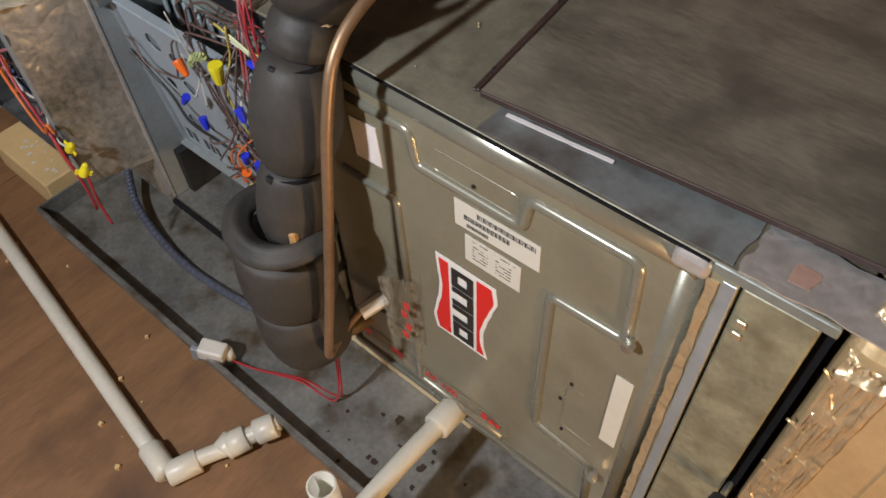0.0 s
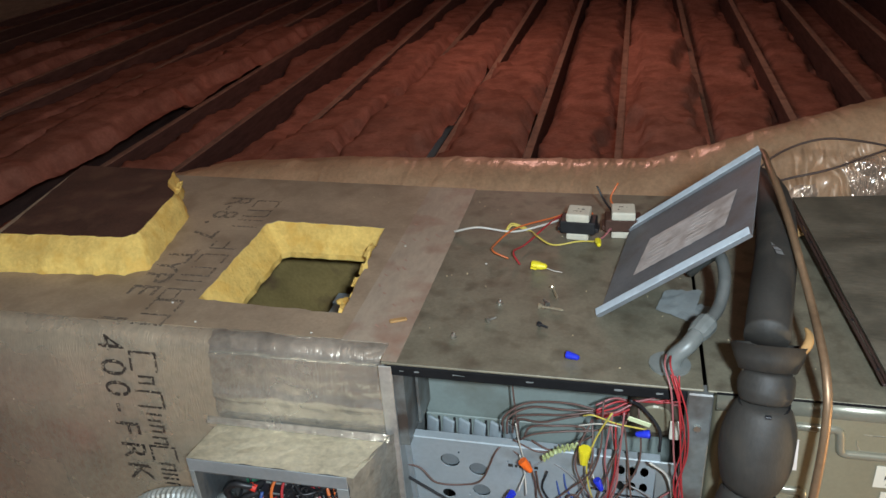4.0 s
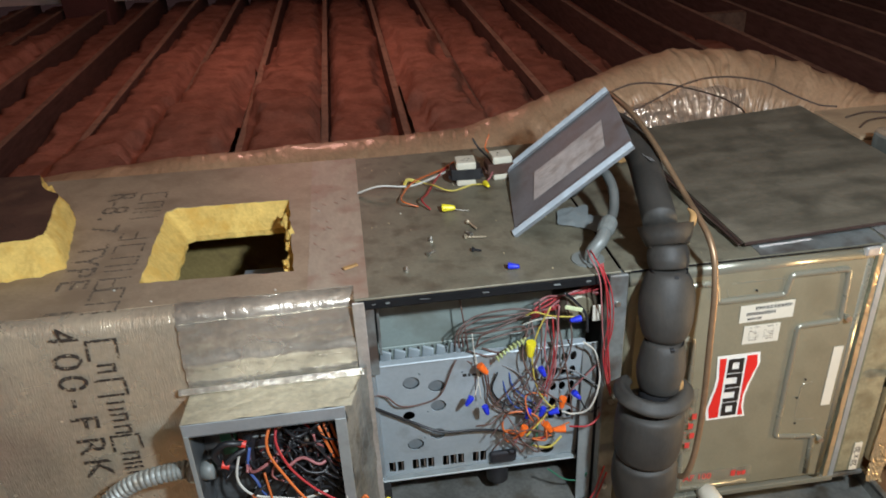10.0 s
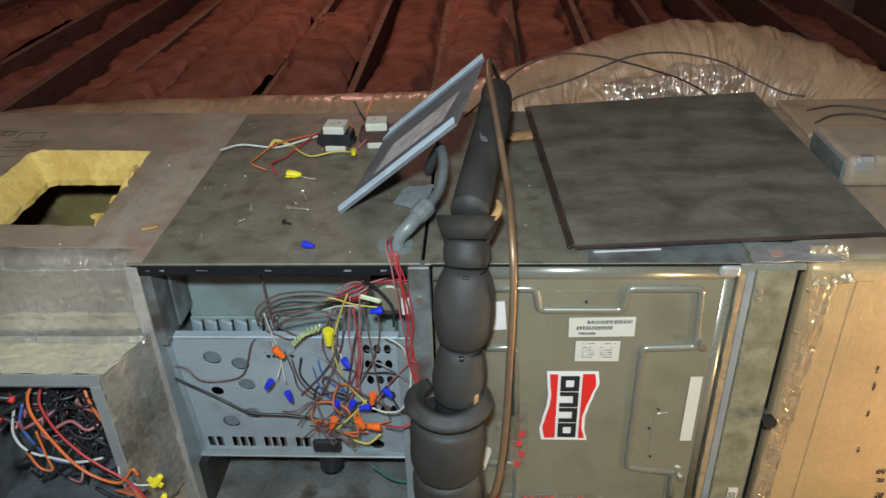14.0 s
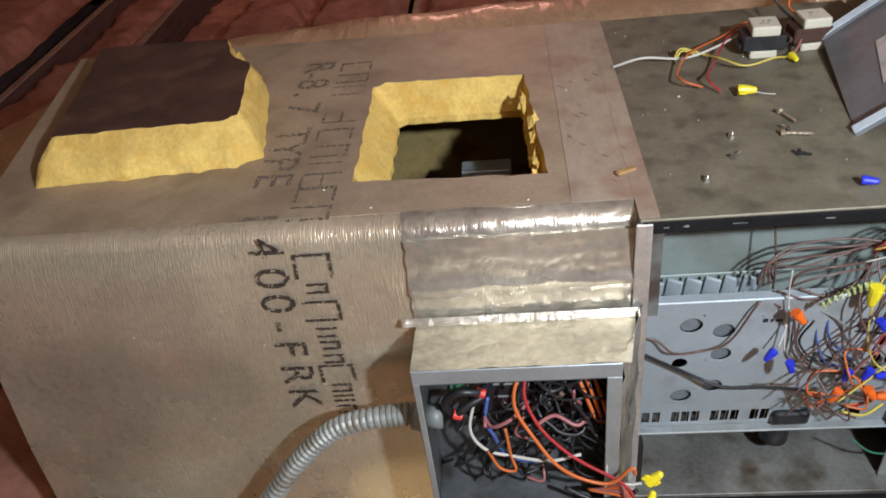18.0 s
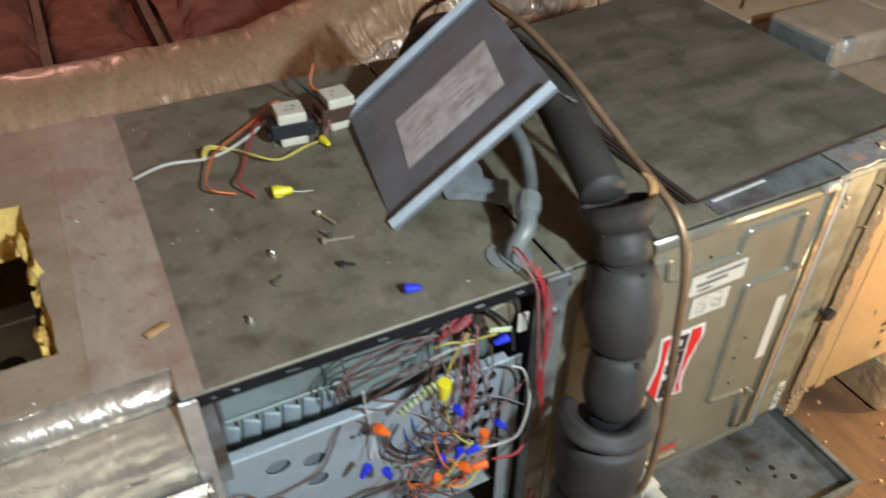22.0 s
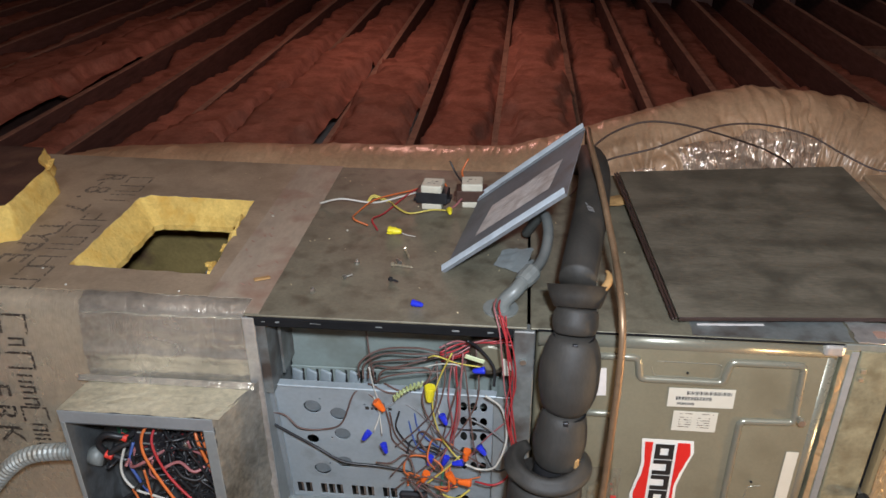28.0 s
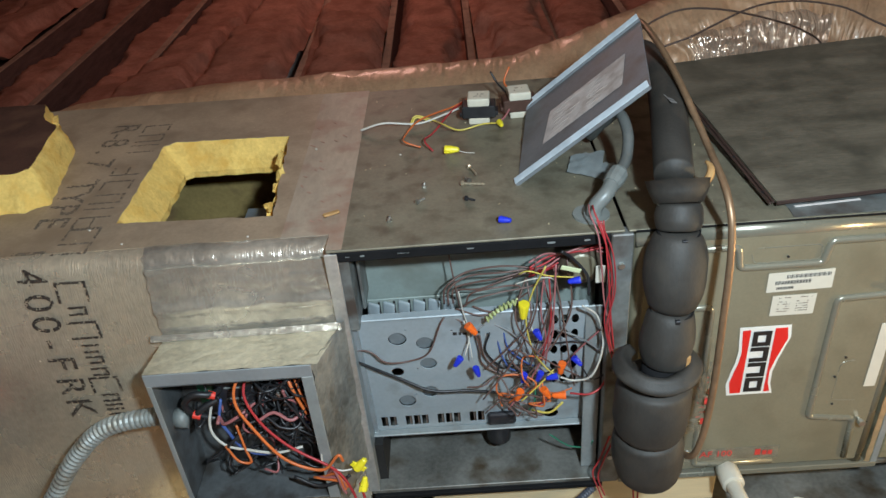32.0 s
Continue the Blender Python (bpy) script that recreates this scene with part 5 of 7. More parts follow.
rnd = random.Random(5)
for k in range(26):
    x, z = rnd.uniform(-0.18, -0.05), rnd.uniform(0.31, 0.46)
    pts = []
    for s in range(5):
        pts.append((min(-0.04, max(-0.25, x)), rnd.uniform(-0.085, -0.025), min(0.465, max(0.225, z))))
        x += rnd.uniform(-0.05, 0.05)
        z += rnd.uniform(-0.055, 0.05)
    mat = rnd.choice([W_BLACK] * 16 + [W_GREY, W_GREY, W_BLUE, W_RED])
    loose(pts, rnd.uniform(0.0014, 0.0026), mat, jb)
for k in range(10):
    x, z = rnd.uniform(-0.15, -0.05), rnd.uniform(0.3, 0.44)
    part("spade_terminal", turned(box((-0.004, -0.003, -0.007), (0.004, 0.003, 0.007), 0.001), pose(x, rnd.uniform(-0.07, -0.04), z, rnd.uniform(0, 90), rnd.uniform(0, 90), 0)), STEEL, jb)
loose(sunk([(-0.195, -0.06, 0.449), (-0.205, -0.075, 0.455), (-0.229, -0.08, 0.461), (-0.249, -0.075, 0.44), (-0.247, -0.07, 0.417), (-0.233, -0.065, 0.401), (-0.214, -0.06, 0.39), (-0.197, -0.055, 0.401)], 0.035), 0.0055, W_BLACK, jb, "feed_cable", 8)
loose(sunk([(-0.238, -0.07, 0.39), (-0.236, -0.075, 0.413), (-0.22, -0.07, 0.426), (-0.197, -0.06, 0.432)], 0.035), 0.0055, W_BLACK, jb, "feed_cable", 8)
for x, y, z in ((-0.203, -0.074, 0.418), (-0.236, -0.075, 0.378)):
    part("red_marker", turned(sweep([(-0.006, 0, 0), (0.006, 0, 0)], 0.0064, 10), pose(x, y, z, 0, 20, 0)), RED_PLASTIC, jb)
loose(sunk([(-0.195, -0.065, 0.43), (-0.2, -0.08, 0.4), (-0.19, -0.085, 0.375), (-0.182, -0.08, 0.34), (-0.16, -0.085, 0.325), (-0.12, -0.085, 0.32)], 0.03), 0.0028, W_BLUE, jb)
loose(sunk([(-0.212, -0.06, 0.422), (-0.222, -0.075, 0.375), (-0.203, -0.085, 0.346), (-0.165, -0.09, 0.336), (-0.119, -0.095, 0.331), (-0.077, -0.09, 0.336)], 0.028), 0.0024, W_WHITE, jb)
loose([(-0.138, -0.07, 0.464), (-0.157, -0.09, 0.447), (-0.159, -0.1, 0.413), (-0.138, -0.108, 0.367), (-0.111, -0.112, 0.317), (-0.08, -0.116, 0.292), (-0.042, -0.12, 0.285), (-0.016, -0.12, 0.315), (-0.01, -0.118, 0.3)], 0.0026, W_ORANGE, jb)
loose([(-0.142, -0.07, 0.455), (-0.147, -0.09, 0.424), (-0.13, -0.1, 0.378), (-0.1, -0.108, 0.34), (-0.073, -0.112, 0.316), (-0.02, -0.12, 0.275), (0.0, -0.12, 0.2), (-0.004, -0.12, 0.14)], 0.0024, W_RED, jb)
for k in range(40):
    x, z = rnd.uniform(-0.15, -0.05), rnd.uniform(0.33, 0.44)
    pts = []
    turn = rnd.uniform(0, 6.3)
    for s in range(6):
        pts.append((min(-0.042, max(-0.2, x)), rnd.uniform(-0.096, -0.05), min(0.45, max(0.255, z))))
        turn += rnd.uniform(-1.5, 1.5)
        x, z = x + 0.03 * math.cos(turn), z + 0.03 * math.sin(turn) - 0.008
    loose(pts, rnd.uniform(0.0016, 0.003), W_BLACK if k % 9 else W_PINK, jb)
loose([(-0.2, -0.09, 0.32), (-0.185, -0.095, 0.29), (-0.165, -0.095, 0.285), (-0.17, -0.09, 0.31), (-0.175, -0.085, 0.36)], 0.0022, W_ORANGE, jb)
loose([(-0.1, -0.1, 0.25), (-0.06, -0.11, 0.235), (-0.02, -0.115, 0.25), (-0.005, -0.115, 0.262)], 0.003, W_BLACK, jb)
loose([(-0.04, -0.1, 0.33), (-0.045, -0.11, 0.29), (-0.02, -0.115, 0.275), (0.0, -0.112, 0.272)], 0.0016, W_WHITE, jb)
for k in range(4):
    loose([(-0.05 - 0.006 * k, -0.1, 0.245), (-0.028 + 0.004 * k, -0.118, 0.28 - 0.01 * k), (-0.02 + 0.003 * k, -0.12, 0.24), (-0.015, -0.12, 0.225 + 0.01 * k)], 0.0026, W_ORANGE if k % 2 else W_PINK, jb)
loose([(0.008, -0.11, 0.235), (0.012, -0.115, 0.19), (0.005, -0.115, 0.15), (0.012, -0.115, 0.11)], 0.0024, W_RED, jb)
for k in range(3):
    loose([(-0.09 + 0.01 * k, -0.05, 0.46), (-0.075 + 0.012 * k, -0.08, 0.43 - 0.01 * k), (-0.06 + 0.008 * k, -0.085, 0.38), (-0.05 + 0.004 * k, -0.08, 0.36)], 0.0028, W_ORANGE, jb)


def nut_mesh(length, winged):
    r = length * 0.3
    bm = sweep([(0, 0, 0), (0, 0, length * 0.12), (0, 0, length * 0.5), (0, 0, length * 0.92), (0, 0, length)], [r * 0.95, r, r * 0.86, r * 0.6, r * 0.35], 12)
    if winged:
        bm = joined(bm, box((-r * 1.7, -r * 0.2, length * 0.02), (r * 1.7, r * 0.2, length * 0.42), r * 0.1))
    return bm


def nut_at(mat, place, turn, length, parent, winged=False, name="wire_nut"):
    return part(name, turned(nut_mesh(length, winged), pose(*place, *turn)), mat, parent, smooth=False)


nut_at(N_YELLOW, (0.008, -0.114, 0.276), (0, 40, 0), 0.026, jb, True)
nut_at(N_YELLOW, (0.012, -0.117, 0.226), (0, 28, 60), 0.024, jb, True)

flexc = thing("flexible_conduit", "grey ribbed metal conduit leading to the junction box", "conduit")
path = curve_points([(-0.281, -0.06, 0.36), (-0.315, -0.06, 0.366), (-0.4, -0.062, 0.348), (-0.468, -0.066, 0.288), (-0.535, -0.072, 0.2), (-0.605, -0.08, 0.12), (-0.7, -0.09, 0.035), (-0.81, -0.1, -0.015), (-1.0, -0.14, DECK + 0.018)], 60)
line, run = [path[0]], 0.0
for p, q in zip(path, path[1:]):
    run += (q - p).length
    if run >= 0.0022:
        line.append(q)
        run = 0.0
part("ribbed_tube", sweep(line, [0.0155 if k % 3 else 0.0128 for k in range(len(line))], 14), CONDUIT, flexc)
part("connector", sweep([(-0.3, -0.06, 0.363), (-0.296, -0.06, 0.362), (-0.284, -0.06, 0.36), (-0.282, -0.06, 0.36)], [0.017, 0.02, 0.02, 0.022], 12), GALV, flexc)

# ---- wiring of the blower compartment ----
harness = thing("control_wiring", "tangle of loose control wires with blue and orange wire nuts", "wiring")


def wire(mat, r, *points):
    return loose(points, r * 0.72, mat, harness, "wire", 6, 7)


def wire_nut(mat, place, angle, length):
    return nut_at(mat, place, (0, angle + 180, random.uniform(-20, 20)), length * 1.18, harness)


wire(W_BLACK, 0.0035, (-0.008, 0.028, 0.388), (0.078, 0.033, 0.327), (0.133, 0.023, 0.303), (0.196, 0.028, 0.293), (0.253, 0.033, 0.276), (0.282, 0.023, 0.257))
wire(W_BROWN, 0.0022, (-0.005, 0.035, 0.397), (0.034, 0.03, 0.395), (0.06, 0.025, 0.373), (0.099, 0.035, 0.364), (0.134, 0.03, 0.385), (0.159, 0.025, 0.451), (0.173, 0.035, 0.456), (0.194, 0.03, 0.444))
wire(W_BROWN, 0.002, (0.18, 0.065, 0.558), (0.187, 0.055, 0.494), (0.191, 0.06, 0.452))
wire(W_BROWN, 0.0024, (0.166, 0.051, 0.469), (0.171, 0.044, 0.506), (0.205, 0.055, 0.526), (0.264, 0.051, 0.536), (0.312, 0.044, 0.533))
wire(W_BROWN, 0.0024, (0.173, 0.049, 0.468), (0.177, 0.053, 0.498), (0.211, 0.06, 0.515), (0.264, 0.049, 0.525), (0.312, 0.053, 0.526))
wire(W_BROWN, 0.0024, (0.181, 0.052, 0.467), (0.184, 0.062, 0.49), (0.218, 0.059, 0.502), (0.264, 0.052, 0.513), (0.312, 0.062, 0.519))
wire(W_BROWN, 0.0024, (0.188, 0.06, 0.467), (0.191, 0.068, 0.482), (0.225, 0.058, 0.489), (0.264, 0.06, 0.501), (0.313, 0.068, 0.511))
wire(W_BROWN, 0.0024, (0.201, 0.034, 0.474), (0.211, 0.032, 0.5), (0.246, 0.024, 0.514), (0.288, 0.034, 0.507), (0.282, 0.032, 0.481), (0.244, 0.024, 0.467), (0.212, 0.034, 0.473))
wire(W_BROWN, 0.0022, (0.196, 0.031, 0.475), (0.218, 0.021, 0.497), (0.261, 0.023, 0.506), (0.303, 0.031, 0.506), (0.324, 0.021, 0.524))
wire(W_BROWN, 0.002, (0.185, 0.032, 0.472), (0.228, 0.024, 0.461), (0.276, 0.034, 0.475), (0.304, 0.032, 0.496))
wire(W_RED, 0.0015, (0.4, -0.006, 0.645), (0.415, -0.018, 0.6), (0.424, -0.016, 0.545), (0.416, -0.014, 0.47), (0.428, -0.015, 0.4), (0.436, -0.012, 0.37))
wire(W_RED, 0.0015, (0.406, -0.004, 0.642), (0.424, -0.016, 0.59), (0.43, -0.015, 0.52), (0.42, -0.016, 0.455), (0.434, -0.014, 0.39))
wire(W_RED, 0.0015, (0.411, 0.0, 0.64), (0.417, -0.012, 0.58), (0.427, -0.012, 0.53), (0.425, -0.013, 0.44), (0.437, -0.01, 0.375))

wire(W_PINK, 0.0024, (0.422, 0.046, 0.575), (0.388, 0.038, 0.571), (0.357, 0.036, 0.562), (0.331, 0.046, 0.557), (0.305, 0.038, 0.548))
wire(W_RED, 0.0024, (0.423, 0.047, 0.569), (0.389, 0.037, 0.565), (0.358, 0.045, 0.556), (0.332, 0.047, 0.549), (0.306, 0.037, 0.539))
wire(W_RED, 0.0024, (0.423, 0.044, 0.563), (0.389, 0.042, 0.559), (0.358, 0.052, 0.551), (0.332, 0.044, 0.541), (0.306, 0.042, 0.531))
wire(W_PINK, 0.0024, (0.424, 0.043, 0.556), (0.39, 0.05, 0.553), (0.359, 0.053, 0.545), (0.333, 0.043, 0.534), (0.306, 0.051, 0.522))
wire(W_RED, 0.0024, (0.425, 0.047, 0.55), (0.391, 0.058, 0.548), (0.359, 0.051, 0.539), (0.333, 0.048, 0.526), (0.306, 0.058, 0.514))
wire(W_RED, 0.0024, (0.426, 0.056, 0.543), (0.391, 0.06, 0.542), (0.36, 0.049, 0.533), (0.333, 0.056, 0.518), (0.306, 0.06, 0.505))
wire(W_PINK, 0.002, (0.329, 0.025, 0.546), (0.321, 0.019, 0.468), (0.328, 0.015, 0.412), (0.314, 0.026, 0.367))
wire(W_PINK, 0.002, (0.345, 0.02, 0.554), (0.34, 0.01, 0.464), (0.333, 0.015, 0.409), (0.328, 0.02, 0.351))
wire(W_RED, 0.002, (0.334, 0.018, 0.534), (0.336, 0.013, 0.448), (0.323, 0.023, 0.364))
wire(W_PINK, 0.002, (0.42, 0.015, 0.425), (0.389, 0.02, 0.385), (0.373, 0.025, 0.358), (0.356, 0.015, 0.337))
wire(W_WHITE, 0.0026, (0.383, -0.005, 0.49), (0.41, 0.005, 0.456), (0.419, 0.0, 0.4), (0.403, -0.005, 0.343), (0.376, 0.005, 0.323), (0.351, 0.0, 0.337))
wire(W_YELLOW, 0.002, (0.328, 0.011, 0.558), (0.307, 0.018, 0.502), (0.296, 0.007, 0.457), (0.306, 0.011, 0.393), (0.327, 0.017, 0.347), (0.347, 0.007, 0.333))
wire(W_YELLOW, 0.002, (0.341, 0.013, 0.343), (0.315, 0.009, 0.313), (0.285, 0.002, 0.286))
wire(W_YELLOW, 0.003, (0.304, 0.026, 0.239), (0.334, 0.016, 0.24), (0.358, 0.019, 0.26))
wire(W_ORANGE, 0.0024, (0.276, 0.017, 0.279), (0.245, 0.009, 0.301), (0.251, 0.019, 0.328), (0.288, 0.017, 0.331), (0.311, 0.009, 0.315), (0.29, 0.019, 0.278))
wire(W_BROWN, 0.0022, (0.3, 0.014, 0.373), (0.279, 0.016, 0.39), (0.267, 0.024, 0.369), (0.289, 0.014, 0.337), (0.305, 0.016, 0.305), (0.285, 0.024, 0.299))
wire(W_BLACK, 0.0024, (0.237, 0.024, 0.423), (0.229, 0.034, 0.376), (0.256, 0.032, 0.34), (0.29, 0.024, 0.349), (0.312, 0.034, 0.324))
wire(W_BLACK, 0.0022, (0.247, 0.026, 0.331), (0.256, 0.034, 0.353), (0.284, 0.024, 0.343), (0.323, 0.026, 0.325), (0.346, 0.034, 0.323))
wire(W_BLACK, 0.0022, (0.302, 0.033, 0.392), (0.346, 0.033, 0.384), (0.385, 0.024, 0.392), (0.419, 0.033, 0.363))
wire(W_GREY, 0.0022, (0.348, 0.026, 0.418), (0.383, 0.017, 0.407), (0.417, 0.017, 0.376), (0.434, 0.026, 0.352))
wire(W_BLACK, 0.0022, (0.376, 0.008, 0.378), (0.399, -0.001, 0.332), (0.421, 0.008, 0.326), (0.435, 0.008, 0.343))
wire(W_BROWN, 0.0022, (0.21, 0.027, 0.436), (0.219, 0.027, 0.392), (0.222, 0.036, 0.347), (0.255, 0.027, 0.329), (0.29, 0.027, 0.33))
wire(W_BROWN, 0.0022, (0.22, 0.026, 0.419), (0.228, 0.034, 0.36), (0.261, 0.036, 0.319), (0.301, 0.026, 0.315))
wire(W_GREY, 0.002, (0.209, 0.026, 0.422), (0.237, 0.036, 0.433), (0.28, 0.028, 0.408), (0.301, 0.026, 0.355))
wire(W_BLUE, 0.0022, (0.251, 0.037, 0.442), (0.251, 0.039, 0.385), (0.268, 0.029, 0.339), (0.301, 0.037, 0.32))
wire(W_BLUE, 0.0022, (0.259, 0.041, 0.434), (0.266, 0.033, 0.383), (0.291, 0.031, 0.352), (0.313, 0.041, 0.327))
wire(W_RED, 0.0026, (0.368, 0.004, 0.295), (0.399, -0.006, 0.3), (0.421, 0.001, 0.311), (0.43, 0.004, 0.341))
wire(W_RED, 0.0022, (0.309, 0.009, 0.265), (0.327, 0.005, 0.283), (0.321, 0.016, 0.303))
wire(W_WHITE, 0.0016, (0.192, 0.015, 0.519), (0.196, 0.021, 0.476), (0.204, 0.025, 0.423), (0.194, 0.014, 0.385))
wire(W_WHITE, 0.0016, (0.197, 0.015, 0.459), (0.202, 0.025, 0.416), (0.206, 0.02, 0.372))
wire(W_WHITE, 0.0016, (0.295, 0.015, 0.471), (0.301, 0.02, 0.447), (0.309, 0.01, 0.425))
wire(W_WHITE, 0.0016, (0.282, 0.025, 0.518), (0.308, 0.02, 0.529), (0.334, 0.015, 0.533), (0.344, 0.025, 0.519))
wire(W_YELLOW, 0.0018, (0.288, 0.025, 0.537), (0.303, 0.015, 0.548), (0.334, 0.02, 0.533), (0.376, 0.025, 0.523))
wire(W_GREEN, 0.002, (0.311, 0.021, 0.302), (0.308, 0.014, 0.271), (0.299, 0.025, 0.239))
wire(W_GREEN, 0.0022, (0.335, 0.025, 0.175), (0.372, 0.029, 0.137), (0.409, 0.036, 0.124), (0.414, 0.025, 0.15))
wire(W_BLACK, 0.0035, (0.352, 0.014, 0.581), (0.37, 0.024, 0.561), (0.394, 0.021, 0.528), (0.396, 0.014, 0.495))
wire(W_BROWN, 0.0022, (0.252, 0.01, 0.284), (0.275, 0.018, 0.266), (0.309, 0.008, 0.238), (0.304, 0.011, 0.263), (0.264, 0.018, 0.275))
wire(W_BROWN, 0.0022, (0.258, 0.02, 0.267), (0.287, 0.018, 0.249), (0.322, 0.01, 0.241))
wire(W_RED, 0.0024, (0.438, -0.004, 0.192), (0.419, -0.014, 0.142), (0.409, -0.012, 0.107), (0.423, -0.004, 0.051), (0.433, -0.014, 0.021))
wire(W_RED, 0.0024, (0.441, -0.01, 0.181), (0.426, -0.018, 0.144), (0.42, -0.008, 0.09), (0.434, -0.01, 0.041))
wire_nut(N_BLUE, (0.187, 0.006, 0.39), 35, 0.017)
wire_nut(N_BLUE, (0.21, 0.006, 0.366), -15, 0.017)
wire_nut(N_BLUE, (0.311, 0.006, 0.436), -25, 0.017)
wire_nut(N_BLUE, (0.381, 0.006, 0.532), 80, 0.017)
wire_nut(N_BLUE, (0.373, 0.006, 0.374), -40, 0.017)
wire_nut(N_BLUE, (0.347, 0.006, 0.335), 75, 0.017)
wire_nut(N_BLUE, (0.319, 0.006, 0.345), 20, 0.017)
wire_nut(N_BLUE, (0.291, 0.006, 0.344), 10, 0.017)
wire_nut(N_ORANGE, (0.202, 0.004, 0.459), -35, 0.02)
wire_nut(N_ORANGE, (0.354, 0.004, 0.365), 8, 0.02)
wire_nut(N_ORANGE, (0.284, 0.004, 0.308), 20, 0.02)
wire_nut(N_ORANGE, (0.322, 0.004, 0.309), -30, 0.02)
wire_nut(N_ORANGE, (0.361, 0.004, 0.291), 85, 0.02)
wire_nut(N_YELLOW, (0.293, 0.004, 0.495), 3, 0.026)
wire_rnd = random.Random(11)
for k in range(7):
    x0, z0 = wire_rnd.uniform(0.29, 0.41), wire_rnd.uniform(0.5, 0.56)
    x1, z1 = wire_rnd.uniform(0.21, 0.39), wire_rnd.uniform(0.25, 0.36)
    bow = wire_rnd.uniform(-0.06, 0.06)
    pts = [(x0, 0.04, z0), (x0 * 0.7 + x1 * 0.3 + bow, wire_rnd.uniform(0.0, 0.03), z0 * 0.68 + z1 * 0.32), (x0 * 0.35 + x1 * 0.65 + bow * 0.8, wire_rnd.uniform(-0.005, 0.025), z0 * 0.3 + z1 * 0.7), (x1, wire_rnd.uniform(0.0, 0.03), z1)]
    loose([(min(0.418, max(0.2, x)), y, z) for x, y, z in pts], wire_rnd.uniform(0.0011, 0.0016), wire_rnd.choice([W_PINK, W_BROWN, W_BROWN, W_GREY]), harness)
for k in range(7):
    x, z = wire_rnd.uniform(0.24, 0.36), wire_rnd.uniform(0.27, 0.34)
    pts = [(x, 0.0, z)]
    for s in range(4):
        x, z = x + wire_rnd.uniform(-0.03, 0.03), z + wire_rnd.uniform(-0.025, 0.025)
        pts.append((x, wire_rnd.uniform(-0.005, 0.03), z))
    loose(pts, 0.0016, wire_rnd.choice([W_ORANGE, W_BROWN, W_BLACK, W_PINK]), harness)
spring = curve_points([(0.232, 0.005, 0.465), (0.255, 0.0, 0.49), (0.282, 0.0, 0.503)], 20)
part("coiled_lead", sweep([p + Vector((0.0, 0.004 * math.cos(k * 1.3), 0.005 * math.sin(k * 1.3))) for k, p in enumerate(spring)], 0.0018, 6), vinyl("pale_green_wire", (0.4, 0.45, 0.2)), harness)
part("wire_tag", turned(box((-0.016, -0.001, -0.004), (0.016, 0.001, 0.004), 0.001), pose(0.365, 0.0, 0.557, 0, 18, 0)), vinyl("pale_tag", (0.6, 0.66, 0.4)), harness, "pale green cable tag")

# ---- things on top of the cabinet ----
lid = thing("access_panel", "dark steel access panel, flanges coloured as lit, leaning on the pipe", "panel")
LB, LR, LT = Vector((0.297, 0.16, 0.622)), Vector((0.494, 0.118, 0.793)), Vector((0.536, 0.385, 0.808))
lu, lv = (LR - LB), (LT - LR)
ul, vl = lu.length, lv.length
eu = lu.normalized()
ev = (lv - eu * lv.dot(eu)).normalized()
en = eu.cross(ev)
LAY = Matrix((( eu.x, ev.x, en.x, LB.x), (eu.y, ev.y, en.y, LB.y), (eu.z, ev.z, en.z, LB.z), (0, 0, 0, 1)))
part("sheet", turned(box((0.0, 0.002, -0.006), (ul, vl - 0.002, -0.004), 0.0006), LAY), LID_STEEL, lid)
part("flange", turned(box((0.0, -0.001, -0.006), (ul, 0.001, 0.0), 0.0006), LAY), LID_STEEL, lid)
part("flange_lip", turned(box((0.0, 0.0, -0.001), (ul, 0.012, 0.001), 0.0006), LAY @ Matrix.Rotation(radians(26), 4, "X")), LID_EDGE_LIT, lid, "folded flange coloured bright as if catching light")
part("flange", turned(box((0.0, vl - 0.001, -0.006), (ul, vl + 0.001, 0.0), 0.0006), LAY), LID_STEEL, lid)
part("flange_lip", turned(box((0.0, 0.0, -0.001), (ul, 0.012, 0.001), 0.0006), LAY @ Matrix.Translation((0, vl, 0)) @ Matrix.Rotation(radians(26), 4, "X")), LID_EDGE_LIT, lid, "folded flange coloured bright as if catching light")
paper = bmesh.new()
rows = []
for j in range(17):
    rows.append([paper.verts.new((0.052 + 0.165 * i / 20 + 0.012 * j / 16, 0.075 + 0.105 * j / 16, -0.0028 + 0.0008 * noise.noise((i * 0.9, j * 0.9, 3)))) for i in range(21)])
for a, b in zip(rows, rows[1:]):
    for i in range(20):
        paper.faces.new((a[i], a[i + 1], b[i + 1], b[i]))
sheet_label = part("wiring_label", turned(paper, LAY), LABEL_BROWN, lid, "crumpled grey-white wiring diagram label", smooth=True)
for k in range(7):
    y = 0.088 + 0.0125 * k
    part("diagram_line", turned(bars([(0.07 + 0.004 * (k % 3), y, 0.1 + 0.011 * (k % 4), y + 0.0012)], 0, Matrix.Translation((0, 0, -0.0018))), LAY), INK_GHOST, sheet_label)
    part("diagram_line", turned(bars([(0.15 - 0.004 * (k % 2), y, 0.175 + 0.008 * (k % 3), y + 0.0012)], 0, Matrix.Translation((0, 0, -0.0018))), LAY), INK_GHOST, sheet_label)

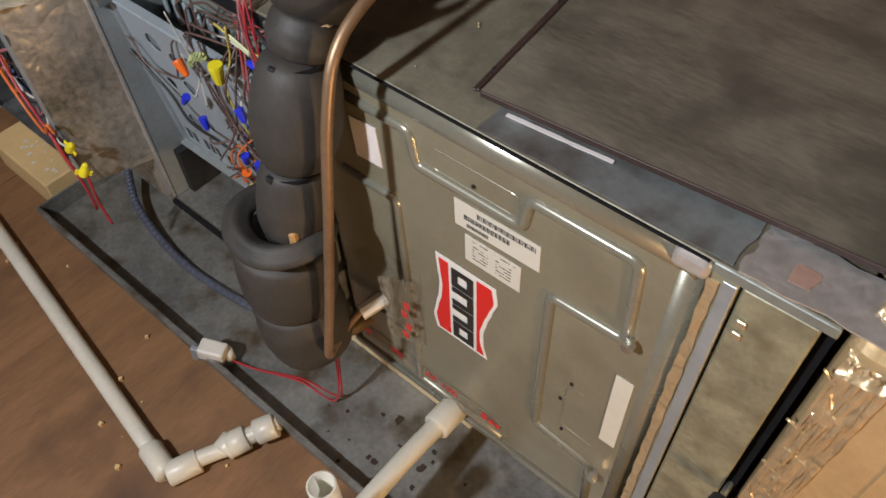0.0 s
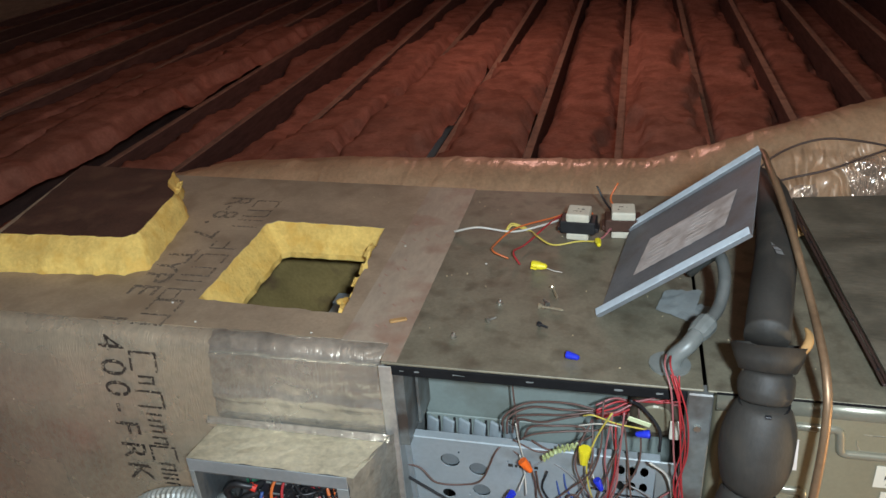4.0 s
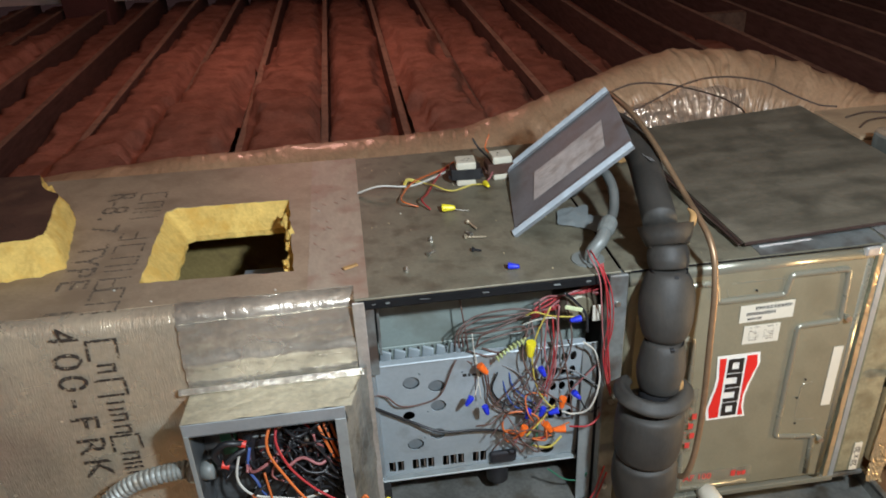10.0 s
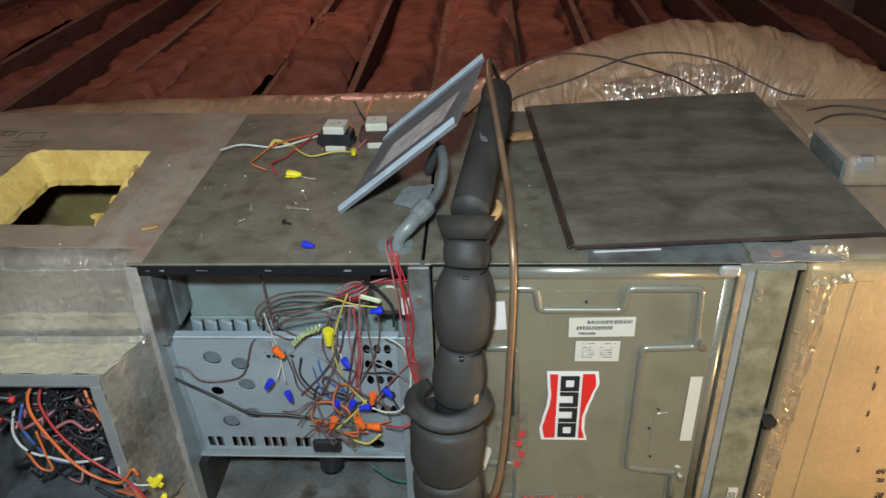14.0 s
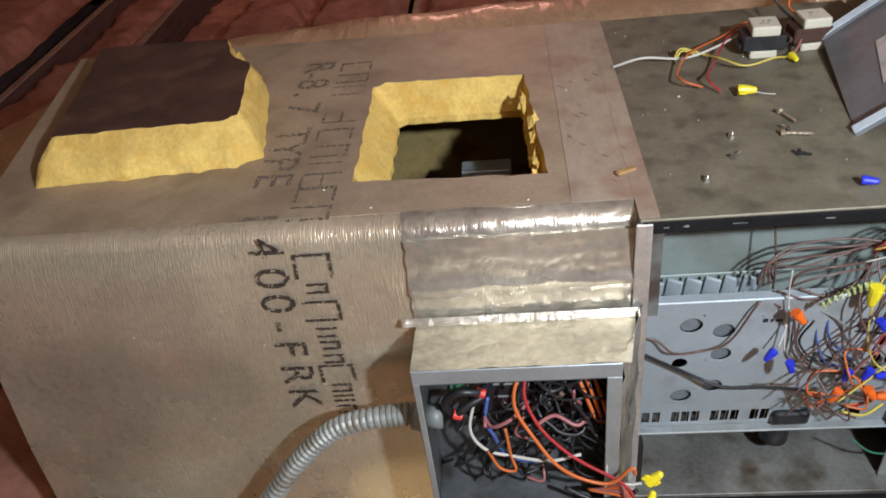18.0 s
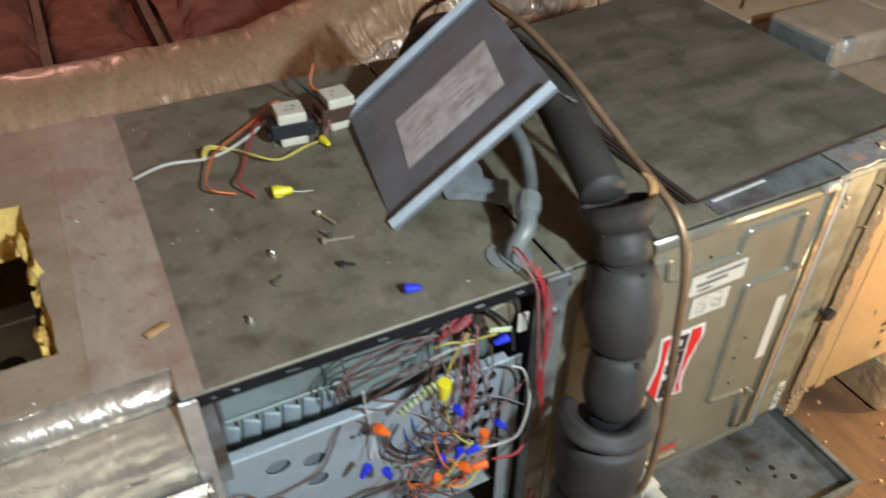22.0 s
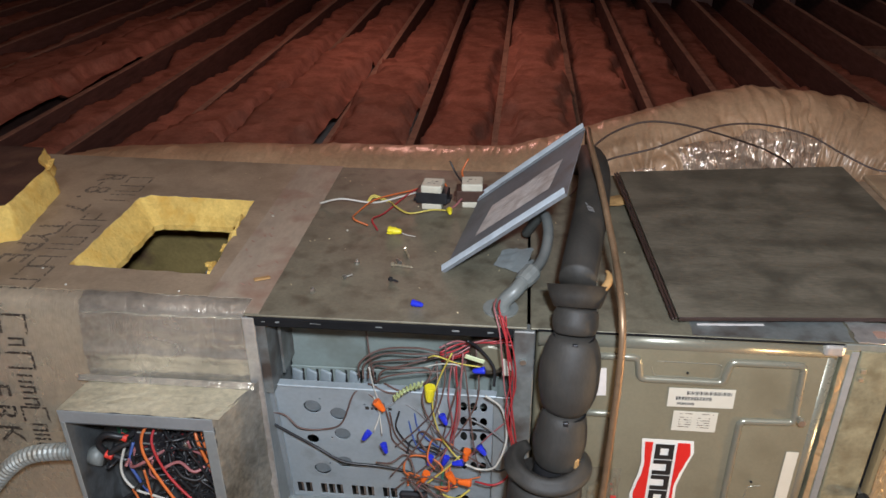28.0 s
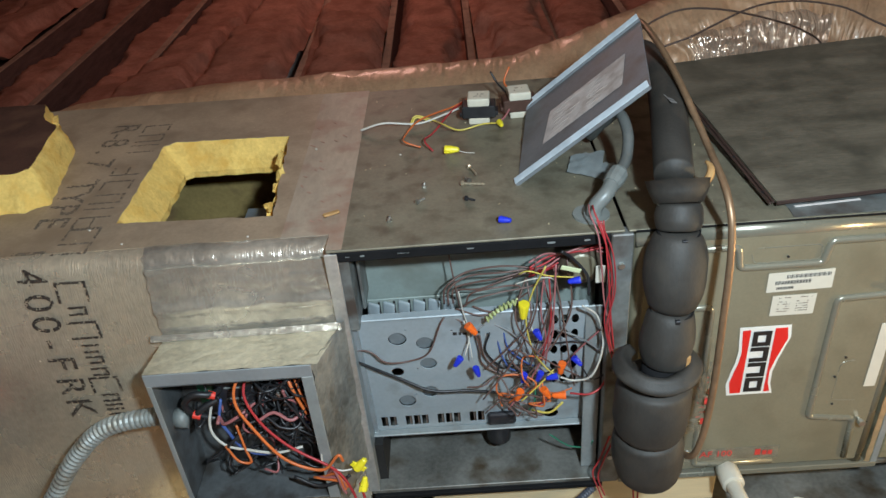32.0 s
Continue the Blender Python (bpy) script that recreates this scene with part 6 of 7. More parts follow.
cover = thing("sheet_panel", "dark dirty sheet metal panel lying on the cabinet top", "panel")
SHEET_LIE = Matrix.Translation((0, 0.03, 0.633)) @ Matrix.Rotation(radians(2.7), 4, "X") @ Matrix.Translation((0, -0.03, 0))
SH = [(0.672, 0.03), (1.137, 0.064), (1.1, 0.61), (0.632, 0.55)]
part("sheet", plate(ragged(SH, 0.0008, 2.0, 10), [], 0.003, SHEET_LIE), SHEET_METAL, cover)
for shift, wide, drop in ((-0.0006, 0.004, 0.0), (-0.0048, 0.0045, -0.0022)):
    part("folded_edge", turned(box((-wide, 0.0, drop - 0.0035), (0.0, 0.523, drop), 0.0012), SHEET_LIE @ pose(0.671 + shift, 0.03, -0.0005, 0, 0, 4.4)), SHEET_EDGE, cover, "dark red-brown folded edge")
for k in range(5):
    part("edge_rivet", turned(sweep([(0, 0, 0), (0, 0, 0.0016)], 0.0022, 8), SHEET_LIE @ pose(0.6628 - 0.0085 * k, 0.06 + 0.11 * k, -0.0028)), IRON, cover)
part("back_prop", turned(box((0.0, 0.0, -0.0295), (0.4, 0.02, -0.0035), 0.001), SHEET_LIE @ pose(0.66, 0.5, 0.0)), SHEET_EDGE, cover)
part("front_fold", turned(box((0.0, -0.002, -0.0062), (0.4655, 0.0, 0.0004), 0.0006), SHEET_LIE @ pose(0.672, 0.03, 0.0, 0, 0, 4.2)), SHEET_EDGE, cover)
part("right_fold", turned(box((-0.003, 0.0, -0.0045), (0.0, 0.54, -0.0004), 0.001), SHEET_LIE @ pose(1.137, 0.064, 0.0, 0, 0, 3.8)), SHEET_METAL, cover)
gap = thing("tape_scrap", "torn silver tape scrap stuck along the cabinet edge", "tape")
part("torn_strip", plate(ragged(rect(0.0, -0.004, 0.1, 0.0), 0.0016, 14.0, 12), [], 0.0008, pose(0.7, 0.0315, TOP + 0.0022, 0, 0, 4.2)), PAPER, gap, "pale torn paper strip")
part("scrap", plate(ragged(rect(0.925, 0.0, 1.05, 0.055), 0.006, 4.0, 8), [], 0.0015, Matrix.Translation((0, 0, TOP + 0.0032))), TAPE, gap)
part("scrap", plate(ragged(rect(0.69, 0.003, 0.92, 0.058), 0.003, 9.0, 10), [], 0.0008, Matrix.Translation((0, 0, TOP + 0.0009))), DIVIDER, gap, "dusty grey tape along the edge")
part("red_print", plate(ragged(rect(0.955, 0.012, 0.972, 0.03), 0.003, 5.0, 5), [], 0.0004, Matrix.Translation((0, 0, TOP + 0.0037))), FADED_RED, gap)


def transformer(x, y, z0, turn, core, label):
    t = thing("transformer", label, "transformer", "loose transformers")
    m = pose(x, y, z0, 0, 0, turn)
    part("core", turned(box((-0.032, -0.02, 0.012), (0.032, 0.02, 0.036), 0.002), m), core, t)
    part("core_flange", turned(box((-0.037, -0.014, 0.014), (0.037, 0.014, 0.022), 0.001), m), core, t)
    part("coil_top", turned(box((-0.021, -0.022, 0.036), (0.021, 0.022, 0.052), 0.003, 2), m), TRAFO_PAPER, t, "pale paper-wrapped coil")
    part("coil_bottom", turned(box((-0.02, -0.021, 0.0), (0.02, 0.021, 0.012), 0.002), m), TRAFO_PAPER, t)
    part("mark", turned(bars([(-0.008, 0.003, 0.0, 0.006), (0.004, 0.001, 0.01, 0.004), (-0.01, -0.008, -0.002, -0.005), (0.002, -0.008, 0.007, -0.006)], 0, Matrix.Translation((0, 0, 0.0521))), m), INK_PALE, t)
    return t


ta = transformer(0.252, 0.43, TOP, -4, IRON, "loose black transformer with pale coil and coloured leads")
tb = transformer(0.33, 0.445, TOP, 3, IRON_BROWN, "loose brown-cored transformer with pale coil against the panel")


def lead(mat, r, *points):
    return loose(points, r * 0.8, mat, ta, "lead", 6, 9)


lead(W_WHITE, 0.0028, (0.021, 0.415, 0.624), (0.068, 0.413, 0.636), (0.132, 0.42, 0.627), (0.187, 0.437, 0.635), (0.239, 0.493, 0.63), (0.263, 0.511, 0.624))
lead(W_YELLOW, 0.0022, (0.117, 0.419, 0.626), (0.13, 0.432, 0.638), (0.165, 0.422, 0.629), (0.181, 0.386, 0.637), (0.212, 0.365, 0.632), (0.255, 0.375, 0.636), (0.282, 0.397, 0.626))
lead(W_ORANGE, 0.0022, (0.277, 0.5, 0.626), (0.256, 0.518, 0.638), (0.206, 0.487, 0.629), (0.139, 0.415, 0.637), (0.11, 0.359, 0.632), (0.111, 0.323, 0.636), (0.139, 0.317, 0.626))
lead(W_RED, 0.0022, (0.26, 0.51, 0.625), (0.212, 0.469, 0.637), (0.163, 0.372, 0.628), (0.147, 0.324, 0.636), (0.161, 0.3, 0.625))
lead(W_YELLOW, 0.0022, (0.158, 0.431, 0.624), (0.131, 0.428, 0.636), (0.119, 0.418, 0.624))
nut_at(N_YELLOW, (0.183, 0.294, TOP + 0.009), (90, 0, 80), 0.026, ta, True)
nut_at(N_YELLOW, (0.288, 0.398, TOP + 0.008), (90, 0, 10), 0.02, ta)
loose([(0.205, 0.292, TOP + 0.006), (0.22, 0.288, TOP + 0.003), (0.235, 0.286, TOP + 0.002)], 0.0008, W_WHITE, ta, "bare_strand")
loose([(0.318, 0.465, TOP + 0.04), (0.306, 0.49, TOP + 0.05), (0.318, 0.505, TOP + 0.075)], 0.002, W_ORANGE, tb, "lead")
loose([(0.31, 0.465, TOP + 0.035), (0.292, 0.49, TOP + 0.05), (0.28, 0.5, TOP + 0.07)], 0.002, W_BLACK, tb, "lead")
loose([(0.31, 0.425, TOP + 0.02), (0.3, 0.41, TOP + 0.012), (0.292, 0.402, TOP + 0.009)], 0.002, W_PINK, tb, "lead")

loose_nut = thing("loose_wire_nut", "blue plastic wire nut lying on the cabinet top", "wire nut")
nut_at(N_BLUE, (0.262, 0.045, TOP + 0.0075), (90, 0, 70), 0.019, loose_nut, name="cap")


def screw_thing(x, y, turn, length, mat, label, up=False):
    t = thing("loose_screw", label, "screw", "loose screws on the cabinet")
    m = pose(x, y, TOP + 0.0045, 0, 90, turn) if not up else pose(x, y, TOP, 0, 8, turn)
    part("head", turned(sweep([(0, 0, 0), (0, 0, 0.004), (0, 0, 0.005)], [0.0045, 0.0045, 0.003], 6), m), mat, t)
    line = [(0, 0, 0.004 + length * k / 10) for k in range(11)]
    part("shank", turned(sweep(line, [0.0022 if k % 2 else 0.0017 for k in range(10)] + [0.0006], 8), m), mat, t)
    return t


screw_thing(0.223, 0.232, -70, 0.032, BRASS, "long yellow-zinc screw lying on the cabinet top")
screw_thing(0.208, 0.172, -12, 0.036, BRASS, "long yellow-zinc screw lying flat among shorter ones")
screw_thing(0.222, 0.178, 120, 0.012, STEEL, "short zinc screw resting against a long one")
screw_thing(0.146, 0.176, 20, 0.006, STEEL, "short hex-head screw standing on its head", True)
screw_thing(0.134, 0.12, 40, 0.014, STEEL, "short zinc sheet-metal screw on the dusty top")
screw_thing(0.092, 0.075, 10, 0.006, STEEL, "short hex-head screw near the front edge", True)
screw_thing(0.213, 0.122, -30, 0.014, IRON, "dark short screw on the dusty top")
chip = thing("foam_crumb", "small orange-brown crumb on the seam tape", "debris")
part("crumb", turned(box((-0.014, -0.005, 0), (0.014, 0.005, 0.004), 0.0018), pose(-0.002, 0.105, TOP + 0.002, 0, 0, 25)), FOAM_CUT, chip)
for k, (x, y) in enumerate(((-0.33, 0.06), (-0.13, 0.055), (-0.06, 0.35), (0.1, 0.3), (-0.4, 0.11))):
    c = thing("crumb", "tiny pale crumb on the dusty plenum", "debris", "crumbs on the duct")
    part("grain", box((x, y, TOP + 0.0005), (x + 0.004, y + 0.003, TOP + 0.003), 0.001), WHITE_PLASTIC, c)

foam_scrap = thing("foam_scrap", "oval scrap of yellow-brown foam on the cabinet top", "debris")
scrap_mesh = bmesh.new()
bmesh.ops.create_icosphere(scrap_mesh, subdivisions=3, radius=0.03)
for v in scrap_mesh.verts:
    v.co *= 1 + 0.25 * noise.noise(v.co * 60)
part("foam", turned(scrap_mesh, Matrix.Translation((0.622, 0.47, TOP + 0.0065)) @ Matrix.Rotation(0.5, 4, "Z") @ Matrix.Diagonal((1.25, 0.65, 0.22, 1))), FOAM_CUT, foam_scrap)

# ---- refrigerant lines ----
suction = thing("suction_line", "black foam-insulated suction line tied in bulging sections", "pipe")
UPPER = curve_points([(0.575, 0.79, 0.3), (0.574, 0.76, 0.43), (0.57, 0.71, 0.555), (0.566, 0.615, 0.652), (0.562, 0.5, 0.704), (0.56, 0.36, 0.735), (0.548, 0.22, 0.737), (0.53, 0.11, 0.713), (0.516, 0.03, 0.69)], 12)
part("upper_sleeve", sweep(UPPER, 0.0285, 20), FOAM, suction, smooth=True)
part("sleeve_print", turned(bars([(-0.018, -0.005, -0.009, 0.005), (-0.006, -0.005, 0.002, 0.005), (0.006, -0.005, 0.014, 0.005)], 0, Matrix.Identity(4)), pose(0.537, 0.155, 0.7545, 14, 0, 96)), W_GREY, suction)


def sleeve(a, b, r0, r1, bulge, name="foam_sleeve", mat=None):
    """A section of foam pinched at both ends by ties."""
    a, b = Vector(a), Vector(b)
    n = 16
    pts = [a.lerp(b, k / n) for k in range(n + 1)]
    rad = [(r0 + (r1 - r0) * k / n) + bulge * math.sin(math.pi * min(1, max(0, k / n))) ** 0.55 for k in range(n + 1)]
    return part(name, sweep(pts, rad, 24, wobble=lambda i, t: 1 + 0.035 * noise.noise((i * 0.25, math.cos(t) * 1.3, math.sin(t) * 1.3 + a.z * 9))), mat or FOAM, suction, smooth=True)


P = [(0.515, 0.012, 0.708), (0.514, -0.012, 0.668), (0.512, -0.03, 0.633), (0.505, -0.058, 0.515), (0.496, -0.075, 0.425), (0.482, -0.085, 0.4), (0.478, -0.09, 0.298), (0.484, -0.085, 0.197)]
collar = part("flared_collar", ring_tube([Vector(P[0]).lerp(Vector(P[1]), 0.3), Vector(P[0]).lerp(Vector(P[1]), 0.65), P[1]], [0.046, 0.041, 0.034], [0.042, 0.036, 0.03], 24), FOAM, suction, "flared foam collar with a torn tan edge", smooth=True)
part("torn_edge", sweep([Vector(P[0]).lerp(Vector(P[1]), 0.3) + Vector((0.044 * math.cos(t), -0.03 * math.sin(t), 0.004 + 0.012 * math.cos(t) - 0.012 * math.sin(t))) for t in [0.1 * k - 0.4 for k in range(17)]], [0.002 + 0.004 * math.sin(math.pi * k / 16) for k in range(17)], 8), FOAM_CUT, collar, "torn tan foam edge", smooth=True)
sleeve(P[1], P[2], 0.028, 0.028, 0.006)
sleeve(P[2], P[3], 0.028, 0.029, 0.017)
sleeve(P[3], P[4], 0.03, 0.032, 0.009)
sleeve(P[5], P[6], 0.052, 0.05, 0.008)
sleeve(P[6], P[7], 0.05, 0.05, 0.008)
part("tie", ring_tube([Vector(P[1]) + Vector((0, 0, -0.002)), Vector(P[1]) + Vector((0, 0, 0.002))], 0.0305, 0.029, 20), STEEL, suction)
for q, r in ((P[2], 0.031), (P[3], 0.0325)):
    part("tie", ring_tube([Vector(q) + Vector((0, 0, -0.002)), Vector(q) + Vector((0, 0, 0.002))], r, r - 0.002, 20), BLACK_GASKET, suction)
    part("tie_head", box((q[0] - 0.004, q[1] - r - 0.004, q[2] - 0.004), (q[0] + 0.004, q[1] - r + 0.002, q[2] + 0.004), 0.001), IRON, suction)
arc = [(0.484 + 0.052 * math.cos(t), -0.08 + 0.047 * math.sin(t), 0.425 + 0.006 * max(0, -math.cos(t)) + 0.004 * max(0, math.cos(t))) for t in [math.pi * 0.72 + k * (math.pi * 1.5) / 30 for k in range(31)]]
part("open_collar", turned(sweep(arc, [0.0135 - 0.004 * abs(k / 15 - 1) ** 3 for k in range(31)], 20, wobble=lambda i, a: (math.cos(a) ** 8 + math.sin(a) ** 8) ** -0.125 * (1 + 0.1 * noise.noise((i * 0.3, math.cos(a), math.sin(a))))), Matrix.Translation((0, 0, 0.4)) @ Matrix.Diagonal((1, 1, 0.95, 1)) @ Matrix.Translation((0, 0, -0.4))), FOAM, suction, "split foam ring sagging open", smooth=True)
part("sleeve_end", sweep([(0.496, -0.075, 0.426), (0.49, -0.08, 0.39)], 0.031, 20), BLACK_GASKET, suction, smooth=True)
part("torn_foam", box((0.518, -0.1, 0.433), (0.529, -0.09, 0.455), 0.003), FOAM_CUT, suction)
part("inner_pipe", sweep([(0.49, -0.06, 0.42), (0.482, -0.07, 0.19), (0.49, -0.03, 0.16), (0.5, 0.01, 0.155)], 0.012, 12), COPPER, suction, smooth=True)

liquid = thing("liquid_line", "bare tarnished copper liquid line hanging before the coil door", "pipe")
LL = curve_points([(0.59, 0.8, 0.4), (0.575, 0.7, 0.64), (0.552, 0.47, 0.775), (0.546, 0.32, 0.8), (0.556, 0.2, 0.775), (0.572, 0.06, 0.715), (0.576, -0.03, 0.68), (0.578, -0.062, 0.62), (0.574, -0.082, 0.5), (0.568, -0.1, 0.38), (0.558, -0.11, 0.29), (0.546, -0.105, 0.245), (0.53, -0.07, 0.235), (0.528, -0.03, 0.24), (0.54, 0.0, 0.245)], 10)
part("tube", sweep(LL, 0.0054, 12), COPPER, liquid, smooth=True)
part("taped_end", sweep([(0.529, -0.035, 0.239), (0.54, 0.0, 0.245)], 0.011, 10), WHITE_PLASTIC, liquid)

elbow = thing("conduit_elbow", "grey plastic conduit elbow on the cabinet top with red wires", "conduit")
part("flange", turned(sweep([(0, 0, 0), (0, 0, 0.003)], 0.028, 24), pose(0.402, 0.05, TOP, 0, 0, 0)), HOSE, elbow, smooth=False)
line = curve_points([(0.405, 0.046, TOP), (0.408, 0.046, 0.638), (0.424, 0.052, 0.654), (0.44, 0.075, 0.664)], 8)
part("bend", sweep(line, 0.0118, 16), HOSE, elbow, smooth=True)
part("nut", sweep([(0.434, 0.066, 0.661), (0.44, 0.075, 0.664), (0.449, 0.088, 0.668), (0.452, 0.092, 0.669)], [0.013, 0.0155, 0.0155, 0.013], 12), HOSE, elbow)
line = curve_points([(0.448, 0.085, 0.668), (0.466, 0.115, 0.68), (0.474, 0.15, 0.705), (0.468, 0.19, 0.72), (0.455, 0.23, 0.69), (0.44, 0.28, 0.64)], 12)
part("hose", sweep(line, 0.0088, 14), HOSE_SHADED, elbow, "grey flexible hose coloured dark for its shade", smooth=True)
for k in range(2):
    d = 0.006 * k
    loose([(0.395 + d, 0.034, 0.648 - 0.002 * k), (0.393 + d * 1.2, 0.01, 0.646), (0.402 + d * 1.4, -0.012, 0.622), (0.408 + d * 1.5, -0.015 - 0.002 * k, 0.57), (0.415 + d * 1.7, -0.013, 0.5 - 0.02 * k), (0.43 + d * 0.8, -0.008, 0.43 - 0.03 * k)], 0.0014, W_RED if k % 3 else W_PINK, elbow)
scrap = thing("torn_tape_scrap", "crumpled grey tape scrap on the cabinet seam", "tape")
sloped([(0.385, 0.185, TOP + 0.004), (0.435, 0.155, TOP + 0.005), (0.455, 0.225, TOP + 0.02), (0.4, 0.24, TOP + 0.006)], GALV_DULL, "scrap", scrap, n=9, rough=0.006, seed=21.0)
sloped([(0.42, 0.17, TOP + 0.003), (0.45, 0.135, TOP + 0.004), (0.475, 0.175, TOP + 0.016), (0.45, 0.2, TOP + 0.01)], GALV_DULL, "scrap", scrap, n=8, rough=0.005, seed=23.0)


for pts in ([(0.5, 0.5, 0.655), (0.56, 0.6, 0.672), (0.62, 0.66, 0.702), (0.695, 0.681, 0.724), (0.775, 0.685, 0.719), (0.852, 0.692, 0.699), (0.93, 0.72, 0.668), (0.995, 0.754, 0.635), (1.07, 0.8, 0.58), (1.1, 0.83, 0.5)], [(0.53, 0.5, 0.62), (0.604, 0.642, 0.64), (0.72, 0.665, 0.67), (0.852, 0.7, 0.71), (0.95, 0.71, 0.715), (1.05, 0.7, 0.697), (1.12, 0.68, 0.665), (1.18, 0.655, 0.641), (1.22, 0.64, 0.6375)]):
    cable = thing("thermostat_cable", "thin dark cable looping over behind the cabinet", "cable", "loose dark cables")
    part("cable", sweep(curve_points(pts, 10), 0.0022, 8), CABLE_DARK, cable, smooth=True)

# ---- flexible duct behind ----
flex = thing("flexible_duct", "tan and silver wrinkled flexible duct snaking behind the cabinet", "duct")
LINE = curve_points([(-2.0, -0.1, 0.02), (-1.75, 0.5, 0.06), (-1.45, 1.0, 0.13), (-1.0, 1.28, 0.185), (-0.4, 1.35, 0.2), (0.1, 1.35, 0.205), (0.45, 1.35, 0.225), (0.8, 1.36, 0.335), (1.12, 1.37, 0.415), (1.4, 1.33, 0.39), (1.65, 1.15, 0.3), (1.8, 0.9, 0.28), (1.85, 0.6, 0.3)], 90)


def jacket_tube(lo, hi, radius, sides=96):
    """Film round a wire coil: smooth on its back and crown, gathered in sharp creases low along the front."""
    bm, rings = bmesh.new(), []
    for i in range(lo, hi + 1):
        t = (LINE[min(i + 1, len(LINE) - 1)] - LINE[max(i - 1, 0)]).normalized()
        up = (Vector((0, 0, 1)) - t * t.z).normalized()
        side, s = t.cross(up), i / 90
        ring = []
        for k in range(sides):
            a = 2 * math.pi * k / sides
            c, d = math.cos(a), math.sin(a)
            low = max(0.0, min(1.0, (a - 0.55 - 0.5 * noise.noise((s * 2.3, 0, 5)) + 0.35 * (1.0 < LINE[i].x + 0.3 < 1.6)) / 0.7)) if a < math.pi else max(0.0, min(1.0, (5.2 - a) / 0.8))
            sway = s + 0.12 * noise.noise((c * 1.2, d * 1.2, s * 1.9)) + 0.05 * noise.noise((c * 3, d * 3, s * 4.0))
            loose_film = max(0.0, 0.7 + 0.4 * math.exp(-((LINE[i].x - 1.0) / 0.3) ** 2) + 1.2 * noise.noise((c * 0.7, d * 0.7, s * 2.4)))
            broad = 0.05 * noise.noise((c * 1.1, d * 1.1, s * 3.2)) + 0.012 * noise.noise((c * 2.5, d * 2.5, s * 9))
            hoop = (0.012 + 0.03 * max(0.0, min(1.0, (LINE[i].x - 0.85) / 0.3))) * (1 - abs(2 * noise.noise((c * 0.5, d * 0.5, sway * 8.5)))) ** 2
            tuck = (0.08 + 0.92 * low) * loose_film * (0.06 * (1 - 2 * abs(noise.noise((c * 0.9, d * 0.9, sway * 11)))) ** 3 + 0.04 * abs(noise.noise((c * 1.6, d * 1.6, sway * 26))))
            crease = (0.02 + 0.05 * low) * abs(noise.noise((c * 3.2, d * 3.2, s * 8)))
            r = radius * (0.995 + broad + hoop - tuck - crease)
            ring.append(bm.verts.new(LINE[i] + (up * c + side * d) * r))
        rings.append(ring)
    for p, q in zip(rings, rings[1:]):
        for k in range(sides):
            bm.faces.new((p[k], p[(k + 1) % sides], q[(k + 1) % sides], q[k]))
    return bm


for lo, hi in ((0, 270), (270, 585), (585, 810), (810, len(LINE) - 1)):
    part("jacket", jacket_tube(lo, hi, 0.187 + 0.004 * (lo in (270, 810))), FLEX, flex, "wrinkled tan film jacket section", smooth=True)

def loose_film(lo, hi, a0, a1, seed, n=46):
    """Slack shiny film added over the jacket to hold its glints, crumpled into small sharp facets; its rim sinks into
    the jacket.
    """
    bm, rows = bmesh.new(), []
    for i in range(lo, hi + 1, 2):
        t = (LINE[i + 1] - LINE[i - 1]).normalized()
        up = (Vector((0, 0, 1)) - t * t.z).normalized()
        side, u = t.cross(up), (i - lo) / (hi - lo)
        row = []
        for k in range(n + 1):
            v = k / n
            a = radians(a0 + (a1 - a0) * v + 9 * noise.noise((u * 5, seed, 0)))
            rim = min(1.0, 5 * min(u, 1 - u, v, 1 - v)) - 0.35 + 0.6 * noise.noise((u * 6, v * 4, seed))
            along = u * (hi - lo) / 90
            crumple = 0.011 * (1 - 2 * abs(noise.noise((along * 15 + 0.6 * noise.noise((v * 3, along * 4, 1)), v * 1.3, seed)))) + 0.007 * (1 - 2 * abs(noise.noise((along * 38, v * 4.5, seed + 2))))
            row.append(bm.verts.new(LINE[i] + (up * math.cos(a) + side * math.sin(a)) * (0.186 + 0.003 * min(1.0, rim) + crumple * (0.4 + 0.6 * max(0.0, min(1.0, rim))) - 0.012 * max(0.0, -rim))))
        rows.append(row)
    for p, q in zip(rows, rows[1:]):
        for k in range(n):
            bm.faces.new((p[k], p[k + 1], q[k + 1], q[k]))
    return part("loose_film", bm, GLINT_FILM, flex, "crumpled silvery patch added for the jacket's glints", smooth=True)


loose_film(560, 640, 66, 108, 1.0)
loose_film(660, 775, 54, 104, 2.0)
loose_film(300, 540, 82, 116, 3.0)

# ---- white case with a red-handled tool beside the plenum ----
case = thing("white_case", "white plastic tool case with a black label on the deck", "case")
CM = pose(-0.47, -0.5, 0.0, 0, 0, 150)
part("body", turned(box((0.0, 0.0, DECK), (0.26, 0.4, 0.71), 0.006, 3), CM), CASE_CREAM, case)
part("lid_seam", turned(box((-0.001, 0.004, 0.66), (0.261, 0.396, 0.663)), CM), GALV_DULL, case)
lab = part("label", turned(box((-0.0012, 0.034, 0.38), (0.0, 0.06, 0.65), 0.0004), CM), INK, case, "black label")
for z0, z1 in ((0.625, 0.638), (0.606, 0.619), (0.582, 0.597), (0.56, 0.57), (0.52, 0.54)):
    part("mark", turned(box((-0.0018, 0.039, z0), (-0.0011, 0.055, z1), 0.0003), CM), WHITE_PLASTIC, lab)
tool = thing("gauge_tool", "grey dial tool with red grip leaning on the white case", "tool")
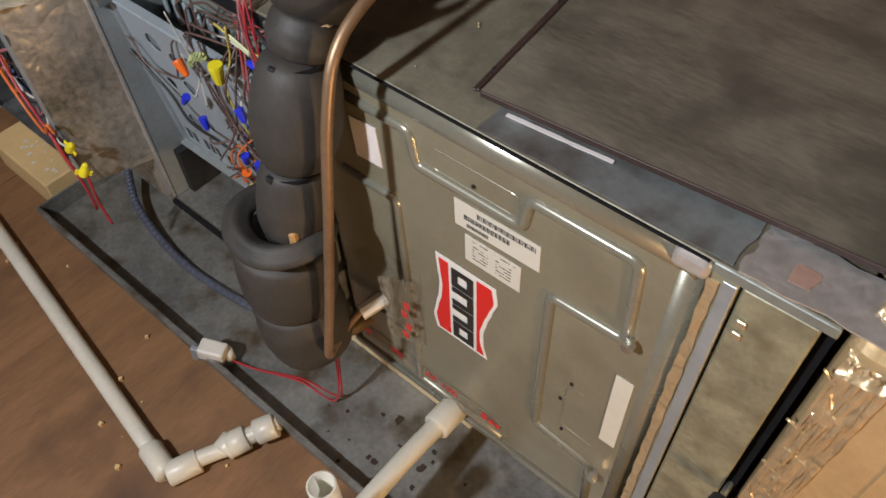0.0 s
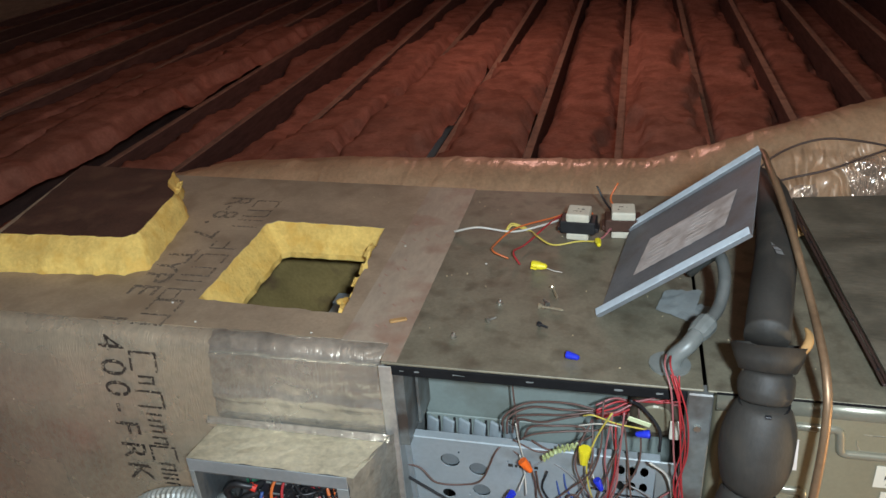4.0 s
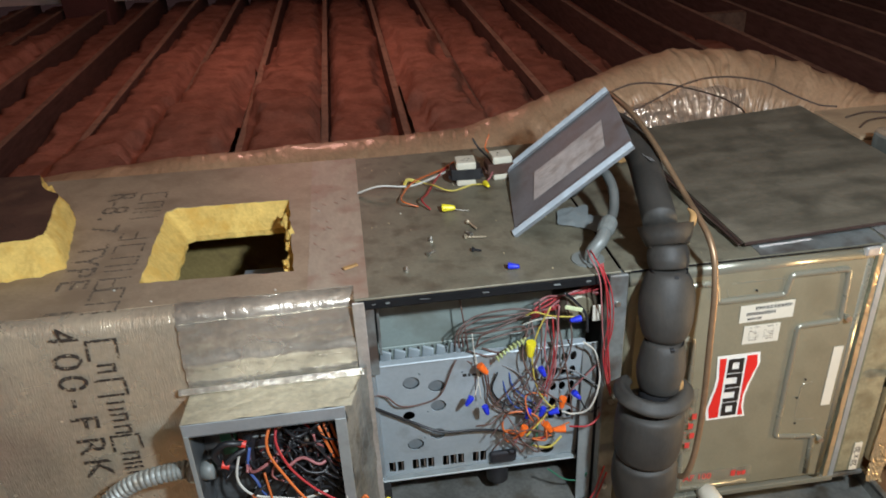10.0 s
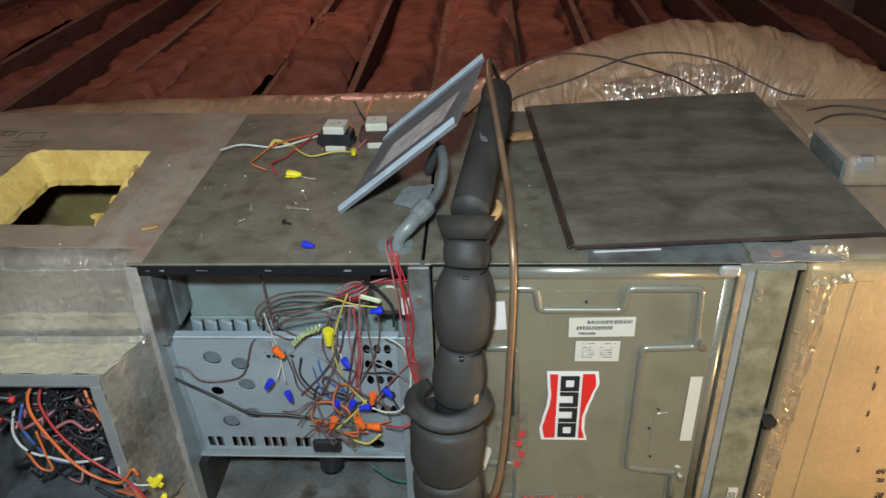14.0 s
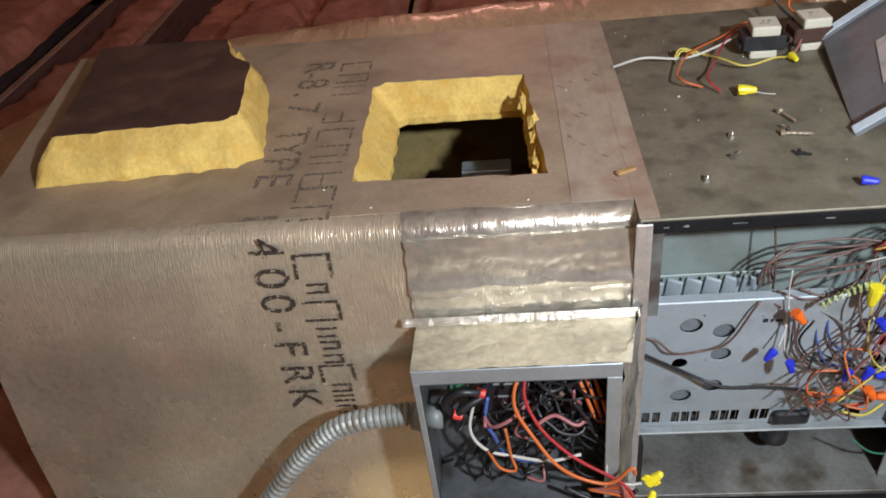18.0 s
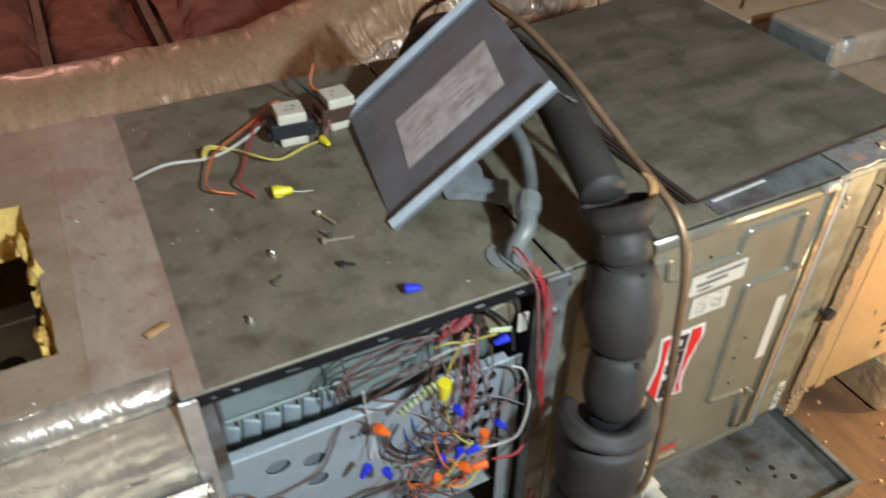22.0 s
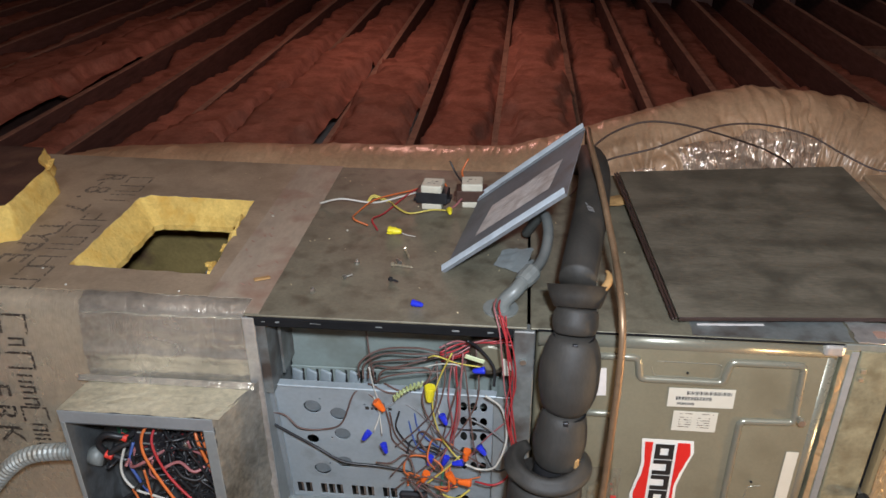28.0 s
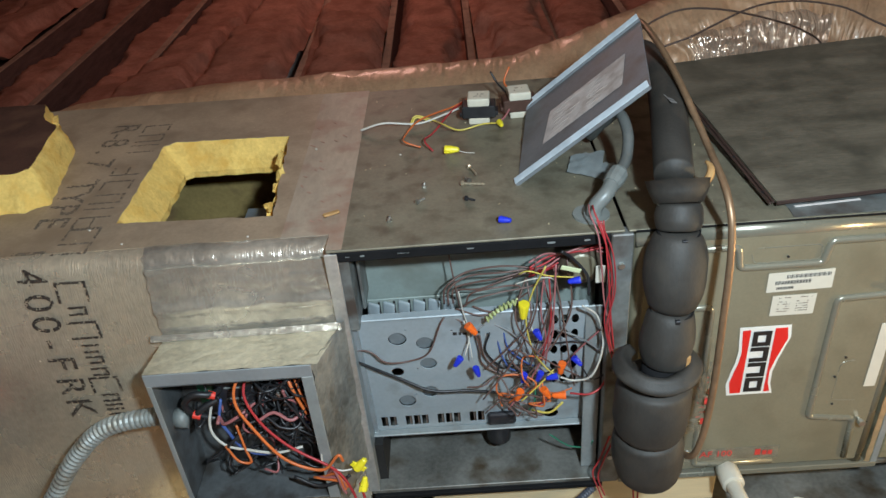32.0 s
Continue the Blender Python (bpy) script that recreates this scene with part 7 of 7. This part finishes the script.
part("dial", turned(sweep([(0, 0, 0), (0, 0, 0.018)], 0.04, 24), pose(-0.81, -0.231, 0.3, 60, 0, 40)), CONDUIT, tool, smooth=False)
part("stem", sweep([(-0.81, -0.235, 0.275), (-0.795, -0.235, 0.26), (-0.79, -0.235, 0.25)], 0.009, 10), BRASS, tool)
part("grip", sweep([(-0.8, -0.24, 0.252), (-0.795, -0.238, 0.25), (-0.745, -0.212, 0.195), (-0.738, -0.208, 0.188)], [0.007, 0.012, 0.013, 0.008], 12), RED_PLASTIC, tool, smooth=True)
part("rod", sweep(curve_points([(-0.8, -0.22, 0.262), (-0.74, -0.16, 0.24), (-0.66, -0.095, 0.19), (-0.633, -0.074, 0.175)], 6), 0.003, 6), IRON, tool)
part("foot", sweep([(-0.81, -0.235, 0.275), (-0.83, -0.25, 0.1), (-0.84, -0.26, DECK)], 0.007, 8), IRON, tool)

dust = bmesh.new()
for k in range(80):
    x, y = random.uniform(0.03, 0.62), random.uniform(0.03, 0.58)
    if k % 3 == 0:
        x, y = random.uniform(-0.48, -0.01), random.uniform(0.07, 0.58)
        if -0.4 < x < -0.09 and y < 0.46:
            continue
    s = random.uniform(0.0006, 0.0019)
    bmesh.ops.create_cube(dust, size=s, matrix=Matrix.Translation((x, y, TOP + 0.0012 + s * 0.3)) @ Matrix.Rotation(random.uniform(0, 3), 4, "Z"))
tagged(mesh_object("dust_specks", dust, WOOD_STRIP), "pale dust specks scattered on the cabinet and plenum tops", "debris", kind="stuff")

crumbs = bmesh.new()
for k in range(160):
    x, y = random.uniform(-0.6, 1.7), random.uniform(-0.9, -0.17)
    if k % 3 == 0:
        x, y = random.uniform(1.09, 1.6), random.uniform(-0.4, 0.1)
    s = random.uniform(0.002, 0.007)
    bmesh.ops.create_cube(crumbs, size=s, matrix=Matrix.Translation((x, y, DECK + s * 0.4)) @ Matrix.Rotation(random.uniform(0, 3), 4, "Z"))
tagged(mesh_object("deck_crumbs", crumbs, CREAM), "scattered pale crumbs on the plywood deck", "debris", kind="stuff")
